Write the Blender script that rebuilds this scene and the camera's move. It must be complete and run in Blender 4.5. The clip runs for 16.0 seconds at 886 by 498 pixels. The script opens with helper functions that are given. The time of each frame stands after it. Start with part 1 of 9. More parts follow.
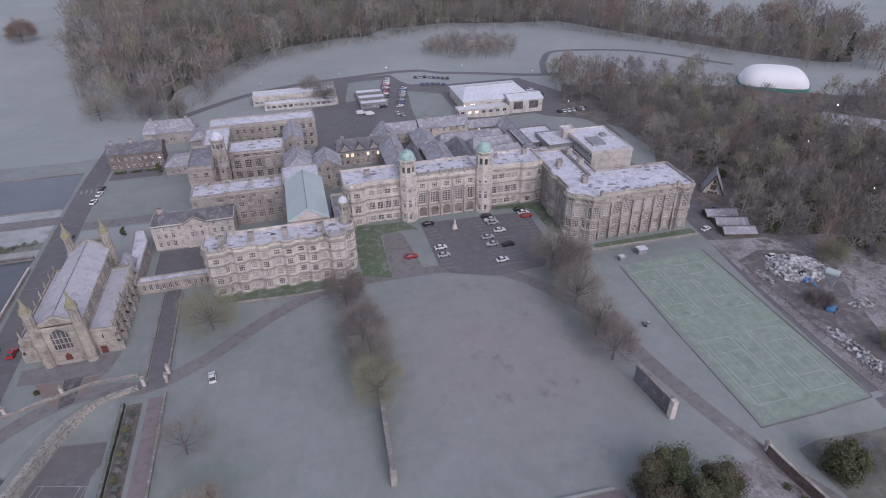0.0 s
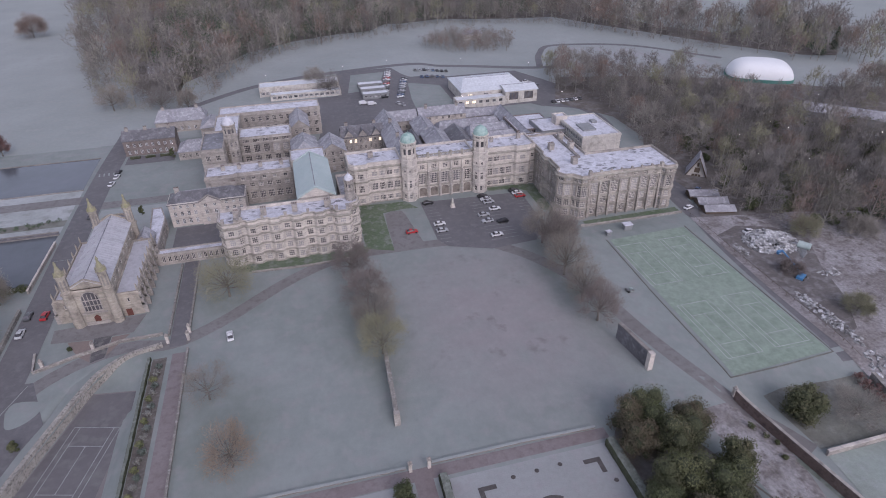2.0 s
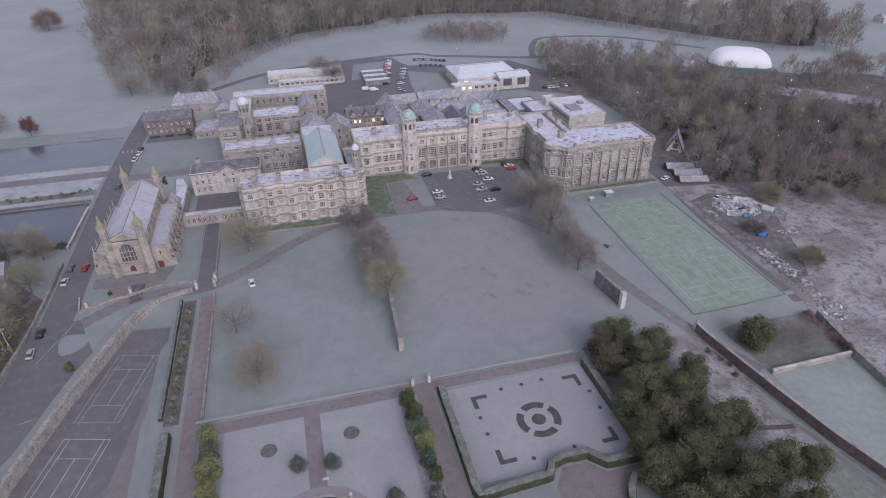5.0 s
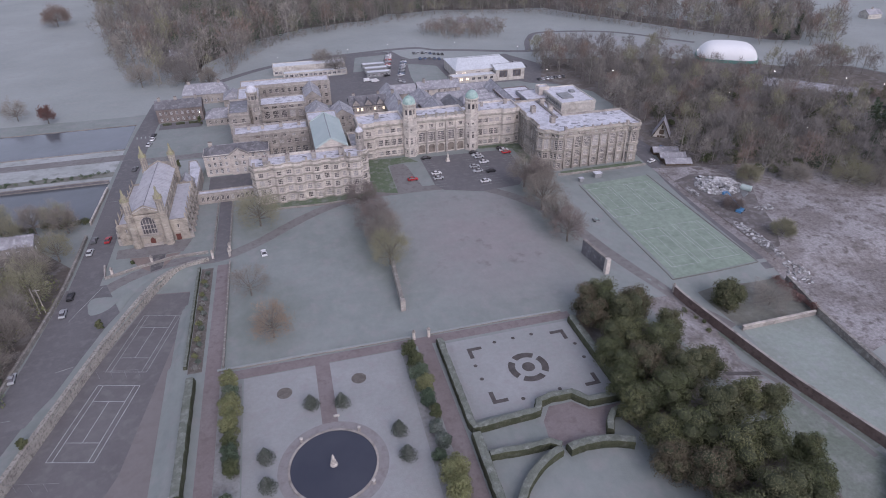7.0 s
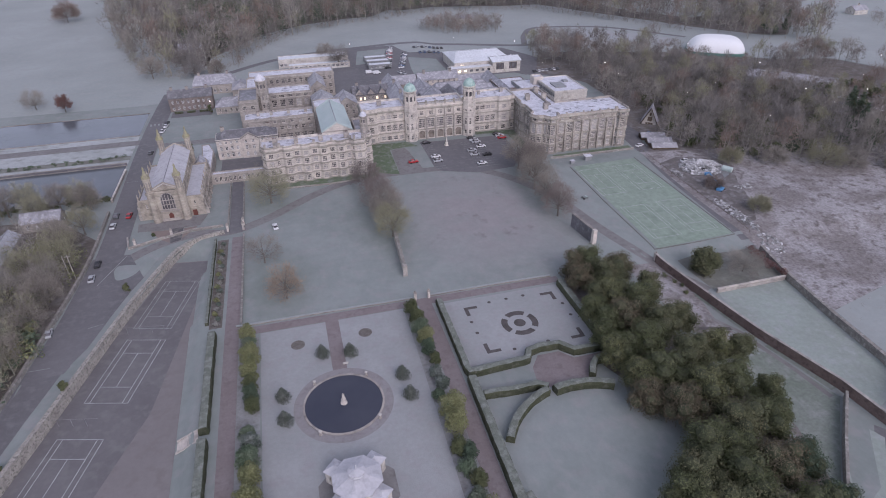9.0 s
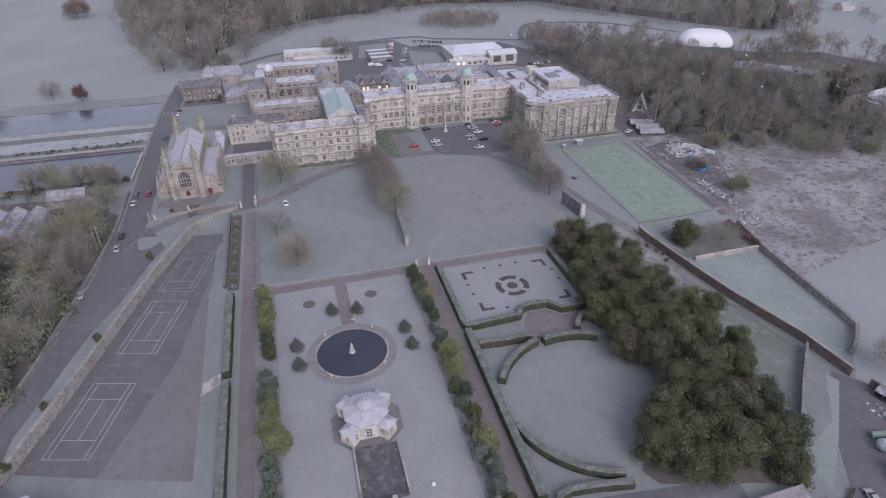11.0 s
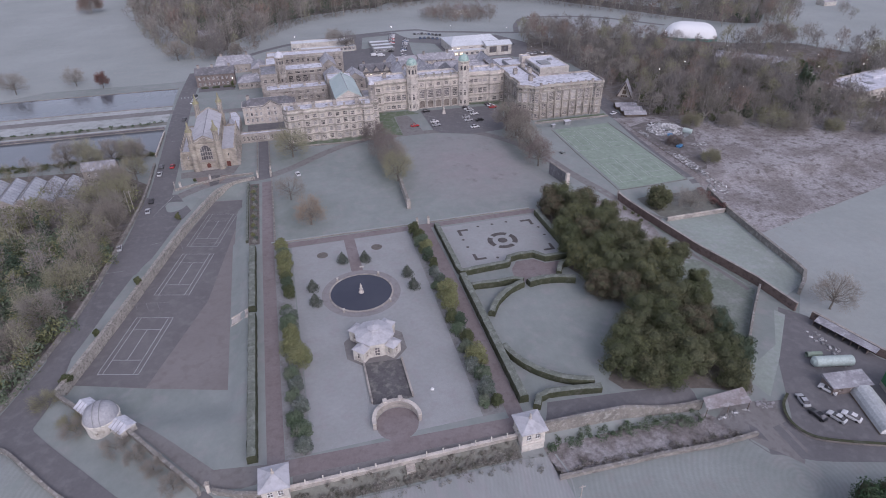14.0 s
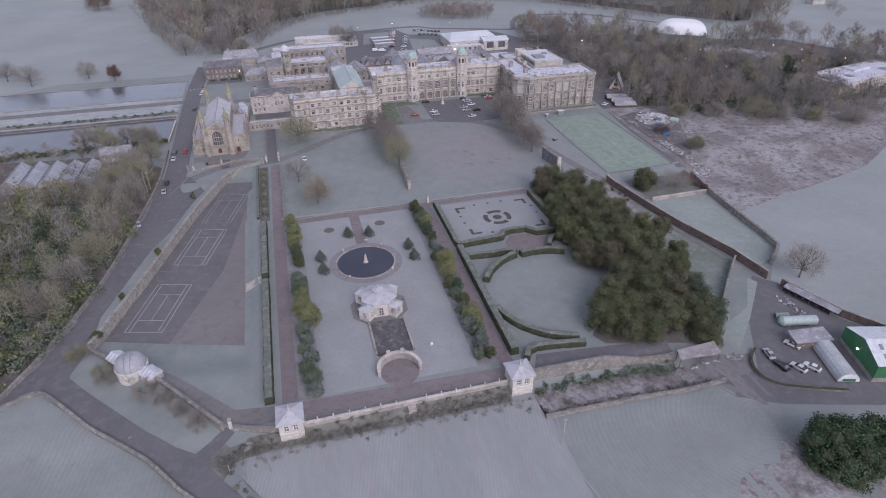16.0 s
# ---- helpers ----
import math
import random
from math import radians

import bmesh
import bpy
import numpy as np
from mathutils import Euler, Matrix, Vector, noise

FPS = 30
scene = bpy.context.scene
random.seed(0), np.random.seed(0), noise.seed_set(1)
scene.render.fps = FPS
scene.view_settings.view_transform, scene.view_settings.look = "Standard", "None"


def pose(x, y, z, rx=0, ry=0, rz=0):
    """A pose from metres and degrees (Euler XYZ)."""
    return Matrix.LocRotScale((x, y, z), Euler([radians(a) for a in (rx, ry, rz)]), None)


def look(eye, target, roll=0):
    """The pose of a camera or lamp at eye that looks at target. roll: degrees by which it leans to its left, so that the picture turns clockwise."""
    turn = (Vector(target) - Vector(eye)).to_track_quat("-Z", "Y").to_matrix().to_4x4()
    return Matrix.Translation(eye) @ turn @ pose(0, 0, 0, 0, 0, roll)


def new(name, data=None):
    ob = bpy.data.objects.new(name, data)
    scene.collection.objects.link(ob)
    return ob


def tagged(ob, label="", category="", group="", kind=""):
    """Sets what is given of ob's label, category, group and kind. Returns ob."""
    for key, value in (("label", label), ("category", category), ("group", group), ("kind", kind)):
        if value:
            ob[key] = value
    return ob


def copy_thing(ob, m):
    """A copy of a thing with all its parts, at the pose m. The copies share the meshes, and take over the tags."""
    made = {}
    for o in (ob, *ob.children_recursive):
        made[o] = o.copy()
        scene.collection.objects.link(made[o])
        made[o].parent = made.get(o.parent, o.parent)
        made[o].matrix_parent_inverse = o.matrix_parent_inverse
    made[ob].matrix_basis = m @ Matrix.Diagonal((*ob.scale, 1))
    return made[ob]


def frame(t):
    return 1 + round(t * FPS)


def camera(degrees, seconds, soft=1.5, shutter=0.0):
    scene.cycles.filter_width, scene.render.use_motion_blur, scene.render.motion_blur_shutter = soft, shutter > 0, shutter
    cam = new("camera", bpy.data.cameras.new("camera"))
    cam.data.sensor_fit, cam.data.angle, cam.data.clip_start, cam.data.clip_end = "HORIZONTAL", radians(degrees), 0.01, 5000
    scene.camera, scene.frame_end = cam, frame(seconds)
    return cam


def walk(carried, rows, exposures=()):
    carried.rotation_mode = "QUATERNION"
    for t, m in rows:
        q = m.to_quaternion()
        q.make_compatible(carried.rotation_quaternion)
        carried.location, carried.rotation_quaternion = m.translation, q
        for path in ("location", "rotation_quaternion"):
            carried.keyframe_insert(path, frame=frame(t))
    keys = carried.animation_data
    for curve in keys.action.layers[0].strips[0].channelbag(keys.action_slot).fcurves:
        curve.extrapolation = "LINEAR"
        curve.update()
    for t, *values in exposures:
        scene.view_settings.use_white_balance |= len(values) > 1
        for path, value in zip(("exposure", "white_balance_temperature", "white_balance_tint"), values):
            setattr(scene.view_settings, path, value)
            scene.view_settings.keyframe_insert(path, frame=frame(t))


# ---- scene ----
cam = camera(73.7, 16.0, soft=1.0)

PATH = [
    (0, (-0.086, -0.009, 109.503), (0.33, 1.624, 108.427), -0.7),
    (0.5, (-1.046, -3.937, 109.63), (-0.63, -2.304, 108.553), -0.7),
    (1, (-2.011, -7.894, 109.706), (-1.594, -6.261, 108.628), -0.7),
    (1.5, (-2.983, -11.877, 109.739), (-2.566, -10.245, 108.661), -0.7),
    (2, (-3.966, -15.884, 109.737), (-3.548, -14.252, 108.66), -0.7),
    (2.5, (-4.961, -19.913, 109.709), (-4.542, -18.281, 108.631), -0.7),
    (3, (-5.969, -23.964, 109.659), (-5.55, -22.332, 108.582), -0.7),
    (3.5, (-6.991, -28.036, 109.595), (-6.571, -26.404, 108.518), -0.7),
    (4, (-8.028, -32.129, 109.52), (-7.607, -30.497, 108.443), -0.7),
    (6.5, (-13.402, -52.946, 109.127), (-12.976, -51.314, 108.052), -0.7),
    (7, (-14.507, -57.187, 109.062), (-14.08, -55.555, 107.987), -0.7),
    (7.5, (-15.617, -61.455, 109.005), (-15.19, -59.823, 107.931), -0.7),
    (8, (-16.732, -65.75, 108.956), (-16.304, -64.118, 107.882), -0.7),
    (8.5, (-17.849, -70.073, 108.917), (-17.421, -68.441, 107.843), -0.7),
    (9, (-18.967, -74.422, 108.885), (-18.538, -72.79, 107.811), -0.7),
    (11.5, (-24.513, -96.475, 108.814), (-24.083, -94.843, 107.741), -0.7),
    (12, (-25.607, -100.915, 108.806), (-25.176, -99.283, 107.733), -0.7),
    (12.5, (-26.695, -105.349, 108.795), (-26.264, -103.717, 107.722), -0.7),
    (13, (-27.778, -109.768, 108.779), (-27.347, -108.136, 107.707), -0.7),
    (13.5, (-28.857, -114.159, 108.756), (-28.426, -112.527, 107.684), -0.7),
    (14, (-29.934, -118.511, 108.722), (-29.503, -116.878, 107.651), -0.7),
    (14.5, (-31.012, -122.808, 108.675), (-30.579, -121.175, 107.605), -0.6),
    (15, (-32.092, -127.034, 108.612), (-31.659, -125.4, 107.543), -0.6),
    (15.5, (-33.181, -131.169, 108.531), (-32.747, -129.535, 107.463), -0.6),
    (16, (-34.281, -135.194, 108.429), (-33.846, -133.559, 107.362), -0.6),
]
walk(cam, [(t, look(eye, target, roll)) for t, eye, target, roll in PATH], exposures=[(0.0, 0.37, 6350, 23), (5.0, 0.45, 6350, 23), (16.0, 0.47, 6350, 23)])

# ---- world, sun, exposure ----
world = bpy.data.worlds.new("overcast_sky")
scene.world = world
world.use_nodes = True
wn, wl = world.node_tree.nodes, world.node_tree.links
sky = wn.new("ShaderNodeTexSky")
sky.sky_type, sky.sun_disc = "NISHITA", False
sky.sun_elevation, sky.sun_rotation = radians(38), radians(168)
sky.air_density, sky.dust_density, sky.ozone_density = 1.0, 1.0, 2.0
soft_sky = wn.new("ShaderNodeHueSaturation")
soft_sky.inputs["Saturation"].default_value = 0.5
wl.new(sky.outputs["Color"], soft_sky.inputs["Color"])
wl.new(soft_sky.outputs["Color"], wn["Background"].inputs["Color"])
wn["Background"].inputs["Strength"].default_value = 0.14
sun = new("sun", bpy.data.lights.new("sun", "SUN"))
sun.data.energy, sun.data.angle, sun.data.color = 0.8, radians(35), (1.0, 0.97, 0.97)
sun.matrix_world = look((35, -170, 140), (0, 0, 0))

# ---- materials ----
def ramp_mix(nt, fac, a, b):
    m = nt.nodes.new("ShaderNodeMix")
    m.data_type = "RGBA"
    nt.links.new(fac, m.inputs["Factor"])
    for s, v in ((m.inputs["A"], a), (m.inputs["B"], b)):
        if isinstance(v, tuple):
            s.default_value = (*v, 1)
        else:
            nt.links.new(v, s)
    return m.outputs["Result"]


def noise_fac(nt, scale, detail=4.0, lo=0.35, hi=0.65, stretch=None, coord="pos", rough=0.55):
    src = nt.nodes.new("ShaderNodeNewGeometry").outputs["Position"] if coord == "pos" else nt.nodes.new("ShaderNodeTexCoord").outputs["Object"]
    if stretch:
        mp = nt.nodes.new("ShaderNodeMapping")
        mp.inputs["Scale"].default_value = stretch
        nt.links.new(src, mp.inputs["Vector"])
        src = mp.outputs["Vector"]
    n = nt.nodes.new("ShaderNodeTexNoise")
    n.inputs["Scale"].default_value, n.inputs["Detail"].default_value, n.inputs["Roughness"].default_value = scale, detail, rough
    nt.links.new(src, n.inputs["Vector"])
    r = nt.nodes.new("ShaderNodeMapRange")
    r.inputs["From Min"].default_value, r.inputs["From Max"].default_value = lo, hi
    nt.links.new(n.outputs["Fac"], r.inputs["Value"])
    return r.outputs["Result"]


def material(name, a, b, big=0.05, small=1.5, c=None, rough=0.85, metal=0.0, bump=0.3, bump_scale=6.0, rand=0.0, lo=0.35, hi=0.65, stretch=None, dots=None, coord="pos", island=0.0, spec=0.3, grit=0.18):
    """Two colours mixed at a large scale, darker and lighter grain at a small one, with a fine relief."""
    m = bpy.data.materials.new(name)
    m.use_nodes = True
    nt = m.node_tree
    p = nt.nodes["Principled BSDF"]
    col = ramp_mix(nt, noise_fac(nt, big, 5, lo, hi, stretch, coord), a, b)
    grain = noise_fac(nt, small, 5, 0.3, 0.7, stretch, coord, 0.7)
    if c:
        col = ramp_mix(nt, noise_fac(nt, small * 0.35, 6, 0.5, 0.68, stretch, coord), col, c)
    g = nt.nodes.new("ShaderNodeMapRange")
    g.inputs["To Min"].default_value, g.inputs["To Max"].default_value = 1 - grit, 1 + grit
    nt.links.new(grain, g.inputs["Value"])
    fac = g.outputs["Result"]
    if rand or island:
        src = nt.nodes.new("ShaderNodeObjectInfo").outputs["Random"] if rand else nt.nodes.new("ShaderNodeNewGeometry").outputs["Random Per Island"]
        w = rand or island
        r = nt.nodes.new("ShaderNodeMapRange")
        r.inputs["To Min"].default_value, r.inputs["To Max"].default_value = 1 - w, 1 + w
        nt.links.new(src, r.inputs["Value"])
        k = nt.nodes.new("ShaderNodeMath")
        k.operation = "MULTIPLY"
        nt.links.new(fac, k.inputs[0])
        nt.links.new(r.outputs["Result"], k.inputs[1])
        fac = k.outputs["Value"]
    v = nt.nodes.new("ShaderNodeVectorMath")
    v.operation = "SCALE"
    nt.links.new(col, v.inputs[0])
    nt.links.new(fac, v.inputs["Scale"])
    nt.links.new(v.outputs["Vector"], p.inputs["Base Color"])
    p.inputs["Roughness"].default_value, p.inputs["Metallic"].default_value = rough, metal
    p.inputs["Specular IOR Level"].default_value = spec
    if bump:
        bn = nt.nodes.new("ShaderNodeBump")
        bn.inputs["Strength"].default_value, bn.inputs["Distance"].default_value = bump, 0.1
        nt.links.new(noise_fac(nt, bump_scale, 4, 0.2, 0.8, stretch, coord), bn.inputs["Height"])
        nt.links.new(bn.outputs["Normal"], p.inputs["Normal"])
    return m


def ashlar(name, a, b, soot, rough=0.9):
    """Coursed stone: light and dark patches, lighter and darker courses and blocks, soot in ragged stains."""
    m = bpy.data.materials.new(name)
    m.use_nodes = True
    nt = m.node_tree
    p = nt.nodes["Principled BSDF"]
    col = ramp_mix(nt, noise_fac(nt, 0.16, 4, 0.36, 0.64), a, b)
    col = ramp_mix(nt, noise_fac(nt, 0.4, 5, 0.52, 0.76, (1, 1, 0.8)), col, soot)
    fac = None
    for scale, stretch, w in ((1.0, (0.12, 0.12, 2.0), 0.10), (1.0, (0.9, 0.9, 2.4), 0.13), (5.0, None, 0.07)):
        g = nt.nodes.new("ShaderNodeMapRange")
        g.inputs["To Min"].default_value, g.inputs["To Max"].default_value = 1 - w, 1 + w
        nt.links.new(noise_fac(nt, scale, 2, 0.3, 0.7, stretch), g.inputs["Value"])
        if fac is None:
            fac = g.outputs["Result"]
        else:
            k = nt.nodes.new("ShaderNodeMath")
            k.operation = "MULTIPLY"
            nt.links.new(fac, k.inputs[0])
            nt.links.new(g.outputs["Result"], k.inputs[1])
            fac = k.outputs["Value"]
    v = nt.nodes.new("ShaderNodeVectorMath")
    v.operation = "SCALE"
    nt.links.new(col, v.inputs[0])
    nt.links.new(fac, v.inputs["Scale"])
    nt.links.new(v.outputs["Vector"], p.inputs["Base Color"])
    p.inputs["Roughness"].default_value, p.inputs["Specular IOR Level"].default_value = rough, 0.25
    bn = nt.nodes.new("ShaderNodeBump")
    bn.inputs["Strength"].default_value, bn.inputs["Distance"].default_value = 0.5, 0.1
    nt.links.new(noise_fac(nt, 1.6, 4, 0.2, 0.8, (1, 1, 2.0)), bn.inputs["Height"])
    nt.links.new(bn.outputs["Normal"], p.inputs["Normal"])
    return m


FIELD = material("frosted_field", (0.33, 0.352, 0.348), (0.28, 0.305, 0.295), 0.02, 0.5, (0.31, 0.325, 0.316), bump=0.5, bump_scale=2, grit=0.05)
def striped(name, a, b, c, rings, period, amount=0.07):
    """A field with faint roller stripes: straight ones along y, or rings round a corner of the field."""
    m = material(name, a, b, 0.06, 0.7, c, bump=0.5, bump_scale=2, stretch=None if rings else (1.0, 0.3, 1.0), grit=0.06)
    nt = m.node_tree
    p = nt.nodes["Principled BSDF"]
    src = p.inputs["Base Color"].links[0].from_socket
    geo = nt.nodes.new("ShaderNodeNewGeometry")
    mp = nt.nodes.new("ShaderNodeMapping")
    mp.inputs["Location"].default_value = (-64.0, 62.0, 0.0) if rings else (0, 0, 0)
    mp.inputs["Rotation"].default_value = (0, 0, 0 if rings else radians(14))
    mp.inputs["Scale"].default_value = (1, 1, 0)
    nt.links.new(geo.outputs["Position"], mp.inputs["Vector"])
    w = nt.nodes.new("ShaderNodeTexWave")
    w.wave_type = "RINGS" if rings else "BANDS"
    if rings:
        w.rings_direction = "Z"
    w.inputs["Scale"].default_value = 0.314 / period * 2
    w.inputs["Distortion"].default_value, w.inputs["Detail"].default_value, w.inputs["Detail Scale"].default_value = 4.0, 3.0, 0.25
    nt.links.new(mp.outputs["Vector"], w.inputs["Vector"])
    k = nt.nodes.new("ShaderNodeMath")
    k.operation = "MULTIPLY"
    nt.links.new(w.outputs["Fac"], k.inputs[0])
    nt.links.new(noise_fac(nt, 0.05, 4, 0.35, 0.65), k.inputs[1])
    g = nt.nodes.new("ShaderNodeMapRange")
    g.inputs["To Min"].default_value, g.inputs["To Max"].default_value = 1 - amount, 1 + amount
    nt.links.new(k.outputs["Value"], g.inputs["Value"])
    v = nt.nodes.new("ShaderNodeVectorMath")
    v.operation = "SCALE"
    nt.links.new(src, v.inputs[0])
    nt.links.new(g.outputs["Result"], v.inputs["Scale"])
    nt.links.new(v.outputs["Vector"], p.inputs["Base Color"])
    return m


PALEFROST = material("white_frosted_grass", (0.40, 0.415, 0.42), (0.33, 0.35, 0.345), 0.08, 0.6, (0.27, 0.285, 0.27), bump=0.5, bump_scale=2, grit=0.1)
PLOUGH = striped("rolled_frosted_field", (0.335, 0.345, 0.348), (0.275, 0.295, 0.285), (0.33, 0.318, 0.326), False, 1.7, 0.045)
TRACKED = striped("tractor_marked_field", (0.285, 0.307, 0.30), (0.235, 0.258, 0.246), (0.265, 0.27, 0.262), True, 2.4, 0.05)
GARDENLAWN = material("trodden_frosted_lawn", (0.33, 0.338, 0.342), (0.29, 0.302, 0.30), 0.08, 0.9, (0.31, 0.305, 0.31), bump=0.5, bump_scale=3, grit=0.06)
GREEN = material("unfrosted_grass", (0.105, 0.145, 0.085), (0.15, 0.182, 0.128), 0.1, 1.0, (0.215, 0.237, 0.208), bump=0.5, bump_scale=4, grit=0.22)
PADDOCK = material("greenish_frosted_grass", (0.30, 0.345, 0.315), (0.265, 0.30, 0.27), 0.07, 0.8, (0.32, 0.345, 0.335), bump=0.5, bump_scale=3, grit=0.1)
DULLGREEN = material("half_frosted_grass", (0.17, 0.20, 0.165), (0.215, 0.24, 0.215), 0.12, 1.0, (0.25, 0.268, 0.25), bump=0.5, bump_scale=4)
WORN = material("worn_lawn", (0.23, 0.225, 0.225), (0.285, 0.295, 0.29), 0.12, 1.0, (0.19, 0.18, 0.175), bump=0.4, bump_scale=3)
ROUGHG = material("rough_frosted_weeds", (0.33, 0.315, 0.32), (0.215, 0.195, 0.19), 0.07, 1.1, (0.15, 0.132, 0.126), bump=1.0, bump_scale=1.2, grit=0.35, lo=0.4, hi=0.6)
MUD = material("dark_muddy_tarmac", (0.125, 0.112, 0.108), (0.16, 0.145, 0.14), 0.12, 1.0, (0.235, 0.225, 0.225), bump=0.5, bump_scale=3, grit=0.2)
ROUGHDK = material("dull_winter_grass", (0.19, 0.195, 0.17), (0.155, 0.15, 0.13), 0.1, 0.8, (0.23, 0.235, 0.215), bump=0.8, bump_scale=2)
WOODFLOOR = material("leaf_litter", (0.115, 0.099, 0.088), (0.165, 0.147, 0.133), 0.06, 0.7, (0.21, 0.197, 0.19), bump=0.8, bump_scale=2)
TARMAC = material("tarmac", (0.138, 0.134, 0.14), (0.165, 0.16, 0.166), 0.05, 1.2, (0.182, 0.178, 0.184), bump=0.2, bump_scale=8, grit=0.07)
DRIVE = material("drive_gravel", (0.19, 0.18, 0.177), (0.225, 0.218, 0.216), 0.09, 1.4, (0.165, 0.153, 0.15), bump=0.2, bump_scale=8, grit=0.07)
PINK = material("pink_gravel_path", (0.212, 0.178, 0.178), (0.238, 0.21, 0.211), 0.12, 1.5, (0.19, 0.157, 0.157), bump=0.2, bump_scale=8, grit=0.09)
REDGRAVEL = material("reddish_orange_gravel", (0.25, 0.20, 0.178), (0.225, 0.186, 0.17), 0.2, 1.5, bump=0.2, bump_scale=8, grit=0.09)
PONDWALK = material("frosted_gravel_walk", (0.255, 0.238, 0.24), (0.275, 0.265, 0.268), 0.12, 1.5, (0.225, 0.205, 0.206), bump=0.2, bump_scale=8, grit=0.08)
MOSSY = material("mossy_dark_paving", (0.10, 0.095, 0.10), (0.135, 0.128, 0.132), 0.35, 1.5, (0.21, 0.205, 0.19), bump=0.3, bump_scale=6, grit=0.15)
COURT = material("worn_court_tarmac", (0.145, 0.137, 0.142), (0.168, 0.16, 0.164), 0.06, 1.0, (0.185, 0.183, 0.18), bump=0.2, bump_scale=8, grit=0.06)
ALLWEATHER = material("reddish_court_surface", (0.205, 0.188, 0.186), (0.225, 0.21, 0.207), 0.06, 1.0, (0.195, 0.175, 0.172), bump=0.2, bump_scale=8, grit=0.05)
GREENCOURT = material("green_sports_carpet", (0.24, 0.303, 0.245), (0.265, 0.323, 0.27), 0.05, 0.6, (0.22, 0.28, 0.225), bump=0.2, bump_scale=8)
LINE = material("white_line_paint", (0.46, 0.48, 0.47), (0.33, 0.35, 0.345), 0.4, 3, bump=0)
CREAMLINE = material("faded_line_paint", (0.36, 0.38, 0.37), (0.25, 0.265, 0.26), 0.4, 3, bump=0)
STONE = ashlar("weathered_sandstone", (0.41, 0.375, 0.342), (0.31, 0.284, 0.264), (0.18, 0.166, 0.155))
CHURCHST = ashlar("brown_church_sandstone", (0.42, 0.375, 0.32), (0.31, 0.277, 0.24), (0.17, 0.152, 0.135))
STONEDK = ashlar("sooty_sandstone", (0.30, 0.275, 0.255), (0.225, 0.205, 0.193), (0.14, 0.13, 0.12))
STONELT = ashlar("cleaned_sandstone", (0.60, 0.548, 0.497), (0.475, 0.433, 0.40), (0.27, 0.25, 0.228))
EASTST = ashlar("brown_grey_sandstone", (0.43, 0.388, 0.345), (0.30, 0.272, 0.25), (0.155, 0.142, 0.132))
# course stone darkened to strengthen the shadow lines under the cornices
COURSE = ashlar("shade_darkened_string_course", (0.36, 0.335, 0.295), (0.265, 0.247, 0.22), (0.17, 0.162, 0.135))
PALE = material("pale_ashlar", (0.60, 0.565, 0.52), (0.50, 0.47, 0.435), 0.2, 1.2, (0.38, 0.35, 0.31), bump=0.3, bump_scale=3)
RUBBLE = material("rubble_stone", (0.275, 0.255, 0.232), (0.195, 0.182, 0.168), 0.3, 2.6, (0.36, 0.345, 0.325), bump=0.9, bump_scale=2.5)
PALERUBBLE = material("pale_rubble_stone", (0.42, 0.39, 0.35), (0.31, 0.288, 0.262), 0.5, 4.5, (0.17, 0.155, 0.14), bump=0.9, bump_scale=3.5)
BRICK = material("brown_brick", (0.185, 0.155, 0.142), (0.235, 0.2, 0.187), 0.2, 2, (0.15, 0.12, 0.11), bump=0.4, bump_scale=6)
REDBRICK = material("red_brick", (0.155, 0.115, 0.103), (0.20, 0.152, 0.138), 0.2, 2, (0.11, 0.082, 0.076), bump=0.4, bump_scale=6)
LEAD = material("frosted_lead_roof", (0.64, 0.64, 0.695), (0.545, 0.545, 0.595), 0.12, 1.2, (0.38, 0.38, 0.415), rough=0.6, bump=0.2)
LEADDK = material("bare_lead", (0.17, 0.17, 0.185), (0.24, 0.24, 0.26), 0.2, 1.5, (0.33, 0.33, 0.36), rough=0.55, bump=0.2)
SLATE = material("frosted_slate", (0.24, 0.235, 0.255), (0.35, 0.345, 0.37), 0.14, 1.6, (0.45, 0.45, 0.48), rough=0.6, bump=0.4, bump_scale=5)
SLATEDK = material("dark_slate", (0.115, 0.112, 0.12), (0.17, 0.165, 0.178), 0.15, 1.6, (0.23, 0.23, 0.245), rough=0.6, bump=0.4, bump_scale=5)
COPPER = material("verdigris_copper", (0.30, 0.43, 0.395), (0.38, 0.49, 0.46), 0.25, 1.4, (0.20, 0.32, 0.29), rough=0.65, bump=0.15)
COPPERGR = material("frosted_verdigris_copper", (0.37, 0.445, 0.445), (0.42, 0.485, 0.485), 0.1, 1.2, rough=0.65, bump=0.08, grit=0.05)
LICHEN = material("lichened_stone", (0.31, 0.30, 0.175), (0.29, 0.265, 0.205), 0.6, 3, (0.24, 0.22, 0.17), bump=0.4)
FRAMEST = material("window_stone_frame", (0.62, 0.57, 0.52), (0.53, 0.485, 0.445), 0.3, 2, bump=0.2)
WHITEP = material("white_painted_frame", (0.74, 0.74, 0.74), (0.66, 0.66, 0.66), 0.5, 3, bump=0)
WHITEROOF = material("frost_white_sheet_roof", (0.66, 0.68, 0.71), (0.58, 0.60, 0.63), 0.06, 0.8, rough=0.55, bump=0.1)
GLAZED = material("frosted_glazing", (0.40, 0.415, 0.455), (0.31, 0.325, 0.36), 0.25, 1.2, (0.46, 0.47, 0.50), rough=0.35, bump=0.05)
BUBBLE = material("white_air_dome_fabric", (0.80, 0.80, 0.81), (0.76, 0.765, 0.775), 0.05, 0.5, rough=0.5, bump=0.05, grit=0.02)
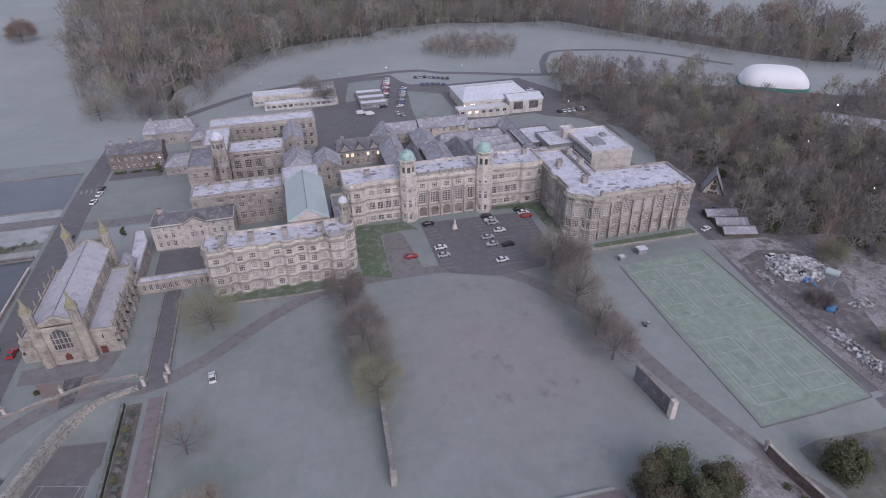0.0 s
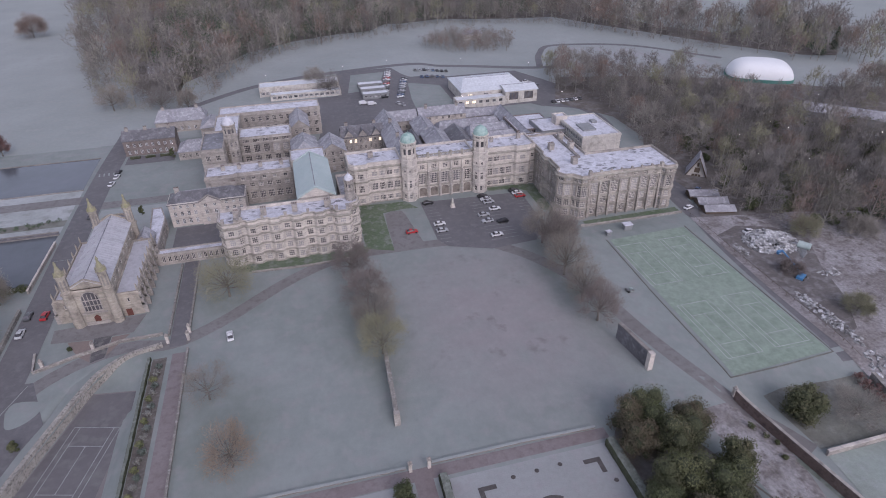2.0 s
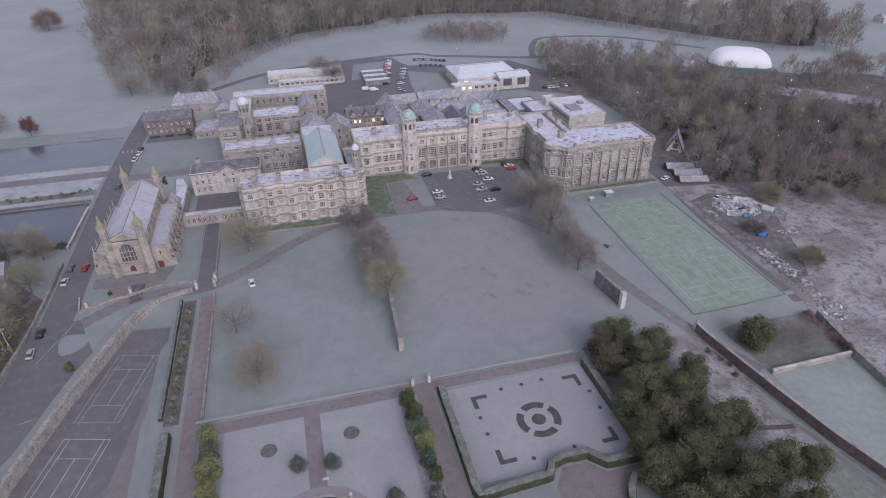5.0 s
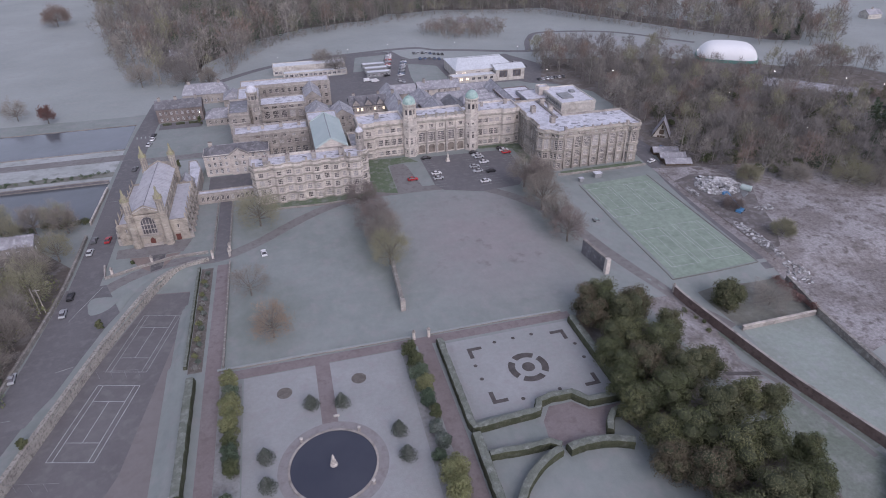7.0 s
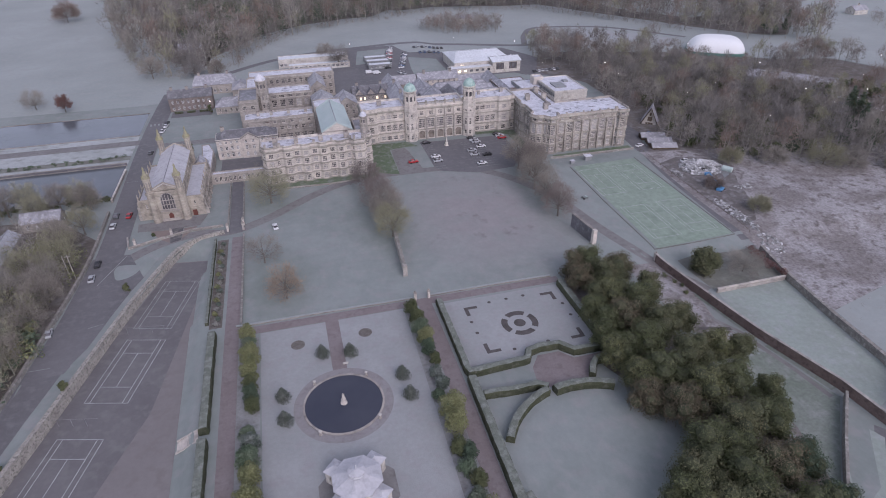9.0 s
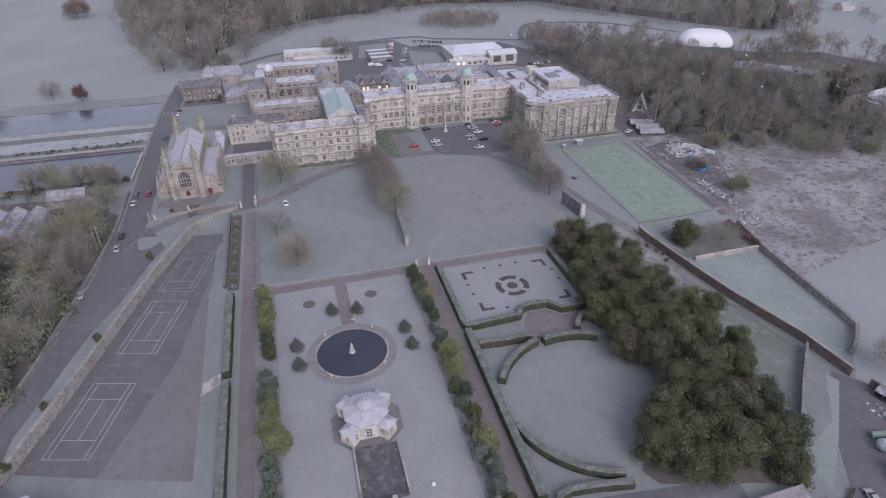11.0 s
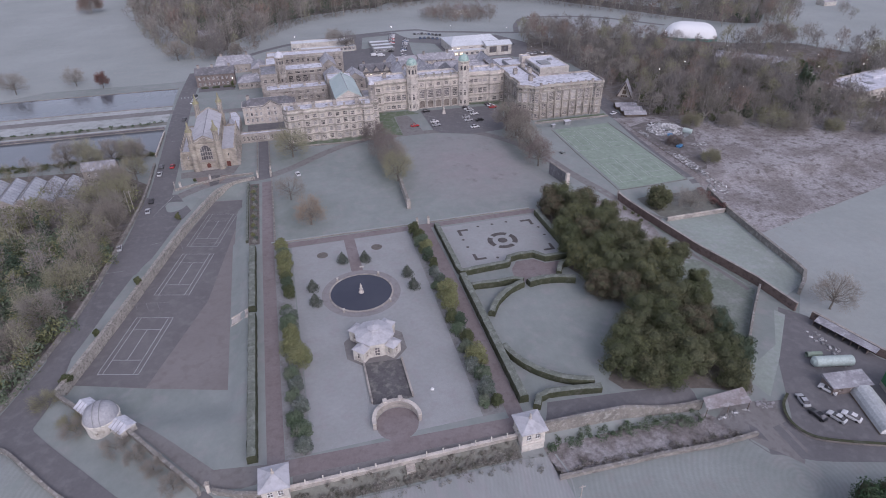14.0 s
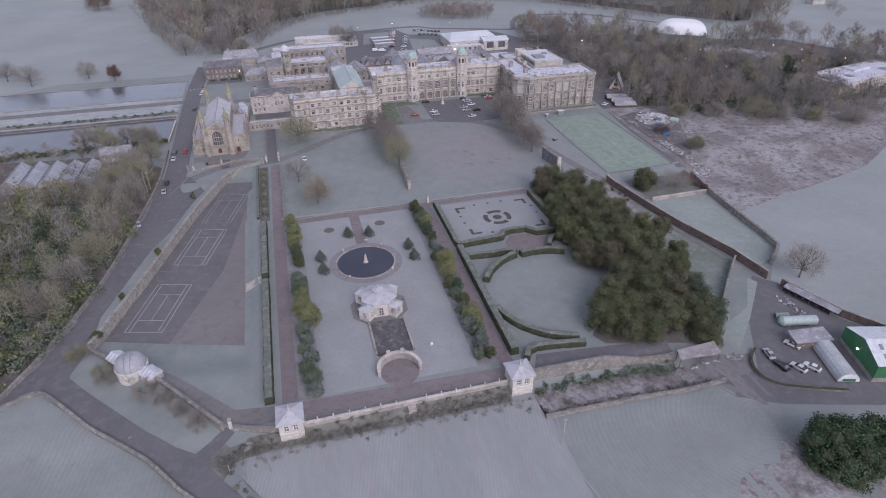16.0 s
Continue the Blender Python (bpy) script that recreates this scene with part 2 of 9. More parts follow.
TIMBER = material("dark_timber", (0.10, 0.075, 0.055), (0.15, 0.115, 0.09), 0.4, 3, bump=0.3)
DOORRED = material("dark_red_door_paint", (0.12, 0.045, 0.035), (0.15, 0.06, 0.05), 0.5, 3, bump=0.1)
PALEWOOD = material("weathered_pale_timber", (0.42, 0.39, 0.36), (0.33, 0.30, 0.275), 0.4, 3, bump=0.2)
METAL = material("grey_painted_metal", (0.28, 0.285, 0.29), (0.22, 0.225, 0.23), 0.5, 3, rough=0.5, bump=0.1)
GREENSHED = material("green_profiled_cladding", (0.045, 0.16, 0.075), (0.055, 0.18, 0.09), 0.3, 2, rough=0.5, bump=0.1)
TEAL = material("teal_fabric_skirt", (0.08, 0.22, 0.19), (0.10, 0.25, 0.215), 0.3, 2, rough=0.6, bump=0.1)
FROSTLEAD = material("evenly_frosted_lead", (0.49, 0.485, 0.515), (0.44, 0.435, 0.465), 0.25, 1.5, (0.37, 0.365, 0.39), rough=0.6, bump=0.15, grit=0.08)
PLASTIC = material("grey_film_cover", (0.50, 0.52, 0.53), (0.42, 0.44, 0.45), 0.3, 2, rough=0.4, bump=0.2)
DOMEGREY = material("grey_painted_dome", (0.36, 0.36, 0.385), (0.31, 0.31, 0.335), 0.3, 2, rough=0.5, bump=0.1)
TANK = material("pale_tank_steel", (0.44, 0.52, 0.50), (0.36, 0.43, 0.415), 0.3, 2, rough=0.4, bump=0.1)
RUSTY = material("rusted_tin_roof", (0.33, 0.31, 0.32), (0.26, 0.225, 0.22), 0.3, 2, (0.40, 0.39, 0.40), rough=0.7)
BARK = material("grey_bark", (0.13, 0.115, 0.10), (0.19, 0.172, 0.15), 0.5, 3, bump=0.5)
STEMS = material("pale_lichened_stems", (0.25, 0.235, 0.21), (0.34, 0.32, 0.29), 0.08, 1.0, bump=0)
TWIG = material("bare_twigs", (0.245, 0.22, 0.195), (0.295, 0.265, 0.23), 0.08, 0.6, bump=0, rand=0.1)
TWIGRED = material("reddish_bare_twigs", (0.235, 0.195, 0.18), (0.205, 0.18, 0.168), 0.08, 0.6, bump=0, rand=0.1)
TWIGGR = material("lichened_twigs", (0.25, 0.24, 0.165), (0.29, 0.28, 0.20), 0.2, 1.0, bump=0, rand=0.1)
TWIGOR = material("beech_leaf_twigs", (0.33, 0.255, 0.195), (0.28, 0.232, 0.185), 0.2, 1.0, bump=0, rand=0.1)
WOODTWIG = material("wood_twigs", (0.20, 0.18, 0.168), (0.26, 0.235, 0.215), 0.10, 0.4, (0.195, 0.182, 0.15), bump=0)
WOODRED = material("wood_twigs_with_brown_leaves", (0.25, 0.185, 0.155), (0.215, 0.175, 0.155), 0.1, 0.4, bump=0)
WOODGREY = material("grey_wood_twigs", (0.19, 0.175, 0.165), (0.235, 0.22, 0.21), 0.10, 0.4, bump=0)
WOODPALE = material("pale_wood_twigs", (0.26, 0.24, 0.215), (0.31, 0.285, 0.255), 0.10, 0.4, bump=0)
FROSTSTALK = material("frosted_weed_stalks", (0.44, 0.425, 0.43), (0.34, 0.325, 0.325), 0.1, 0.5, bump=0)
WOODDARK = material("dark_wood_twigs", (0.145, 0.135, 0.12), (0.18, 0.167, 0.148), 0.10, 0.4, bump=0)
YEW = material("dark_evergreen_leaves", (0.07, 0.084, 0.042), (0.11, 0.125, 0.062), 0.16, 0.8, (0.135, 0.14, 0.074), bump=0, island=0.12, grit=0.1)
HOLM = material("brownish_evergreen_leaves", (0.085, 0.094, 0.05), (0.128, 0.134, 0.074), 0.16, 0.8, (0.16, 0.145, 0.088), bump=0, island=0.12, grit=0.1)
ROUGHLEAF = material("frosted_brown_weeds", (0.17, 0.155, 0.135), (0.24, 0.225, 0.205), 0.3, 1.2, (0.12, 0.125, 0.095), bump=0, island=0.25)
FROSTWEED = material("pale_frosted_weeds", (0.24, 0.235, 0.215), (0.30, 0.30, 0.285), 0.3, 1.2, (0.19, 0.18, 0.155), bump=0, island=0.2)
LAUREL = material("laurel_leaves", (0.095, 0.135, 0.085), (0.145, 0.18, 0.125), 0.12, 0.7, (0.16, 0.175, 0.135), bump=0, island=0.2)
OLIVE = material("golden_evergreen_leaves", (0.175, 0.185, 0.088), (0.225, 0.23, 0.12), 0.2, 0.9, (0.135, 0.155, 0.08), bump=0, island=0.25)
FROSTLEAF = material("frosted_conifer_leaves", (0.10, 0.125, 0.10), (0.16, 0.185, 0.165), 0.3, 1.2, (0.22, 0.24, 0.225), bump=0, island=0.25)
FARPINE = material("far_conifer_needles", (0.085, 0.115, 0.08), (0.125, 0.15, 0.105), 0.06, 0.6, bump=0, island=0.25)
DIMLEAF = material("dim_frosted_conifer_leaves", (0.075, 0.09, 0.07), (0.115, 0.13, 0.11), 0.3, 1.2, (0.17, 0.18, 0.165), bump=0, island=0.2)
PINE = material("conifer_needles", (0.055, 0.085, 0.058), (0.09, 0.12, 0.078), 0.06, 0.6, bump=0, island=0.2)
OLIVEOAK = material("olive_evergreen_leaves", (0.105, 0.115, 0.056), (0.15, 0.156, 0.078), 0.16, 0.8, (0.18, 0.176, 0.094), bump=0, island=0.12, grit=0.1)
RUSTOAK = material("russet_evergreen_leaves", (0.10, 0.084, 0.056), (0.14, 0.118, 0.08), 0.16, 0.8, (0.165, 0.15, 0.10), bump=0, island=0.12, grit=0.1)
# dark tone for crown cores: the shade between leaf clumps, put into colour
SHADELEAF = material("painted_crown_shade", (0.046, 0.053, 0.03), (0.07, 0.076, 0.042), 0.4, 2.0, bump=0.8, bump_scale=3)
LEYLAND = material("deep_green_conifer_sprays", (0.045, 0.085, 0.042), (0.075, 0.115, 0.058), 0.3, 1.0, (0.03, 0.055, 0.03), bump=0, island=0.35)
HEDGE = material("clipped_yew_hedge", (0.045, 0.052, 0.03), (0.07, 0.076, 0.045), 0.3, 2.0, (0.095, 0.10, 0.075), bump=0.9, bump_scale=4)
HEDGETOP = material("frosted_hedge_top", (0.185, 0.202, 0.175), (0.135, 0.15, 0.125), 0.4, 2.0, (0.24, 0.257, 0.235), bump=0.9, bump_scale=4)
LITTER = material("brown_bed_soil", (0.125, 0.11, 0.10), (0.165, 0.148, 0.135), 0.4, 2, (0.20, 0.19, 0.175), bump=0.6)
SOIL = material("dark_soil_bed", (0.078, 0.07, 0.068), (0.112, 0.102, 0.099), 0.4, 2, bump=0.6)
# glass base colour lifted to hold some reflected sky
GLASS = material("dark_window_glass", (0.07, 0.066, 0.072), (0.125, 0.12, 0.13), 0.25, 0.5, rough=0.12, bump=0.05, rand=0.5, spec=0.6)
# pale panes: blinds, and sky reflection painted into the same colour
PALEPANE = material("pane_with_blind_and_sky_glare", (0.36, 0.345, 0.35), (0.25, 0.24, 0.247), 0.4, 1.0, rough=0.3, bump=0, rand=0.2, spec=0.5)
COPPERLEAF = material("dull_copper_leaves", (0.17, 0.095, 0.085), (0.21, 0.13, 0.12), 0.3, 1.5, bump=0)
# closes the arcade arches; the porch's deep shade is in this colour
RECESS = material("painted_shade_porch_stone", (0.26, 0.225, 0.195), (0.20, 0.175, 0.155), 0.5, 1.5, (0.13, 0.11, 0.10), rough=0.9)
RUBBER = material("black_rubber", (0.03, 0.03, 0.03), (0.04, 0.04, 0.04), 2, 5, bump=0)
DEBRIS = material("mixed_rubble", (0.40, 0.40, 0.405), (0.22, 0.215, 0.21), 0.5, 2, (0.58, 0.58, 0.60), bump=0.4, island=0.45)


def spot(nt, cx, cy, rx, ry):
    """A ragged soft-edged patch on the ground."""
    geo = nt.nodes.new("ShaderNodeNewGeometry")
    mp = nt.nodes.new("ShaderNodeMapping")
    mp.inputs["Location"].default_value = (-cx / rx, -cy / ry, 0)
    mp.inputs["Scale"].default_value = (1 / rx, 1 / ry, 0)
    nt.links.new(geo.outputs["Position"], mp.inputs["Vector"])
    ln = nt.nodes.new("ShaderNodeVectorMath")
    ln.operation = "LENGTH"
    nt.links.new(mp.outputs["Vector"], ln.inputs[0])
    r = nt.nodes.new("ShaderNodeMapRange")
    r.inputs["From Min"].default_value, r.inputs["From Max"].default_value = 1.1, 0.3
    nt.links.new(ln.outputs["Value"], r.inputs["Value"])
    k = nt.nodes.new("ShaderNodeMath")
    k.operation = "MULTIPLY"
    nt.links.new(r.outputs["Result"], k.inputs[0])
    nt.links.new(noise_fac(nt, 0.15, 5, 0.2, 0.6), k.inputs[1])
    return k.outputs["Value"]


def lawn_material():
    """Frosted lawn with a broad trodden area before the school and fainter mottling all over."""
    m = bpy.data.materials.new("frosted_lawn")
    m.use_nodes = True
    nt = m.node_tree
    p = nt.nodes["Principled BSDF"]
    base = ramp_mix(nt, noise_fac(nt, 0.03, 6, 0.35, 0.65), (0.27, 0.295, 0.287), (0.225, 0.252, 0.24))
    base = ramp_mix(nt, noise_fac(nt, 0.22, 6, 0.5, 0.75), base, (0.285, 0.286, 0.284))
    geo = nt.nodes.new("ShaderNodeNewGeometry")
    mp = nt.nodes.new("ShaderNodeMapping")
    mp.inputs["Location"].default_value = (-46 / 34, -112 / 42, 0)
    mp.inputs["Scale"].default_value = (1 / 34, 1 / 42, 0)
    nt.links.new(geo.outputs["Position"], mp.inputs["Vector"])
    ln = nt.nodes.new("ShaderNodeVectorMath")
    ln.operation = "LENGTH"
    nt.links.new(mp.outputs["Vector"], ln.inputs[0])
    ring = nt.nodes.new("ShaderNodeMapRange")
    ring.inputs["From Min"].default_value, ring.inputs["From Max"].default_value = 1.15, 0.35
    nt.links.new(ln.outputs["Value"], ring.inputs["Value"])
    k = nt.nodes.new("ShaderNodeMath")
    k.operation = "MULTIPLY"
    nt.links.new(ring.outputs["Result"], k.inputs[0])
    nt.links.new(noise_fac(nt, 0.09, 6, 0.12, 0.55), k.inputs[1])
    base = ramp_mix(nt, k.outputs["Value"], base, (0.285, 0.268, 0.27))
    k2 = nt.nodes.new("ShaderNodeMath")
    k2.operation = "MULTIPLY"
    nt.links.new(ring.outputs["Result"], k2.inputs[0])
    nt.links.new(noise_fac(nt, 0.13, 5, 0.6, 0.74), k2.inputs[1])
    base = ramp_mix(nt, k2.outputs["Value"], base, (0.19, 0.172, 0.174))
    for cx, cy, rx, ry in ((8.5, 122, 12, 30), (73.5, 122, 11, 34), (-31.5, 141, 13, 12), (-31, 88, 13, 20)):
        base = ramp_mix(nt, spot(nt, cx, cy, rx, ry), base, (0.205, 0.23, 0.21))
    v = nt.nodes.new("ShaderNodeVectorMath")
    v.operation = "SCALE"
    g1, g2 = nt.nodes.new("ShaderNodeMapRange"), nt.nodes.new("ShaderNodeMapRange")
    for g, scale, w, st in ((g1, 0.16, 0.07, None), (g2, 0.7, 0.045, (1.0, 0.6, 1.0))):
        g.inputs["To Min"].default_value, g.inputs["To Max"].default_value = 1 - w, 1 + w
        nt.links.new(noise_fac(nt, scale, 6, 0.3, 0.7, st, "pos", 0.7), g.inputs["Value"])
    gm = nt.nodes.new("ShaderNodeMath")
    gm.operation = "MULTIPLY"
    nt.links.new(g1.outputs["Result"], gm.inputs[0])
    nt.links.new(g2.outputs["Result"], gm.inputs[1])
    nt.links.new(base, v.inputs[0])
    nt.links.new(gm.outputs["Value"], v.inputs["Scale"])
    nt.links.new(v.outputs["Vector"], p.inputs["Base Color"])
    p.inputs["Roughness"].default_value, p.inputs["Specular IOR Level"].default_value = 0.9, 0.2
    bn = nt.nodes.new("ShaderNodeBump")
    bn.inputs["Strength"].default_value, bn.inputs["Distance"].default_value = 0.15, 0.1
    nt.links.new(noise_fac(nt, 2.5), bn.inputs["Height"])
    nt.links.new(bn.outputs["Normal"], p.inputs["Normal"])
    return m


def water_material():
    m = bpy.data.materials.new("still_water")
    m.use_nodes = True
    nt = m.node_tree
    p = nt.nodes["Principled BSDF"]
    # bluish base colour carries part of the sky's reflection
    nt.links.new(ramp_mix(nt, noise_fac(nt, 0.05), (0.055, 0.06, 0.082), (0.075, 0.079, 0.10)), p.inputs["Base Color"])
    p.inputs["Roughness"].default_value, p.inputs["IOR"].default_value = 0.06, 1.33
    bn = nt.nodes.new("ShaderNodeBump")
    bn.inputs["Strength"].default_value, bn.inputs["Distance"].default_value = 0.06, 0.05
    nt.links.new(noise_fac(nt, 1.2), bn.inputs["Height"])
    nt.links.new(bn.outputs["Normal"], p.inputs["Normal"])
    return m


def paint(name, c):
    return material(name, c, tuple(v * 0.92 for v in c), 0.5, 2, rough=0.3, bump=0, spec=0.5)


def glow(name, c, strength):
    m = bpy.data.materials.new(name)
    m.use_nodes = True
    p = m.node_tree.nodes["Principled BSDF"]
    p.inputs["Base Color"].default_value = (*c, 1)
    p.inputs["Emission Color"].default_value = (*c, 1)
    p.inputs["Emission Strength"].default_value = strength
    return m


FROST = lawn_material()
WATER = water_material()
# canal water: base colour lightened in place of the sky's reflection
SKYWATER = material("water_with_painted_sky_sheen", (0.085, 0.095, 0.105), (0.11, 0.12, 0.135), 0.03, 0.3, rough=0.15, bump=0.02, grit=0.05, spec=0.6)
LAMP = glow("lit_lamp", (1.0, 0.93, 0.85), 9.0)
LITWIN = glow("lit_window", (1.0, 0.85, 0.62), 0.9)

# ---- mesh helpers ----
class Mesh:
    """Gathers vertices and faces; faces are wound so that normals point out."""

    def __init__(self):
        self.v, self.f = [], []

    def add(self, vs, fs):
        n = len(self.v)
        self.v += [tuple(p) for p in vs]
        self.f += [tuple(i + n for i in q) for q in fs]
        return self

    def box(self, x0, x1, y0, y1, z0, z1, m=None):
        vs = [Vector((x, y, z)) for z in (z0, z1) for y in (y0, y1) for x in (x0, x1)]
        if m:
            vs = [m @ p for p in vs]
        return self.add(vs, [(0, 2, 3, 1), (4, 5, 7, 6), (0, 1, 5, 4), (1, 3, 7, 5), (3, 2, 6, 7), (2, 0, 4, 6)])

    def prism(self, poly, z0, z1, top=None, cap=True, base=False):
        """A prism over a counter-clockwise plan; top: another plan with as many corners."""
        n, top = len(poly), top or poly
        zz0 = z0 if hasattr(z0, "__len__") else [z0] * n
        zz1 = z1 if hasattr(z1, "__len__") else [z1] * n
        fs = [(i, (i + 1) % n, n + (i + 1) % n, n + i) for i in range(n)]
        if cap:
            fs.append(tuple(range(n, 2 * n)))
        if base:
            fs.append(tuple(reversed(range(n))))
        return self.add([(p[0], p[1], z) for p, z in zip(poly, zz0)] + [(p[0], p[1], z) for p, z in zip(top, zz1)], fs)

    def round(self, x, y, rows, n=12, turn=0.0, cap=True):
        """A body of revolution about a vertical axis: rows of (radius, z) from below to above."""
        vs, fs = [], []
        for r, z in rows:
            vs += [(x + r * math.cos(turn + 2 * math.pi * i / n), y + r * math.sin(turn + 2 * math.pi * i / n), z) for i in range(n)]
        for k in range(len(rows) - 1):
            fs += [(k * n + i, k * n + (i + 1) % n, (k + 1) * n + (i + 1) % n, (k + 1) * n + i) for i in range(n)]
        if cap:
            fs.append(tuple((len(rows) - 1) * n + i for i in range(n)))
        return self.add(vs, fs)

    def tube(self, a, b, ra, rb, n=5):
        a, b = Vector(a), Vector(b)
        q = (b - a).to_track_quat("Z", "Y").to_matrix()
        vs = [p + q @ Vector((r * math.cos(2 * math.pi * i / n), r * math.sin(2 * math.pi * i / n), 0)) for p, r in ((a, ra), (b, rb)) for i in range(n)]
        return self.add(vs, [(i, (i + 1) % n, n + (i + 1) % n, n + i) for i in range(n)] + [tuple(range(n, 2 * n))])

    def data(self, name, smooth=False):
        me = bpy.data.meshes.new(name)
        me.from_pydata(self.v, [], self.f)
        if smooth:
            me.polygons.foreach_set("use_smooth", [True] * len(me.polygons))
        me.update()
        return me


def part(name, mesh, mat, parent=None, label="", smooth=False, m=None):
    me = mesh.data(name, smooth) if isinstance(mesh, Mesh) else mesh
    if not me.materials:
        me.materials.append(mat)
    ob = new(name, me)
    if m:
        ob.matrix_basis = m
    if parent:
        ob.parent = parent
        if "base" in parent:
            ob.matrix_parent_inverse = Matrix.Translation([-v for v in parent["base"]])
    if label:
        ob["label"] = label
    return ob


def thing(name, at, label, category, group="", kind=""):
    ob = new(name)
    ob.location = at
    ob["base"] = tuple(float(v) for v in at)
    return tagged(ob, label, category, group, kind)


def offset(poly, d):
    """The counter-clockwise plan, moved outwards by d."""
    out, n = [], len(poly)
    for i in range(n):
        p, q, r = Vector(poly[i - 1]), Vector(poly[i]), Vector(poly[(i + 1) % n])
        a, b = (q - p).normalized(), (r - q).normalized()
        na, nb = Vector((a.y, -a.x)), Vector((b.y, -b.x))
        k = (na + nb) / max(0.35, 1 + na.dot(nb))
        out.append(tuple(q + k * d))
    return out


def rect(x0, x1, y0, y1):
    return [(x0, y0), (x1, y0), (x1, y1), (x0, y1)]


def smooth01(a, b, v):
    t = np.clip((v - a) / (b - a), 0, 1)
    return t * t * (3 - 2 * t)


def height(x, y):
    """The ground: flat gardens, a sunken court terrace west of them, lower fields south and east."""
    x, y = np.asarray(x, float), np.asarray(y, float)
    edge = np.interp(y, [60, 70], [-51.2, -54.0]) + np.clip((y - 75) / 35, 0, 1) * 2.5
    fade = np.interp(y, [60, 70], [4.6, 2.2])
    wall = np.interp(y, [-10, 8.8, 41, 85, 110, 121], [-99.6, -97.8, -88.1, -75.8, -67, -57.6]) - 2.6 * smooth01(3, 9, y)
    court = smooth01(0.0, -1.0, (x - edge) / fade) * smooth01(0, 0.6, x - wall) * smooth01(121, 113, y + 0.3 * (x + 58)) * smooth01(-14, -2, y + 0.2 * (x + 60))
    south = smooth01(-35.2, -36.6, y) * smooth01(-58, -54, x) * smooth01(70, 50, x)
    west = smooth01(-24, -36, y + 0.2 * (x + 60)) * smooth01(-50, -60, x)
    corner = np.interp(y, [-30.8, -11.4, -0.2, 8.8], [-60.0, -75.5, -88.7, -97.0])
    outside = smooth01(-0.4, -6.0, x - corner) * smooth01(8, 2, y) * smooth01(-101, -88, x)
    court = court * np.where(y < 9.5, smooth01(0.4, 2.4, x - corner), 1.0)
    low = -2.5 * court - np.maximum(2.2 * np.maximum(south, west), 1.5 * outside)
    ramp = np.interp(y, [-20, 20], [58.0, 80.0])
    east = smooth01(0, 17, x - ramp) * smooth01(260, 190, x)
    fall = 1.0 + 2.0 * smooth01(76, 62, y) + 0.7 * smooth01(146, 153, y)
    return np.minimum(low, -fall * east)


def hz(x, y):
    return float(height(x, y))


LATTICE = 2.0


def drape(name, poly, mat, dz=0.03, label="", parent=None, category="", level=None):
    """A flat patch that follows the ground."""
    bm = bmesh.new()
    bm.faces.new([bm.verts.new((x, y, 0)) for x, y in poly])
    xs, ys = [p[0] for p in poly], [p[1] for p in poly]
    gx, gy = np.meshgrid(np.linspace(min(xs), max(xs), 60), np.linspace(min(ys), max(ys), 60))
    hh = height(gx, gy)
    if level is None and hh.max() - hh.min() > 0.02:
        for axis, lo, hi, bands in ((0, min(xs), max(xs), ((-100, -50), (48, 100), (188, 262))), (1, min(ys), max(ys), ((-40, 8), (60, 78), (100, 126), (144, 158)))):
            n = Vector((1, 0, 0)) if axis == 0 else Vector((0, 1, 0))
            for k in range(math.ceil(lo / LATTICE), math.floor(hi / LATTICE) + 1):
                if any(a <= k * LATTICE <= b for a, b in bands) and (k % 2 == 0 or hi - lo < 60 or (axis == 0 and 76 <= k * LATTICE <= 100)):
                    bmesh.ops.bisect_plane(bm, geom=bm.verts[:] + bm.edges[:] + bm.faces[:], plane_co=n * k * LATTICE, plane_no=n)
    for v in bm.verts:
        v.co.z = (hz(v.co.x, v.co.y) if level is None else level) + dz
    bmesh.ops.recalc_face_normals(bm, faces=bm.faces)
    if sum(f.normal.z * f.calc_area() for f in bm.faces) < 0:
        bmesh.ops.reverse_faces(bm, faces=bm.faces)
    me = bpy.data.meshes.new(name)
    bm.to_mesh(me)
    bm.free()
    me.polygons.foreach_set("use_smooth", [True] * len(me.polygons))
    me.materials.append(mat)
    ob = new(name, me)
    if parent:
        ob.parent = parent
        return ob
    return tagged(ob, label, category, kind="structure")


def ribbon(line, w):
    """The outline of a strip w wide (or one width a corner) along a line."""
    ws = w if hasattr(w, "__len__") else [w] * len(line)
    left, right = [], []
    for i, p in enumerate(line):
        a, b = Vector(line[max(i - 1, 0)]), Vector(line[min(i + 1, len(line) - 1)])
        d = (b - a).normalized()
        n = Vector((-d.y, d.x)) * ws[i] / 2
        left.append(tuple(Vector(p) + n))
        right.append(tuple(Vector(p) - n))
    return right + left[::-1]


def curve(points, n=8):
    """A smooth line through the points."""
    ps = [Vector(p) for p in points]
    ps = [2 * ps[0] - ps[1], *ps, 2 * ps[-1] - ps[-2]]
    out = []
    for i in range(1, len(ps) - 2):
        a, b, c, d = ps[i - 1 : i + 3]
        for k in range(n):
            t = k / n
            out.append(tuple(0.5 * (2 * b + (c - a) * t + (2 * a - 5 * b + 4 * c - d) * t * t + (3 * b - a - 3 * c + d) * t**3)))
    return out + [tuple(ps[-2])]


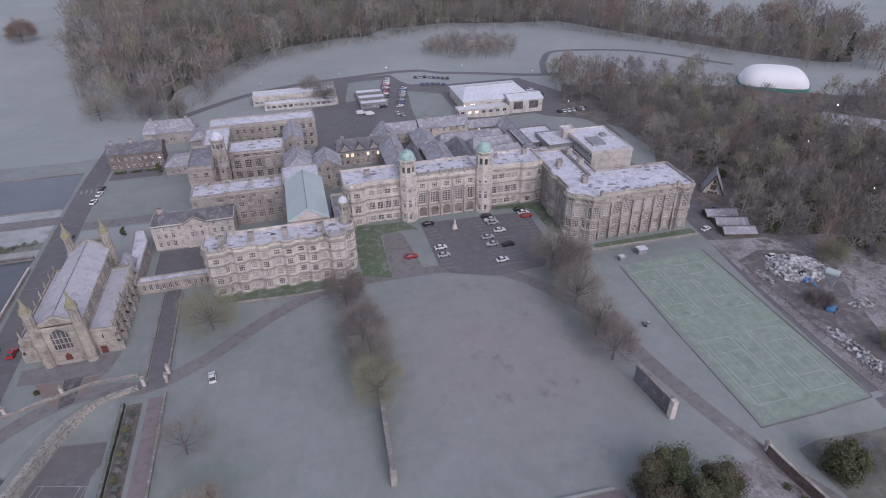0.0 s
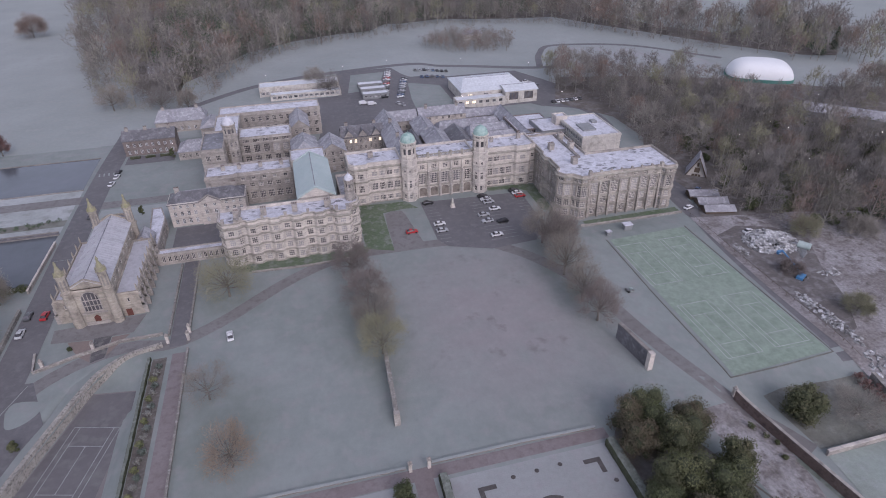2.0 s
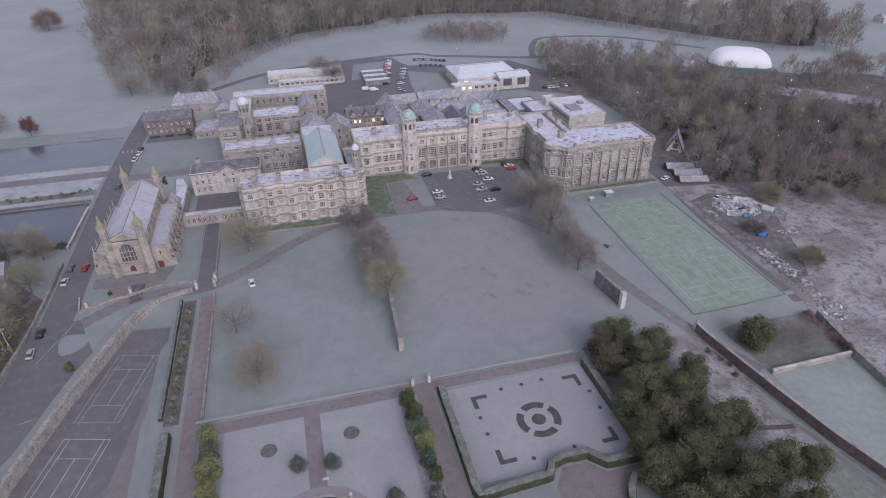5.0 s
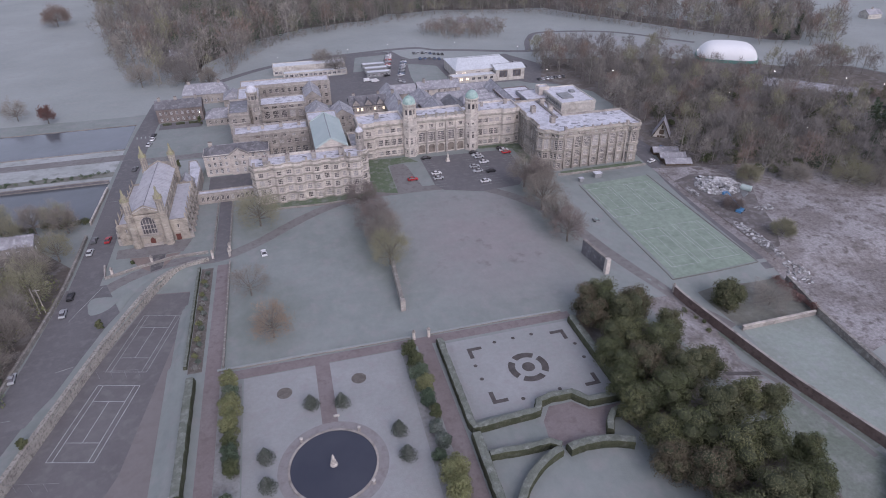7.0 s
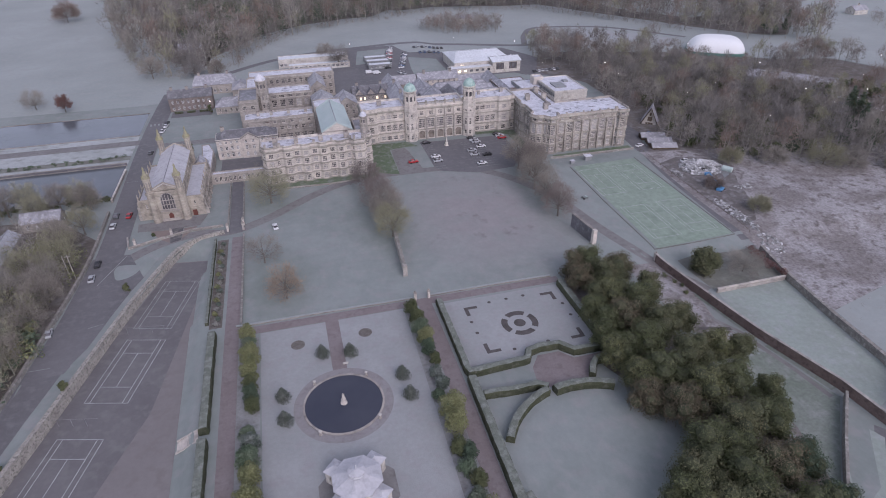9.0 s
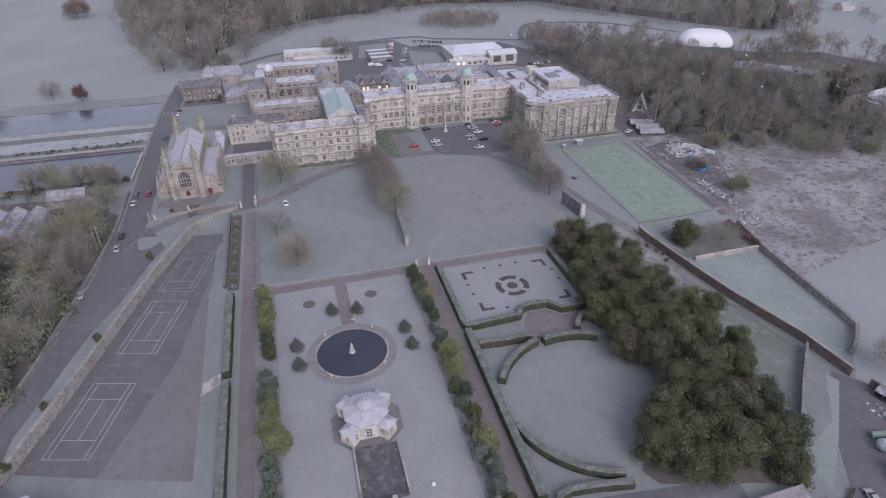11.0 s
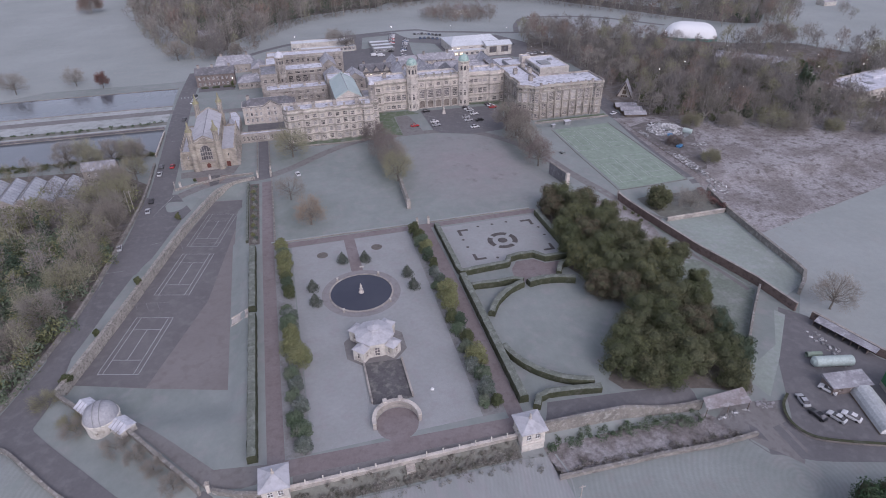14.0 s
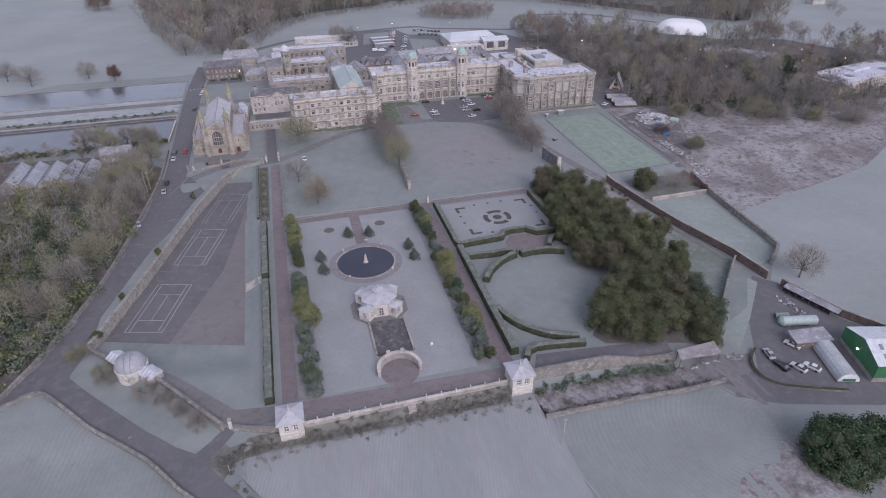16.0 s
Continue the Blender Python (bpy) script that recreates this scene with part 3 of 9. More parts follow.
def wall_run(name, line, h, thick, mat, label, category="wall", top=None, jag=0.0, seed=1, sink=1.2, kind="", level=None):
    """A free-standing wall with a coping along a line; it follows the ground."""
    rng = random.Random(seed)
    pts = []
    for a, b in zip(line, line[1:]):
        n = max(1, int((Vector(b) - Vector(a)).length / 3))
        pts += [tuple(Vector(a).lerp(Vector(b), k / n)) for k in range(n)]
    pts.append(line[-1])
    ob = thing(name, (*pts[0], hz(*pts[0]) if level is None else level), label, category, kind=kind)

    def strip(w, lo, hi, jags):
        r = ribbon(pts, w)
        n = len(pts)
        m = Mesh()
        R, L = r[:n], r[n:][::-1]
        zs = [hz(*p) if level is None else level for p in pts]
        vs = []
        for i in range(n):
            j = rng.uniform(-jags, jags)
            vs += [(*R[i], zs[i] + lo), (*L[i], zs[i] + lo), (*L[i], zs[i] + hi + j), (*R[i], zs[i] + hi + j)]
        fs = [(0, 1, 2, 3), (4 * n - 1, 4 * n - 2, 4 * n - 3, 4 * n - 4)]
        for i in range(n - 1):
            a, b = 4 * i, 4 * i + 4
            fs += [(a, a + 3, b + 3, b), (a + 1, b + 1, b + 2, a + 2), (a + 3, a + 2, b + 2, b + 3)]
        return m.add(vs, fs)

    part("masonry", strip(thick, -sink, h, jag), mat, ob)
    if top:
        part("coping", strip(thick + 0.16, h - jag, h + 0.16 + jag, 0.0), top, ob)
    return ob

# ---- ground ----
def axis_lines(lo, hi, far_lo, far_hi):
    core = list(np.arange(lo, hi + 0.1, LATTICE))
    a, b, s = [], [], 8.0
    v = lo
    while v > far_lo:
        v -= s
        s *= 1.35
        a.append(max(v, far_lo))
    v, s = hi, 8.0
    while v < far_hi:
        v += s
        s *= 1.35
        b.append(min(v, far_hi))
    return np.array(a[::-1] + core + b)


gx = axis_lines(-130, 200, -3200, 3200)
gy = axis_lines(-120, 162, -3200, 3200)
X, Y = np.meshgrid(gx, gy)
verts = np.stack([X.ravel(), Y.ravel(), height(X, Y).ravel()], 1)
nx, ny = len(gx), len(gy)
idx = np.arange(nx * ny).reshape(ny, nx)
quads = np.stack([idx[:-1, :-1], idx[:-1, 1:], idx[1:, 1:], idx[1:, :-1]], -1).reshape(-1, 4)
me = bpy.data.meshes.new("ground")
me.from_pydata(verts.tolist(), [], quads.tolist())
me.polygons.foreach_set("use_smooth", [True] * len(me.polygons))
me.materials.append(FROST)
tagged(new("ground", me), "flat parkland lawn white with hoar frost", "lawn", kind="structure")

# far fields and wood floors
drape("field", [(-110, 283), (8, 283), (8, 300), (140, 300), (300, 262), (345, 245), (362, 205), (402, 120), (1300, 300), (1300, 1300), (-400, 1300), (-200, 700)], FIELD, 0.012, "wide frosted fields behind the school", category="field")
drape("field", [(-400, 150), (-400, 900), (-150, 760), (-104, 420), (-96, 282), (-170, 283)], FIELD, 0.02, "pale frosted parkland field beyond the canal pond", category="field")
drape("field", [(-57, -38.6), (-20, -39.4), (9, -39.4), (14.4, -40), (16, -46), (15.6, -70), (60, -300), (-56, -300), (-54, -60), (-52, -50), (-57, -43)], PLOUGH, 0.05, "frosted field with roller stripes below the garden wall", category="field")
drape("field", [(16.4, -46.6), (40, -47.4), (62, -49.2), (66, -52.4), (80, -57.6), (94, -62), (130, -74), (130, -300), (60, -300), (16, -71)], TRACKED, 0.03, "frosted field with curving tractor lines", category="field")
drape("field", [(-116, -12), (-110, -9.4), (-104.6, -7.6), (-97, -14.8), (-89.7, -22.6), (-77.7, -33.2), (-72.1, -39.9), (-64.8, -49), (-62, -60), (-200, -300), (-300, -20)], TRACKED, 0.10, "frosted field beside the farm road", category="field")
drape("field", [(128.4, 9.6), (129.8, 30.4), (166, 39.2), (210, 50), (262, 76.4), (285.4, 119.6), (420, 140), (420, -200), (150, -100), (121, -44), (108, -12)], FIELD, 0.02, "smooth frosted field east of the walled lane", category="field")
drape("rough_ground", [(134, 148), (131, 100), (131, 66), (129.6, 30), (166, 38.8), (210, 49.5), (262, 76), (285, 120), (215, 134), (175, 144)], ROUGHG, 0.15, "rough weedy slope with frosted stalks", category="rough ground")
drape("wood_floor", [(138, 147), (175, 141), (215, 131), (286, 117), (400, 120), (360, 205), (340, 250), (300, 262), (262, 290), (200, 320), (160, 330), (140, 285), (160, 255), (160, 225), (146, 200), (148, 165)], WOODFLOOR, 0.16, "brown leaf litter under bare woodland", category="wood floor")
drape("wood_floor", [(-112, -6), (-99, 42), (-93, 88), (-92, 130), (-110, 150), (-300, 170), (-300, 60), (-160, 12)], WOODFLOOR, 0.025, "leaf litter under shrubs and trees", category="wood floor")

drape("kitchen_garden", [(79, 64), (91, 66), (94.5, 50), (94, 44), (92, 34), (94.5, 29), (95, 22), (82, 21), (80, 40)], ROUGHG, 0.04, "frosted dead weeds in the old kitchen garden", category="garden")
drape("path", ribbon(curve([(90, 38), (93.6, 33), (96.4, 28), (97.4, 22), (99.7, 12.6), (101.4, 2)]), 1.5), DRIVE, 0.06, "narrow gravel garden path", category="path")
drape("paddock", [(101.8, 47), (127, 47), (125.2, 27), (124.2, 10), (123.2, 4), (118.6, -0.6), (110, -4), (106.2, 3), (100, 26)], PADDOCK, 0.05, "greenish frosted grass in the walled enclosure", category="paddock")
drape("paddock", [(99.7, -3.8), (103.2, -11.7), (88.6, -26.4), (75.9, -37.9), (74.7, -31.4)], PADDOCK, 0.05, "greenish frosted grass beside the farm yard", category="paddock")
drape("rough_ground", [(82, 20.8), (95, 21.8), (99, 18), (103.4, 1.4), (93, -9.2), (84, -18.6), (80, -10), (82, 6)], DULLGREEN, 0.038, "dull half-thawed grass beside the evergreen belt", category="rough ground")
drape("verge", ribbon([(94.6, 48), (96.4, 40), (98.3, 29.5)], 2.2), DULLGREEN, 0.05, "dull grass at the foot of the garden wall", category="verge")
drape("verge", ribbon([(99.4, 22.5), (102, 13), (104, 4)], 1.8), DULLGREEN, 0.05, "dull grass at the foot of the garden wall", category="verge")
drape("rough_ground", [(99.9, 66), (101.6, 49), (127, 48.6), (130.6, 66), (120, 66), (106, 67)], ROUGHDK, 0.052, "dull brownish grass round the yew", category="rough ground")

# roads, drives and paths
drape("road", ribbon(curve([(-103.5, -1), (-98, 20), (-92.5, 45), (-89, 70), (-86, 95), (-85.5, 125), (-86, 160), (-87, 205), (-87, 250), (-85, 300)]), [9] * 9 + [11] * 24 + [9] * 40), TARMAC, 0.09, "tarmac drive past the church", category="road")
drape("road", [(-62, -60), (-54, -60), (-55.6, -49.3), (-59.2, -44.4), (-62.6, -39.5), (-62.8, -36.5), (-57.5, -31.5), (-59.5, -29.5), (-63.3, -32.4), (-66.2, -34.6), (-70.7, -31.5), (-77.6, -25.4), (-86.7, -15.6), (-95, -7), (-98.6, -3), (-101.5, 4), (-108, 4), (-112, -3.5), (-116, -4), (-116, -10), (-110, -8.4), (-104.6, -6.8), (-97, -14), (-89.7, -21.7), (-77.7, -32.2), (-72.1, -38.9), (-68.8, -43.3), (-64.5, -48.3)], TARMAC, 0.10, "worn tarmac farm road below the observatory", category="road")
drape("road", [(-108, 4), (-101.6, 4), (-101, 6.1), (-98.4, 14), (-93.9, 31), (-90.8, 44), (-86.5, 60), (-82.2, 69), (-78.7, 82), (-75.2, 94), (-72.4, 100.9), (-79, 117), (-90.6, 117), (-92.6, 86), (-95, 60), (-98, 40), (-103, 20)], TARMAC, 0.056, "wide tarmac drive beside the court wall", category="road", level=0.0)
drape("verge", [(-101, 6.1), (-96, 8.8), (-86.2, 41), (-73.9, 85), (-65, 110), (-61, 117), (-64, 119), (-69, 113), (-72.4, 100.9), (-75.2, 94), (-78.7, 82), (-82.2, 69), (-86.5, 60), (-90.8, 44), (-93.9, 31), (-98.4, 14)], FROST, 0.062, "frosted grass verge along the court wall", category="verge", level=0.0)
drape("bank", [(-58.6, -35), (9, -35), (9, -38.9), (-20, -38.8), (-50, -38.2), (-57.5, -40), (-60.5, -45), (-63.6, -39), (-61, -32)], ROUGHDK, 0.085, "brown weedy bank below the terrace wall", category="bank")
# litter sheet that also darkens the ground for shade between hedge and belt
drape("belt_floor", [(55.8, 62), (60, 68), (70, 66), (80, 40), (88, 20), (86, -4), (80, -26), (72, -36), (50, -31), (40, -28), (38, -24), (44, -18), (54, -12), (58.6, 0), (57, 10), (53, 18), (50, 25), (56.4, 30)], WOODFLOOR, 0.042, "dark leaf litter laid for the shade under the evergreen belt", category="ground")
drape("road", ribbon(curve([(-87, 96), (-80, 112), (-70, 121), (-58, 125), (-46, 123.5), (-33, 130), (-14, 145), (3, 153.5), (22, 155), (48, 153), (62, 143), (72, 128), (78, 112), (82, 92), (88, 72), (96, 57), (99.6, 49)]), 4.6), DRIVE, 0.04, "frosted gravel drive along the front lawn", category="road")
drape("path", [(-67.7, 131.6), (-63.1, 131.6), (-63.3, 122.4), (-66.6, 121)], MOSSY, 0.06, "stone path to the church door", category="path")
drape("churchyard_paving", [(-79.5, 138.2), (-79, 132.2), (-67.8, 131.2), (-57.4, 131.6), (-55, 139.8)], DRIVE, 0.045, "dark gravel before the church front", category="paving")
drape("churchyard_paving", [(-74.6, 131.6), (-67.9, 131), (-66.8, 121.4), (-70.4, 124.6)], REDGRAVEL, 0.052, "patch of reddish gravel before the church", category="paving")
drape("churchyard_paving", [(-63.1, 123), (-62.9, 131), (-58.2, 131.2)], REDGRAVEL, 0.052, "patch of reddish gravel before the church", category="paving")
drape("path", ribbon([(-44.6, 122), (-44.6, 168)], 4.4), TARMAC, 0.05, "straight tarmac path beside the church lawn", category="path")
drape("path", ribbon([(-44.3, -30), (-44.2, 64), (-43.6, 119)], 3.9), PINK, 0.05, "long pink gravel walk beside the yew hedge", category="path")
drape("path", [(-42.4, 62.6), (55, 62.6), (55, 65.6), (-42.4, 66)], PINK, 0.045, "pink gravel cross path along the garden", category="path")
drape("path", [(-18.3, 41.5), (-14.6, 41.5), (-14.6, 62.6), (-18.3, 62.6)], PINK, 0.05, "pink gravel path to the pond", category="path")
drape("path", [(9.3, -29.5), (13.2, -29.5), (13.6, 28), (13.4, 62.6), (9.3, 62.6)], PINK, 0.05, "pink gravel garden walk", category="path")
drape("path", [(-46, -31.6), (10, -33.2), (12.5, -29.2), (-46, -27)], PINK, 0.055, "pink gravel terrace walk", category="path")
drape("path", [(-59.4, -29), (-51.6, -31.8), (-46, -31.6), (-46, -27.2), (-57.5, -25.4), (-66.6, -15.5), (-76, -5.6), (-78, -8), (-73.4, -12.2)], DRIVE, 0.06, "gravel path from the observatory", category="path")
drape("path", [(31, 23), (35, 20.6), (44, 20), (47, 26), (52, 27.8), (52, 29.6), (44, 29.6), (41, 33), (35, 33), (32, 29)], PINK, 0.05, "pink gravel space between clipped hedges", category="path")
drape("path", [(16.5, -34), (56, -36.6), (56, -31), (36, -28.6), (20, -27)], TARMAC, 0.045, "gravel path below the circular lawn", category="path")
drape("yard", [(60, -49), (76, -45), (92, -20), (104, -8), (109, -14), (114, -34), (125, -50), (125, -70), (96, -64), (62, -54)], TARMAC, 0.045, "tarmac farm yard", category="yard")
drape("road", ribbon(curve([(60, -44), (66, -50.4), (81.4, -56), (94.4, -60.2), (160, -82)]), 2.8), TARMAC, 0.055, "frosted farm lane", category="road")
drape("verge", [(82, -26), (91, -22), (104, -6), (103, 0), (93, -9)], FROST, 0.06, "frosted grass strip beside the yard", category="verge")

drape("lawn", rect(-36.4, 4.6, -26.8, 62.4), GARDENLAWN, 0.022, "pale frosted lawn round the pond and pavilion", category="lawn")
drape("lawn", rect(16.2, 53.4, 33.8, 61.6), GARDENLAWN, 0.022, "pale frosted parterre lawn", category="lawn")
drape("bank", [(14.5, -36.2), (56, -39), (62, -47.6), (14.8, -45.6)], ROUGHG, 0.05, "frosted weedy strip between the old walls", category="bank")

drape("rough_ground", [(45, -77), (48, -73.4), (54, -71.3), (58.7, -72.6), (62, -68), (86, -68), (90, -84), (64, -86), (44, -86)], ROUGHG, 0.05, "brown weedy ground under the conifers", category="rough ground")
drape("yard", [(56, -42), (62, -38.6), (71, -38.4), (79, -39.8), (76, -42.4), (74.4, -46.4), (75.6, -51.6), (68, -57.4), (62, -52), (60, -47.8)], DRIVE, 0.062, "gravel track between shed and yard", category="yard")

# forecourt
drape("car_park", [(38.6, 185.6), (38.4, 156.5), (41, 151.5), (55, 146), (72, 147.4), (79, 157), (79.6, 183.4)], TARMAC, 0.07, "tarmac forecourt with marked parking bays", category="car park")
drape("car_park", [(23.6, 180), (26, 181.6), (30, 181.2), (31, 178), (33.5, 154), (22.6, 153.6), (22.8, 168)], DRIVE, 0.07, "worn tarmac parking strip", category="car park")
drape("lawn", [(13.2, 157.5), (22.3, 153.8), (23, 181), (31.5, 182.3), (37, 181.5), (36, 183), (33, 188), (13.6, 189.5)], GREEN, 0.06, "green grass kept free of frost by the warm walls", category="lawn")
drape("lawn", [(-31, 155), (-20, 152.8), (12, 153.6), (14, 156.8), (12.6, 160), (-33, 160)], GREEN, 0.05, "green grass below the school wing", category="lawn")
drape("lawn", [(67.5, 190.5), (67.5, 187.5), (79, 187), (82.5, 184), (82.5, 168), (87, 164), (88, 190)], GREEN, 0.06, "green grass kept free of frost by the warm walls", category="lawn")
drape("lawn", [(92, 157.4), (93, 154), (134, 153.8), (134, 158)], GREEN, 0.06, "green grass strip under the hall windows", category="lawn", level=-1.66)

# ---- buildings: walls with real openings, windows, roofs ----
WINDOWS = {}


def window_mesh(w, h, nx, nz, arch, bar=0.14):
    """Mullioned frame and the panes behind it, in the plane y = 0, looking towards -y."""
    key = (round(w, 2), round(h, 2), nx, nz, arch, bar)
    if key not in WINDOWS:
        fr, gl = Mesh(), Mesh()
        xs, zs = [-w / 2, -w / 2 + bar], [0.0, bar]
        for i in range(1, nx):
            x = -w / 2 + w * i / nx
            xs += [x - bar * 0.42, x + bar * 0.42]
        for k in range(1, nz):
            z = h * k / nz
            zs += [z - bar * 0.4, z + bar * 0.4]
        xs, zs = xs + [w / 2 - bar, w / 2], zs + [h - bar, h]
        at, idx = [], {}

        def vert(i, k, y):
            if (i, k, y) not in idx:
                idx[i, k, y] = len(at)
                at.append((xs[i], y, zs[k]))
            return idx[i, k, y]

        fs = []
        for i in range(len(xs) - 1):
            for k in range(len(zs) - 1):
                if i % 2 == 0 or k % 2 == 0:
                    fs.append((vert(i, k, -0.05), vert(i + 1, k, -0.05), vert(i + 1, k + 1, -0.05), vert(i, k + 1, -0.05)))
                else:
                    q = [(i, k), (i + 1, k), (i + 1, k + 1), (i, k + 1)]
                    for (a0, b0), (a1, b1) in zip(q, q[1:] + q[:1]):
                        fs.append((vert(a0, b0, -0.05), vert(a1, b1, -0.05), vert(a1, b1, 0.1), vert(a0, b0, 0.1)))
        fr.add(at, fs)
        if arch:
            n = 8
            ring = [(math.cos(math.pi * i / n), math.sin(math.pi * i / n)) for i in range(n + 1)]
            for a, b in zip(ring, ring[1:]):
                r0, r1 = w / 2, w / 2 * 1.25
                z = h - w / 2
                corner = (w / 2 * (1 if a[0] + b[0] > 0 else -1), h)
                fr.add([(a[0] * r0, -0.06, z + a[1] * r0), (b[0] * r0, -0.06, z + b[1] * r0), (corner[0], -0.06, corner[1])], [(0, 2, 1)])
        gl.add([(-w / 2 + 0.02, 0.06, 0.02), (w / 2 - 0.02, 0.06, 0.02), (w / 2 - 0.02, 0.06, h - 0.02), (-w / 2 + 0.02, 0.06, h - 0.02)], [(0, 1, 2, 3)])
        WINDOWS[key] = (fr.data("window"), gl.data("pane"))
    return WINDOWS[key]


VARIANTS = {}


def window(parent, m, w, h, nx, nz, frame_mat, pane_mat, arch=False, bar=0.14):
    fr, gl = window_mesh(w, h, nx, nz, arch, bar)
    key = (fr.name, frame_mat.name, pane_mat.name)
    if key not in VARIANTS:
        a, b = fr.copy(), gl.copy()
        a.materials.append(frame_mat)
        b.materials.append(pane_mat)
        VARIANTS[key] = (a, b)
    a, b = VARIANTS[key]
    ob = part("window", a, frame_mat, parent, m=m)
    part("pane", b, pane_mat, ob)
    return ob


def facade(mesh, p, q, z0, z1, holes, depth=0.45):
    """A wall face from p to q (outside on its right) with rectangular holes (u, z, w, h), and their reveals."""
    p, q = Vector(p), Vector(q)
    d = (q - p).normalized()
    n = Vector((d.y, -d.x))
    length = (q - p).length
    us = sorted({0.0, length, *(round(u - w / 2, 3) for u, z, w, h in holes), *(round(u + w / 2, 3) for u, z, w, h in holes)})
    zs = sorted({z0, z1, *(round(z, 3) for u, z, w, h in holes), *(round(z + h, 3) for u, z, w, h in holes)})

    def at(u, z, back=0.0):
        c = p + d * u - n * back
        return (c.x, c.y, z)

    rows = {}
    for a, b in zip(us, us[1:]):
        for c, e in zip(zs, zs[1:]):
            um, zm = (a + b) / 2, (c + e) / 2
            if not any(abs(um - u) < w / 2 and z < zm < z + h for u, z, w, h in holes):
                mesh.add([at(a, c), at(b, c), at(b, e), at(a, e)], [(0, 1, 2, 3)])
    for u, z, w, h in holes:
        a, b, c, e = u - w / 2, u + w / 2, z, z + h
        k = depth
        mesh.add([at(a, c), at(b, c), at(b, e), at(a, e), at(a, c, k), at(b, c, k), at(b, e, k), at(a, e, k)],
                 [(0, 1, 5, 4), (1, 2, 6, 5), (2, 3, 7, 6), (3, 0, 4, 7), (4, 5, 6, 7)])
    return d, n


def plan_windows(length, rows, margin=0.6):
    """Holes from rows of (sill, height, width, count, nx, nz)."""
    out = []
    for sill, h, w, count, nx, nz, *rest in rows:
        free = length - 2 * margin
        for i in range(count):
            out.append((margin + free * (i + 0.5) / count, sill, w, h, nx, nz, rest[0] if rest else False, rest[1] if len(rest) > 1 else None))
    return out


def wall_block(ob, poly, z0, z1, edges, mat, frame_mat=None, parapet=0.9, roof=None, bands=(), band_mat=None, crenel=0.0, pale_panes=0.12, seed=3, roof_z=None, bar=0.14, lit=0.0):
    """A block over a counter-clockwise plan: walls with windows, string courses, parapet and flat roof, as parts of ob. edges: {side: rows of windows}."""
    rng = random.Random(seed)
    walls = Mesh()
    frame_mat = frame_mat or FRAMEST
    todo = []
    n = len(poly)
    for i in range(n):
        p, q = poly[i], poly[(i + 1) % n]
        length = (Vector(q) - Vector(p)).length
        holes = [h for h in plan_windows(length, edges.get(i, ()))  if length > h[2] + 0.3]
        d, nrm = facade(walls, p, q, z0 - 4.0, z1, [h[:4] for h in holes])
        yaw = math.degrees(math.atan2(d.y, d.x))
        if len(bands) > 2:
            t = Matrix.Translation((*p, 0)) @ Matrix.Rotation(math.radians(yaw), 4, "Z")
            for u, z, w, h, *_ in holes:
                walls.box(u - w / 2 - 0.15, u + w / 2 + 0.15, -0.2, 0.05, z - 0.22, z - 0.02, t)
                walls.box(u - w / 2 - 0.2, u + w / 2 + 0.2, -0.24, 0.05, z + h + 0.04, z + h + 0.24, t)
        for u, z, w, h, nx, nz, arch, back in holes:
            c = Vector(p) + d * u - nrm * 0.28
            r = rng.random()
            todo.append((pose(c.x, c.y, z, 0, 0, yaw), w, h, nx, nz, back or LITWIN if back or r < lit else PALEPANE if r < lit + pale_panes else GLASS, arch))
    rz = z1 - parapet if roof_z is None else roof_z
    inner = offset(poly, -0.45)
    if parapet:
        for i in range(n):
            j = (i + 1) % n
            walls.add([(*poly[i], z1), (*poly[j], z1), (*inner[j], z1), (*inner[i], z1), (*inner[j], rz - 0.1), (*inner[i], rz - 0.1)], [(0, 1, 2, 3), (3, 2, 4, 5)])
    part("wall", walls, mat, ob)
    if roof:
        m = Mesh()
        m.add([(*p, rz) for p in (inner if parapet else poly)], [tuple(range(n))])
        part("roof", m, roof, ob, "flat roof white with frost" if roof is LEAD else "")
    for z, h, out in bands:
        a, b = offset(poly, out), poly
        m = Mesh()
        m.add([(*p, z) for p in b] + [(*p, z + 0.02) for p in a] + [(*p, z + h) for p in a] + [(*p, z + h + out * 0.6) for p in b],
              [(r * n + i, r * n + (i + 1) % n, (r + 1) * n + (i + 1) % n, (r + 1) * n + i) for r in range(3) for i in range(n)])
        part("string_course", m, band_mat or mat, ob)
    if crenel:
        for i in range(n):
            p, q = Vector(poly[i]), Vector(poly[(i + 1) % n])
            length, d = (q - p).length, (q - p).normalized()
            k = int(length / crenel)
            yaw = math.atan2(d.y, d.x)
            for s in range(k):
                c = p + d * ((s + 0.5) * length / k)
                part("merlon", Mesh().box(-crenel * 0.3, crenel * 0.3, -0.02, 0.4, -0.05, 0.65, Matrix.Translation((c.x, c.y, z1)) @ Matrix.Rotation(yaw, 4, "Z")), mat, ob)
    for m, w, h, nx, nz, pm, arch in todo:
        window(ob, m, w, h, nx, nz, frame_mat, pm, arch, bar)
    return ob


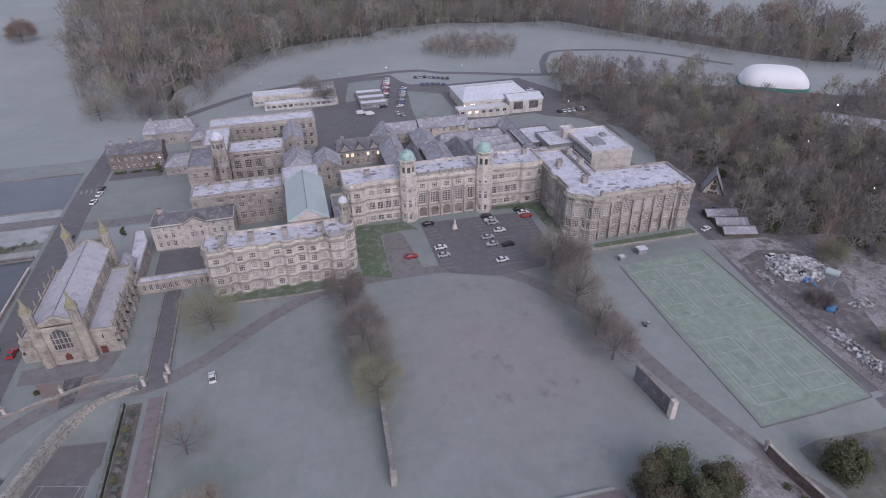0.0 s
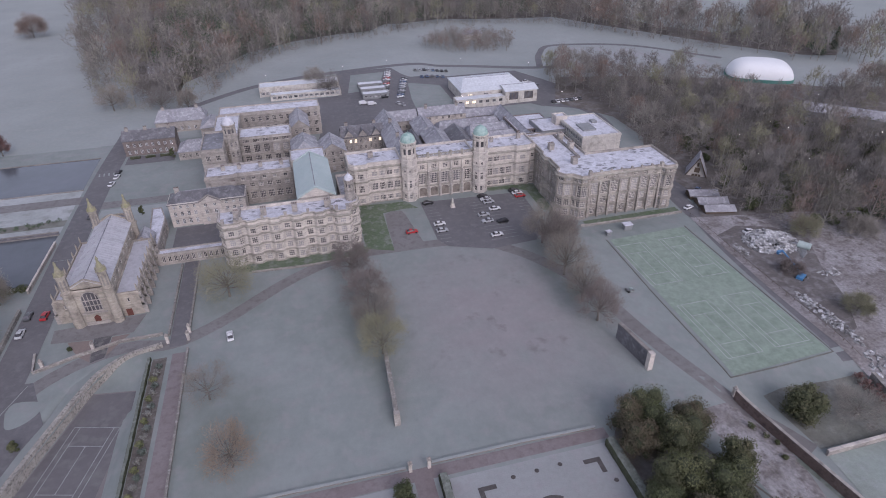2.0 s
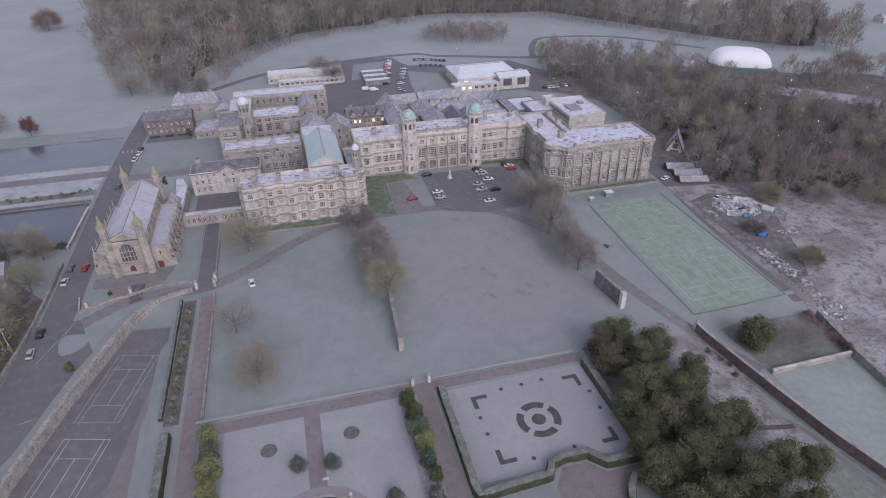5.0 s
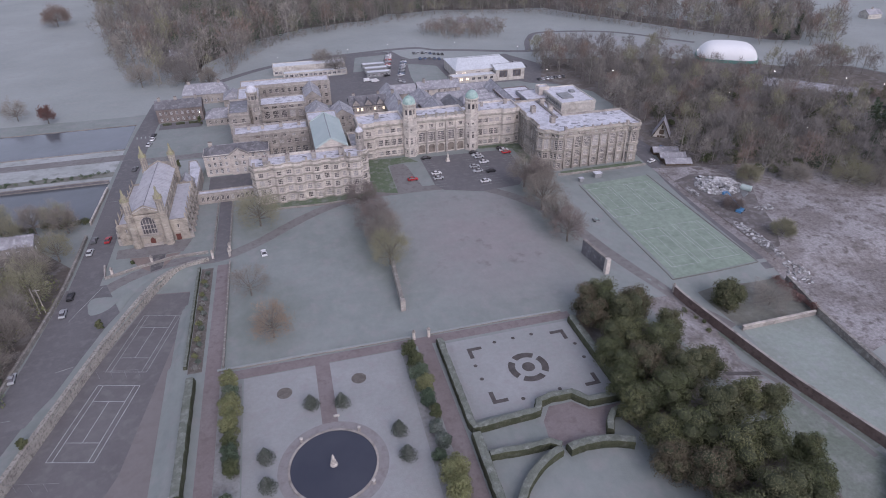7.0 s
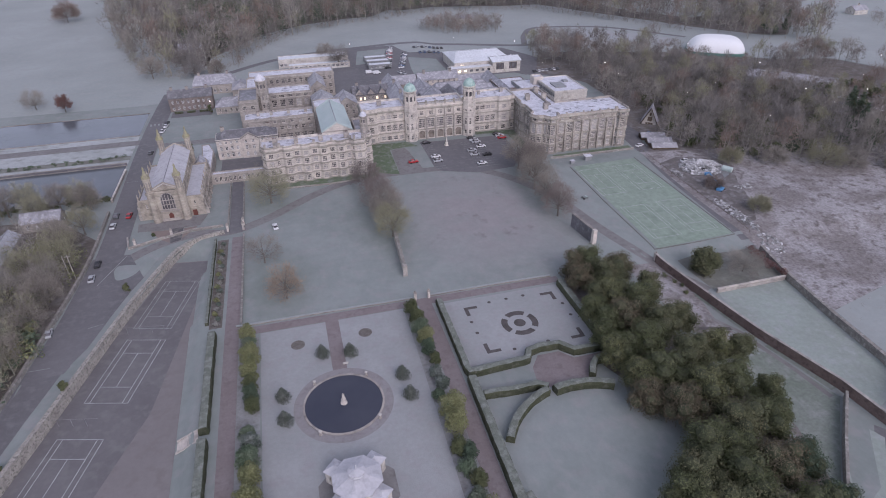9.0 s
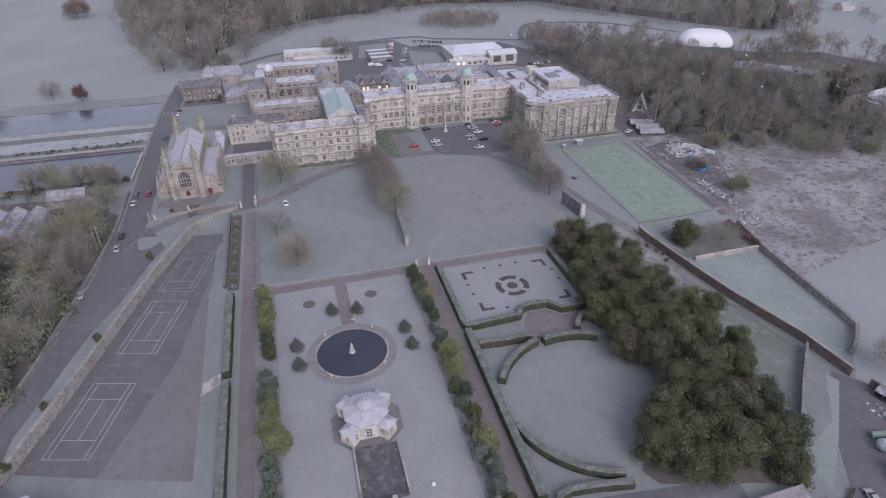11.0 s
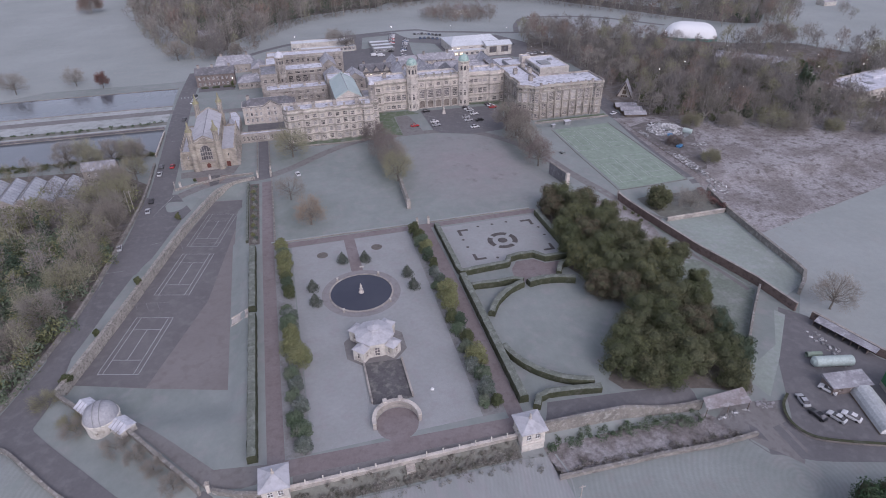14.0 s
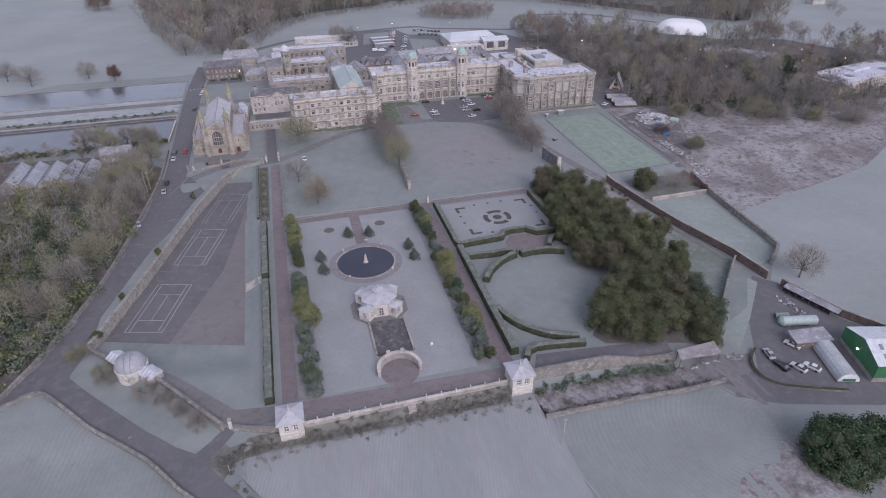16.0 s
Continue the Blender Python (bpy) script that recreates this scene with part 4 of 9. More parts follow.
def gable_roof(ob, x0, x1, y0, y1, ze, zr, mat, along="x", hip=0.0, eave=0.3, wall=None, name="roof", coping=None):
    """A pitched roof over a rectangle: gables at its ends, or hips that slope over hip metres. A thin slab with eaves."""
    m = Mesh()
    if along == "x":
        a, b, c, d = (x0, y0), (x1, y0), (x1, y1), (x0, y1)
        r0, r1 = (x0 + hip, (y0 + y1) / 2), (x1 - hip, (y0 + y1) / 2)
    else:
        a, b, c, d = (x1, y0), (x1, y1), (x0, y1), (x0, y0)
        r0, r1 = ((x0 + x1) / 2, y0 + hip), ((x0 + x1) / 2, y1 - hip)
    big = offset([a, b, c, d], eave)
    A, B, C, D = big
    drop = (zr - ze) * eave / max(0.5, (abs(y1 - y0) if along == "x" else abs(x1 - x0)) / 2)
    zb = ze - drop
    if hip == 0:
        v = Vector(r1) - Vector(r0)
        v = v.normalized() * eave
        r0, r1 = tuple(Vector(r0) - v), tuple(Vector(r1) + v)
    vs = [(*A, zb), (*B, zb), (*C, zb), (*D, zb), (*r0, zr), (*r1, zr)]
    up = [(0, 1, 5, 4), (2, 3, 4, 5), (1, 2, 5), (3, 0, 4)] if hip else [(0, 1, 5, 4), (2, 3, 4, 5)]
    low = [(x, y, z - 0.25) for x, y, z in vs]
    m.add(vs, up)
    m.add(low, [tuple(reversed(f)) for f in up])
    m.add(vs + low, [(0, 6, 7, 1), (2, 8, 9, 3)] + ([(1, 7, 8, 2), (3, 9, 6, 0)] if hip else [(0, 4, 10, 6), (4, 3, 9, 10), (1, 7, 11, 5), (5, 11, 8, 2)]))
    part(name, m, mat, ob)
    rm = Mesh().tube((*r0, zr), (*r1, zr), 0.16, 0.16, 6)
    part("ridge", rm, LEADDK, ob)
    if hip == 0 and wall:
        for e0, e1 in ((b, c), (d, a)):
            part("gable", Mesh().add([(*e0, ze), (*e1, ze), (*(Vector(e0).lerp(Vector(e1), 0.5)), zr - 0.2)], [(0, 1, 2)]), wall, ob)
        if coping:
            for e0, e1 in ((b, c), (d, a)):
                mid = Vector(e0).lerp(Vector(e1), 0.5)
                for e in (e0, e1):
                    part("gable_coping", Mesh().tube((*e, ze + 0.2), (mid.x, mid.y, zr + 0.25), 0.28, 0.28, 5), coping, ob)
    return ob


def chimney(ob, x, y, z, w=1.3, d=0.9, h=2.4, pots=3, mat=None):
    m = Mesh()
    m.box(x - w / 2, x + w / 2, y - d / 2, y + d / 2, z - 0.5, z + h)
    m.box(x - w / 2 - 0.12, x + w / 2 + 0.12, y - d / 2 - 0.12, y + d / 2 + 0.12, z + h, z + h + 0.25)
    c = part("chimney", m, mat or STONE, ob)
    for i in range(pots):
        part("chimney_pot", Mesh().round(x - w / 2 + w * (i + 0.5) / pots, y, [(0.16, z + h + 0.25), (0.13, z + h + 0.8)], 6), REDBRICK, c)


def buttress(ob, x, y, z0, z1, w=0.9, out=1.1, yaw=0.0, mat=None):
    """A stepped buttress against a wall that faces -y before the turn."""
    t = Matrix.Translation((x, y, 0)) @ Matrix.Rotation(math.radians(yaw), 4, "Z")
    m = Mesh()
    h = z1 - z0
    for a, b, k in ((z0 - 3, z0 + h * 0.4, 1.0), (z0 + h * 0.4, z0 + h * 0.75, 0.7), (z0 + h * 0.75, z1, 0.45)):
        o = out * k
        vs = [(-w / 2, -o, a), (w / 2, -o, a), (w / 2, 0.1, a), (-w / 2, 0.1, a), (-w / 2, -o, b), (w / 2, -o, b), (w / 2, 0.1, b + o * 0.9), (-w / 2, 0.1, b + o * 0.9)]
        m.add([t @ Vector(p) for p in vs], [(0, 1, 5, 4), (1, 2, 6, 5), (3, 0, 4, 7), (4, 5, 6, 7)])
    part("buttress", m, mat or STONE, ob)


def octagon(x, y, r, n=8, turn=math.pi / 8):
    return [(x + r * math.cos(turn + 2 * math.pi * i / n), y + r * math.sin(turn + 2 * math.pi * i / n)) for i in range(n)]


def domed_turret(ob, x, y, r, z_body, z_lantern, dome_mat, rows, seed=1, mat=None):
    """An octagonal turret: windowed body, open arched lantern and a ribbed dome with a finial."""
    mat = mat or STONE
    body = part("turret", Mesh(), mat, ob)
    sub = Mesh()
    poly = octagon(x, y, r)
    wins = []
    for i in range(8):
        p, q = poly[i], poly[(i + 1) % 8]
        length = (Vector(q) - Vector(p)).length
        holes = plan_windows(length, rows, 0.3)
        d, nrm = facade(sub, p, q, -3, z_body, [h[:4] for h in holes], 0.35)
        for u, z, w, h, nx, nz, arch, back in holes:
            c = Vector(p) + d * u - nrm * 0.2
            wins.append((pose(c.x, c.y, z, 0, 0, math.degrees(math.atan2(d.y, d.x))), w, h, nx, nz))
    sub.add([(*p, z_body) for p in poly], [tuple(range(8))])
    for z in [z_body * 0.22, z_body * 0.45, z_body * 0.68, z_body - 0.4]:
        sub.prism(offset(poly, 0.22), z, z + 0.35, offset(poly, 0.12), base=True)
    # lantern: eight arched openings, a frieze of small lights and a cornice
    rl = r * 0.86
    ring = octagon(x, y, rl)
    hl = z_lantern - z_body
    for i in range(8):
        p, q = ring[i], ring[(i + 1) % 8]
        side = (Vector(q) - Vector(p)).length
        zo = z_body + hl * 0.28
        holes = [(side / 2, zo, side * 0.6, hl * 0.36)] + [(side * f, z_lantern - hl * 0.19, side * 0.2, hl * 0.09) for f in (0.3, 0.7)]
        d, nrm = facade(sub, p, q, z_body, z_lantern, holes, 0.4)
        yaw = math.degrees(math.atan2(d.y, d.x))
        for j, (u, z, w, h) in enumerate(holes):
            c = Vector(p) + d * u - nrm * 0.25
            wins.append((pose(c.x, c.y, z, 0, 0, yaw), w, h, 1, 1))
        sub.round(p[0], p[1], [(0.24, z_body), (0.24, z_lantern)], 6)
    sub.prism(octagon(x, y, rl + 0.3), z_body + hl * 0.2, z_body + hl * 0.25, octagon(x, y, rl + 0.1), base=True)
    sub.prism(octagon(x, y, rl + 0.35), z_lantern - hl * 0.26, z_lantern - hl * 0.22, octagon(x, y, rl + 0.15), base=True)
    sub.prism(octagon(x, y, rl + 0.55), z_lantern - 0.2, z_lantern + 0.15, base=True)
    me = sub.data("turret")
    me.materials.append(mat)
    body.data = me
    for m, w, h, nx, nz in wins:
        window(ob, m, w, h, nx, nz, FRAMEST if nx > 1 or nz > 1 else mat, GLASS, nx == 1 and h > 1.5, 0.06)
    dm = Mesh()
    dm.round(x, y, [(rl * 1.02 * math.cos(a), z_lantern + 0.15 + rl * 1.15 * math.sin(a)) for a in np.radians([0, 12, 25, 38, 50, 62, 73, 83, 88])], 16)
    dm.round(x, y, [(0.22, z_lantern + rl * 1.2), (0.26, z_lantern + rl * 1.2 + 0.25), (0.1, z_lantern + rl * 1.2 + 0.5), (0.03, z_lantern + rl * 1.2 + 0.9)], 8)
    part("dome", dm, dome_mat, ob, "pale green copper dome" if dome_mat is COPPER else "grey lead dome", smooth=False)
    return ob


def roof_patches(ob, x0, x1, y0, y1, z, n, seed, mat=None):
    """Bare lead showing through the frost, in ragged patches."""
    rng = random.Random(seed)
    m = Mesh()
    for _ in range(n):
        cx, cy = rng.uniform(x0, x1), rng.uniform(y0, y1)
        a, b = rng.uniform(0.6, 2.2), rng.uniform(0.4, 1.0)
        k = 9
        m.add([(cx + a * rng.uniform(0.5, 1) * math.cos(2 * math.pi * i / k), cy + b * rng.uniform(0.5, 1) * math.sin(2 * math.pi * i / k), z + 0.02) for i in range(k)], [tuple(range(k))])
    tagged(part("bare_lead_patches", m, mat or LEADDK, ob), kind="stuff")

# ---- the school ----
def auto(poly, storeys, pitch=3.4, wmax=1.9, sides=None, least=1.3, pane=0.62):
    """Window rows for the sides of a plan: storeys of (sill, height, rows of panes)."""
    out = {}
    for i in range(len(poly)):
        if sides is not None and i not in sides:
            continue
        length = (Vector(poly[(i + 1) % len(poly)]) - Vector(poly[i])).length
        if length < least:
            continue
        n = max(1, round((length - 1.0) / pitch))
        w = min(wmax, (length - 0.3) / n - 0.3) if length > 1.6 else length * 0.5
        if w < 0.45:
            continue
        out[i] = [(s, h, w, n, max(1, round(w / pane)), nz) for s, h, nz in storeys]
    return out


FOUR = [(0.7, 2.3, 3), (4.4, 2.3, 3), (8.0, 2.3, 3), (11.6, 1.9, 2)]
BANDS4 = [(0.0, 0.5, 0.22), (3.6, 0.26, 0.36), (7.2, 0.26, 0.36), (10.8, 0.26, 0.36), (14.2, 0.42, 0.55), (15.9, 0.3, 0.2)]

# south-west wing
wing = thing("school_wing", (-10, 160, 0), "four-storey sandstone school wing with canted bays and frosted flat roof", "school building", "school ranges")
bays = []
for a, b in ((-24.6, -20.4), (-17.4, -13.2), (-10.2, -6.0), (-3.0, 1.2)):
    bays += [(a, 159.0), (a + 0.9, 158.1), (b - 0.9, 158.1), (b, 159.0)]
wing_plan = [(-33, 160.8), (-31.4, 157.9), (-27.2, 157.9), (-25.6, 159.0), *bays, (3.4, 159.0), (4.6, 157.5), (8.4, 157.5), (9.6, 159.2), (9.6, 161.5), (12.0, 162.6), (12.8, 165), (12.0, 167.6), (10, 168.6), (-33, 168.6)]
wall_block(wing, wing_plan, 0, 16.4, auto(wing_plan, FOUR, 2.5, 1.9), STONELT, roof=LEAD, parapet=1.0, bands=BANDS4, band_mat=COURSE, pale_panes=0.42, seed=5)
for x in (-27.2, -18.6, -8.6, 2.0):
    chimney(wing, x, 163.6, 15.4, 1.7, 2.4, 2.2, 3)
for x in (-26.4, 3.0):
    part("roof_cross_wall", Mesh().box(x - 0.4, x + 0.4, 158.6, 168.4, 15.2, 16.9), STONE, wing)
for x in (-31.2, -27.3, -25.5, -19, -11.7, -4.5, 3.3, 4.7, 8.3, 9.5):
    part("parapet_pier", Mesh().box(x - 0.45, x + 0.45, 157.6 if x < -27 or 4 < x < 9 else 158.6, 159.2, 16.2, 17.5).prism(rect(x - 0.55, x + 0.55, 157.5 if x < -27 or 4 < x < 9 else 158.5, 159.3), 17.5, 17.7, base=True), STONE, wing)
roof_patches(wing, -31, 8, 159.5, 167.5, 15.4, 22, 4)
domed_turret(wing, 10.2, 166.6, 1.7, 19.0, 22.8, LEAD, [(5, 1.6, 0.6, 1, 1, 1), (9, 1.6, 0.6, 1, 1, 1), (14, 1.6, 0.6, 1, 1, 1)])

# link range behind the wing, and the copper-roofed hall
link = thing("school_link", (9, 180, 0), "narrow dark sandstone link range beside a light well", "school building", "school ranges")
link_plan = rect(7.4, 12.4, 168.65, 191.5)
wall_block(link, link_plan, 0, 13.5, auto(link_plan, FOUR[:3]), STONE, roof=LEADDK, bands=[(3.7, 0.3, 0.15), (7.3, 0.3, 0.15)], seed=8)
hall = thing("copper_roofed_hall", (-1, 185, 0), "tall hall with a pale verdigris copper gable roof", "school building", "school ranges")
hall_plan = rect(-7.2, 5.4, 169.4, 200)
wall_block(hall, hall_plan, 0, 16.6, auto(hall_plan, [(6, 5, 4)], 4.5, 2.0, sides=(1, 3)), STONE, parapet=0, seed=9)
gable_roof(hall, -7.2, 5.4, 169.4, 200, 16.6, 20.2, COPPERGR, "y", 0, 0.35, STONELT, coping=COPPERGR)
for x0 in (-7.5, 5.7):
    seams = Mesh()
    for i in range(24):
        seams.tube((x0, 170.3 + i * 1.26, 16.5), (-0.9, 170.3 + i * 1.26, 20.3), 0.025, 0.025, 4)
    tagged(part("standing_seams", seams, COPPERGR, hall), kind="stuff")
tank_room = thing("lead_roofed_block", (-1, 206, 0), "flat lead-roofed block behind the copper hall", "school building", "school ranges")
wall_block(tank_room, rect(-8.2, 5.0, 200.1, 211), 0, 17.4, {}, STONE, roof=LEAD, parapet=0.4, seed=10)

# main south range
MAIN3 = [(0.8, 2.1, 2), (5.3, 3.0, 3), (11.2, 2.0, 2)]
seg = thing("school_range", (22, 196, 0), "three-storey sandstone main range with mullioned windows and a canted bay", "school building", "school ranges")
seg_plan = [(12.5, 191.6), (13.6, 190.6), (14.6, 189.4), (19.0, 189.4), (20.2, 190.6), (33, 190.6), (33, 203), (12.5, 203)]
wall_block(seg, seg_plan, 0, 17.0, auto(seg_plan, MAIN3, 3.1, 2.2, pane=0.55), STONELT, roof=LEAD, bands=[(0, 0.5, 0.2), (4.2, 0.3, 0.34), (9.6, 0.3, 0.34), (14.6, 0.45, 0.55)], band_mat=COURSE, pale_panes=0.5, seed=11)
chimney(seg, 22, 198, 16.1, 2.0, 1.2, 1.6, 4)
roof_patches(seg, 14, 32, 191.5, 202, 16.1, 14, 12)
centre = thing("entrance_range", (50, 196, 0), "sandstone entrance front with arcade, tall mullioned windows and battlements", "school building", "school ranges")
centre_plan = rect(38, 62, 189.8, 203)
wall_block(centre, centre_plan, 0, 17.0, {0: [(0.1, 4.1, 3.2, 5, 1, 1, True, RECESS), (5.6, 4.5, 3.1, 5, 5, 5), (11.9, 1.9, 2.0, 5, 3, 3)]}, STONELT, roof=LEAD, bands=[(4.6, 0.3, 0.35), (10.7, 0.35, 0.4), (14.9, 0.45, 0.6)], band_mat=COURSE, pale_panes=0.0, seed=13)
for i in range(6):
    x = 38.6 + i * 4.56
    buttress(centre, x, 189.8, 0, 11.4, 0.8, 0.9)
    part("buttress_finial", Mesh().box(x - 0.3, x + 0.3, 189.1, 189.8, 11.0, 13.6).prism(rect(x - 0.42, x + 0.42, 189.0, 189.8), 13.6, 15.0, rect(x - 0.05, x + 0.05, 189.4, 189.5), base=True), STONELT, centre)
    part("parapet_pedestal", Mesh().box(x - 0.45, x + 0.45, 189.6, 190.4, 16.6, 18.5).prism(rect(x - 0.55, x + 0.55, 189.5, 190.5), 18.5, 18.9, rect(x - 0.2, x + 0.2, 189.9, 190.1), base=True), COURSE, centre)
part("balustrade_rail", Mesh().box(38.2, 61.8, 189.75, 190.25, 17.9, 18.2), COURSE, centre)
for i in range(46):
    x = 38.6 + i * 0.507
    part("baluster", Mesh().box(x - 0.13, x + 0.13, 189.85, 190.15, 16.9, 17.9), COURSE, centre)
for i in range(5):
    x = 40.4 + i * 4.8
    for s in (-1, 1):
        part("window_surround", Mesh().box(x + s * 1.75 - 0.18, x + s * 1.75 + 0.18, 189.6, 189.82, 4.9, 10.6), STONE, centre)
roof_patches(centre, 39, 61, 191, 202, 16.1, 14, 14)
for x, y in ((35.6, 190.2), (64.2, 189.8)):
    tower = thing("domed_turret", (x, y, 0), "octagonal sandstone turret with open lantern and green copper dome", "turret", "entrance turrets")
    domed_turret(tower, x, y, 3.25, 17.6, 24.2, COPPER, [(1.2, 2.0, 1.0, 1, 2, 2), (6, 3.0, 1.0, 1, 2, 3), (11.6, 1.8, 0.9, 1, 2, 2)], mat=STONELT)
seg2 = thing("school_range", (77, 196, 0), "three-storey sandstone range with long mullioned windows", "school building", "school ranges")
seg2_plan = [(67, 191), (79, 191), (79.8, 190.0), (85.2, 190.0), (86.2, 191), (88, 191), (88, 203), (67, 203)]
wall_block(seg2, seg2_plan, 0, 17.2, auto(seg2_plan, MAIN3, 3.0, 2.3, pane=0.55), STONELT, roof=LEAD, bands=[(0, 0.5, 0.2), (4.2, 0.3, 0.34), (9.6, 0.3, 0.34), (14.6, 0.45, 0.55)], band_mat=COURSE, pale_panes=0.6, seed=15)
chimney(seg2, 72, 199, 16.3, 1.3, 1.0, 1.4, 2)
chimney(seg2, 84, 200, 16.3, 1.6, 1.2, 1.8, 3)
roof_patches(seg2, 68, 87, 192, 202, 16.3, 10, 16)

# south-east wing
east = thing("school_wing", (110, 170, 0), "sandstone hall wing with buttresses and tall mullioned windows", "school building", "school ranges")
east_plan = [(88.2, 190), (88.2, 184), (87.2, 182.6), (87.2, 179), (88.2, 177.6), (88.2, 168.5), (86.6, 167.2), (86.2, 164.8), (87.8, 162.6), (91, 161.8), (92.0, 160.4), (93.2, 158.8), (96.0, 158.8), (97.0, 160.4),
             (126.6, 160.4), (127.6, 158.8), (131.4, 158.8), (133.0, 160.6), (133.0, 178.6), (104, 178.6), (104, 201.5), (88.2, 201.5)]
edges = auto(east_plan, [(-0.6, 2.6, 3), (3.4, 2.6, 3), (7.6, 4.6, 5), (13.4, 1.3, 1)], 3.2, 2.0, sides=(0, 2, 4, 5, 6, 7, 8, 9, 10, 11, 12, 14, 15, 16, 17, 18))
edges[13] = [(-0.8, 2.8, 2.3, 7, 4, 4), (3.4, 2.8, 2.3, 7, 4, 4), (7.4, 5.0, 2.9, 7, 5, 7), (13.4, 1.4, 1.5, 7, 3, 2)]
wall_block(east, east_plan, -2.4, 16.4, edges, EASTST, roof=LEAD, bands=[(-2, 0.7, 0.25), (2.7, 0.3, 0.32), (6.6, 0.35, 0.36), (12.7, 0.3, 0.32), (14.9, 0.45, 0.55)], band_mat=COURSE, pale_panes=0.5, seed=17)
for i in range(8):
    x = 97.3 + i * 4.15
    buttress(east, x, 160.4, -2.4, 11.8, 0.7, 1.0, mat=EASTST)
    part("buttress_gablet", Mesh().prism(rect(x - 0.5, x + 0.5, 159.7, 160.4), 12.0, 13.4, rect(x - 0.06, x + 0.06, 160.2, 160.38), base=True), STONE, east)
for x0, x1 in ((96.6, 97.6), (125.9, 126.9)):
    part("parapet_pier", Mesh().box(x0, x1, 159.9, 161.2, 14.6, 17.4), STONE, east)
for x in (101.4, 105.6, 109.7, 113.9, 118, 122.2):
    part("parapet_pier", Mesh().box(x - 0.35, x + 0.35, 160.2, 160.9, 16.2, 17.1), STONE, east)
for x, y in ((93, 187), (101, 196), (96, 172), (101, 186)):
    chimney(east, x, y, 15.5, 2.0, 2.2, 2.4, 3)
pit = Mesh()
pit.add([(96, 163, 15.45), (104, 179, 15.45), (103.2, 200, 15.45), (100.2, 200, 15.45), (100.4, 178, 15.45), (94.6, 163, 15.45)], [(0, 1, 2, 3, 4, 5)])
part("lead_gutter", pit, LEADDK, east)
skylight = Mesh().box(99.6, 100.6, 176, 200, 15.3, 16.2)
part("parapet_spine", skylight, STONEDK, east)
roof_patches(east, 89, 103, 164, 200, 15.5, 14, 18)
roof_patches(east, 104, 132, 161.5, 178, 15.5, 22, 19)

# courtyard range west of the copper hall
west = thing("courtyard_range", (-24, 208, 0), "dark sandstone courtyard range with large windows and frosted roof", "school building", "school ranges")
west_plan = [(-40.5, 202.0), (-29.4, 202.0), (-29.4, 202.6), (-8.4, 202.6), (-8.4, 213), (-40.5, 213)]
wall_block(west, west_plan, 0, 13.6, {0: [(6.0, 2.6, 2.4, 2, 3, 2)], 2: [(2.2, 3.0, 2.4, 6, 4, 3), (7.2, 1.8, 1.9, 6, 3, 2), (10.4, 1.2, 1.5, 5, 2, 1)], 5: auto(west_plan, [(4, 2, 2), (8, 2, 2)])[5]}, STONE, roof=LEAD, bands=[(5.7, 0.3, 0.15), (9.6, 0.3, 0.15), (12.2, 0.4, 0.3)], seed=21)
for x in (-34, -28, -20, -12):
    chimney(west, x, 209, 12.7, 1.4, 1.0, 1.5, 3)
roof_patches(west, -39, -10, 203.5, 212, 12.7, 18, 20, SLATE)

# Georgian house between church and wing
house = thing("georgian_house", (-40, 198, 0), "buff stone Georgian house with pediment and sash windows", "house", "school ranges")
house_plan = [(-53.2, 191.4), (-42.6, 191.4), (-42.6, 190.6), (-35.0, 190.6), (-35.0, 191.4), (-26.4, 191.4), (-26.4, 200.5), (-53.2, 200.5)]
wall_block(house, house_plan, 0, 9.4, {0: [(1.0, 2.0, 1.1, 4, 2, 3), (4.2, 1.8, 1.1, 4, 2, 3), (7.2, 1.2, 1.0, 4, 2, 2)], 2: [(1.0, 2.0, 1.1, 2, 2, 3), (4.2, 1.8, 1.1, 2, 2, 3), (7.2, 1.2, 1.0, 2, 2, 2)], 4: [(1.0, 2.0, 1.1, 3, 2, 3), (4.2, 1.8, 1.1, 3, 2, 3), (7.2, 1.2, 1.0, 3, 2, 2)], 7: [(1.0, 2.0, 1.1, 3, 2, 3), (4.2, 1.8, 1.1, 3, 2, 3)]}, STONELT, WHITEP, parapet=0, pale_panes=0.4, seed=23, bands=[(8.9, 0.4, 0.3)], bar=0.09)
gable_roof(house, -53.2, -26.4, 191.4, 200.5, 9.4, 12.0, SLATEDK, "x", 4.0, 0.4)
gable_roof(house, -42.6, -35.0, 190.4, 197, 9.4, 11.8, SLATEDK, "y", 0, 0.2, STONELT, name="pediment_roof", coping=STONE)
for x in (-50, -30):
    chimney(house, x, 197, 11, 1.6, 0.9, 1.8, 4)
# sunken yard and cloister
drape("yard", rect(-52, -33, 169.5, 190.5), TARMAC, 0.03, "dark tarmac yard behind the cloister", category="yard")
cloister = thing("cloister", (-44, 168, 0), "low stone cloister passage with arched windows and lead roof", "cloister")
clo = rect(-54.5, -32.8, 165.6, 168.9)
wall_block(cloister, clo, 0, 4.4, {0: [(0.9, 2.2, 1.1, 11, 2, 1, True)]}, STONE, roof=LEAD, parapet=0.35, bands=[(3.6, 0.25, 0.15)], seed=25)
passage = thing("lead_roofed_passage", (-55, 178, 0), "flat lead-roofed passage linking church and house", "passage")
pas = [(-59, 167), (-54.6, 169), (-54.6, 190), (-57, 199), (-60.5, 199), (-59, 182)]
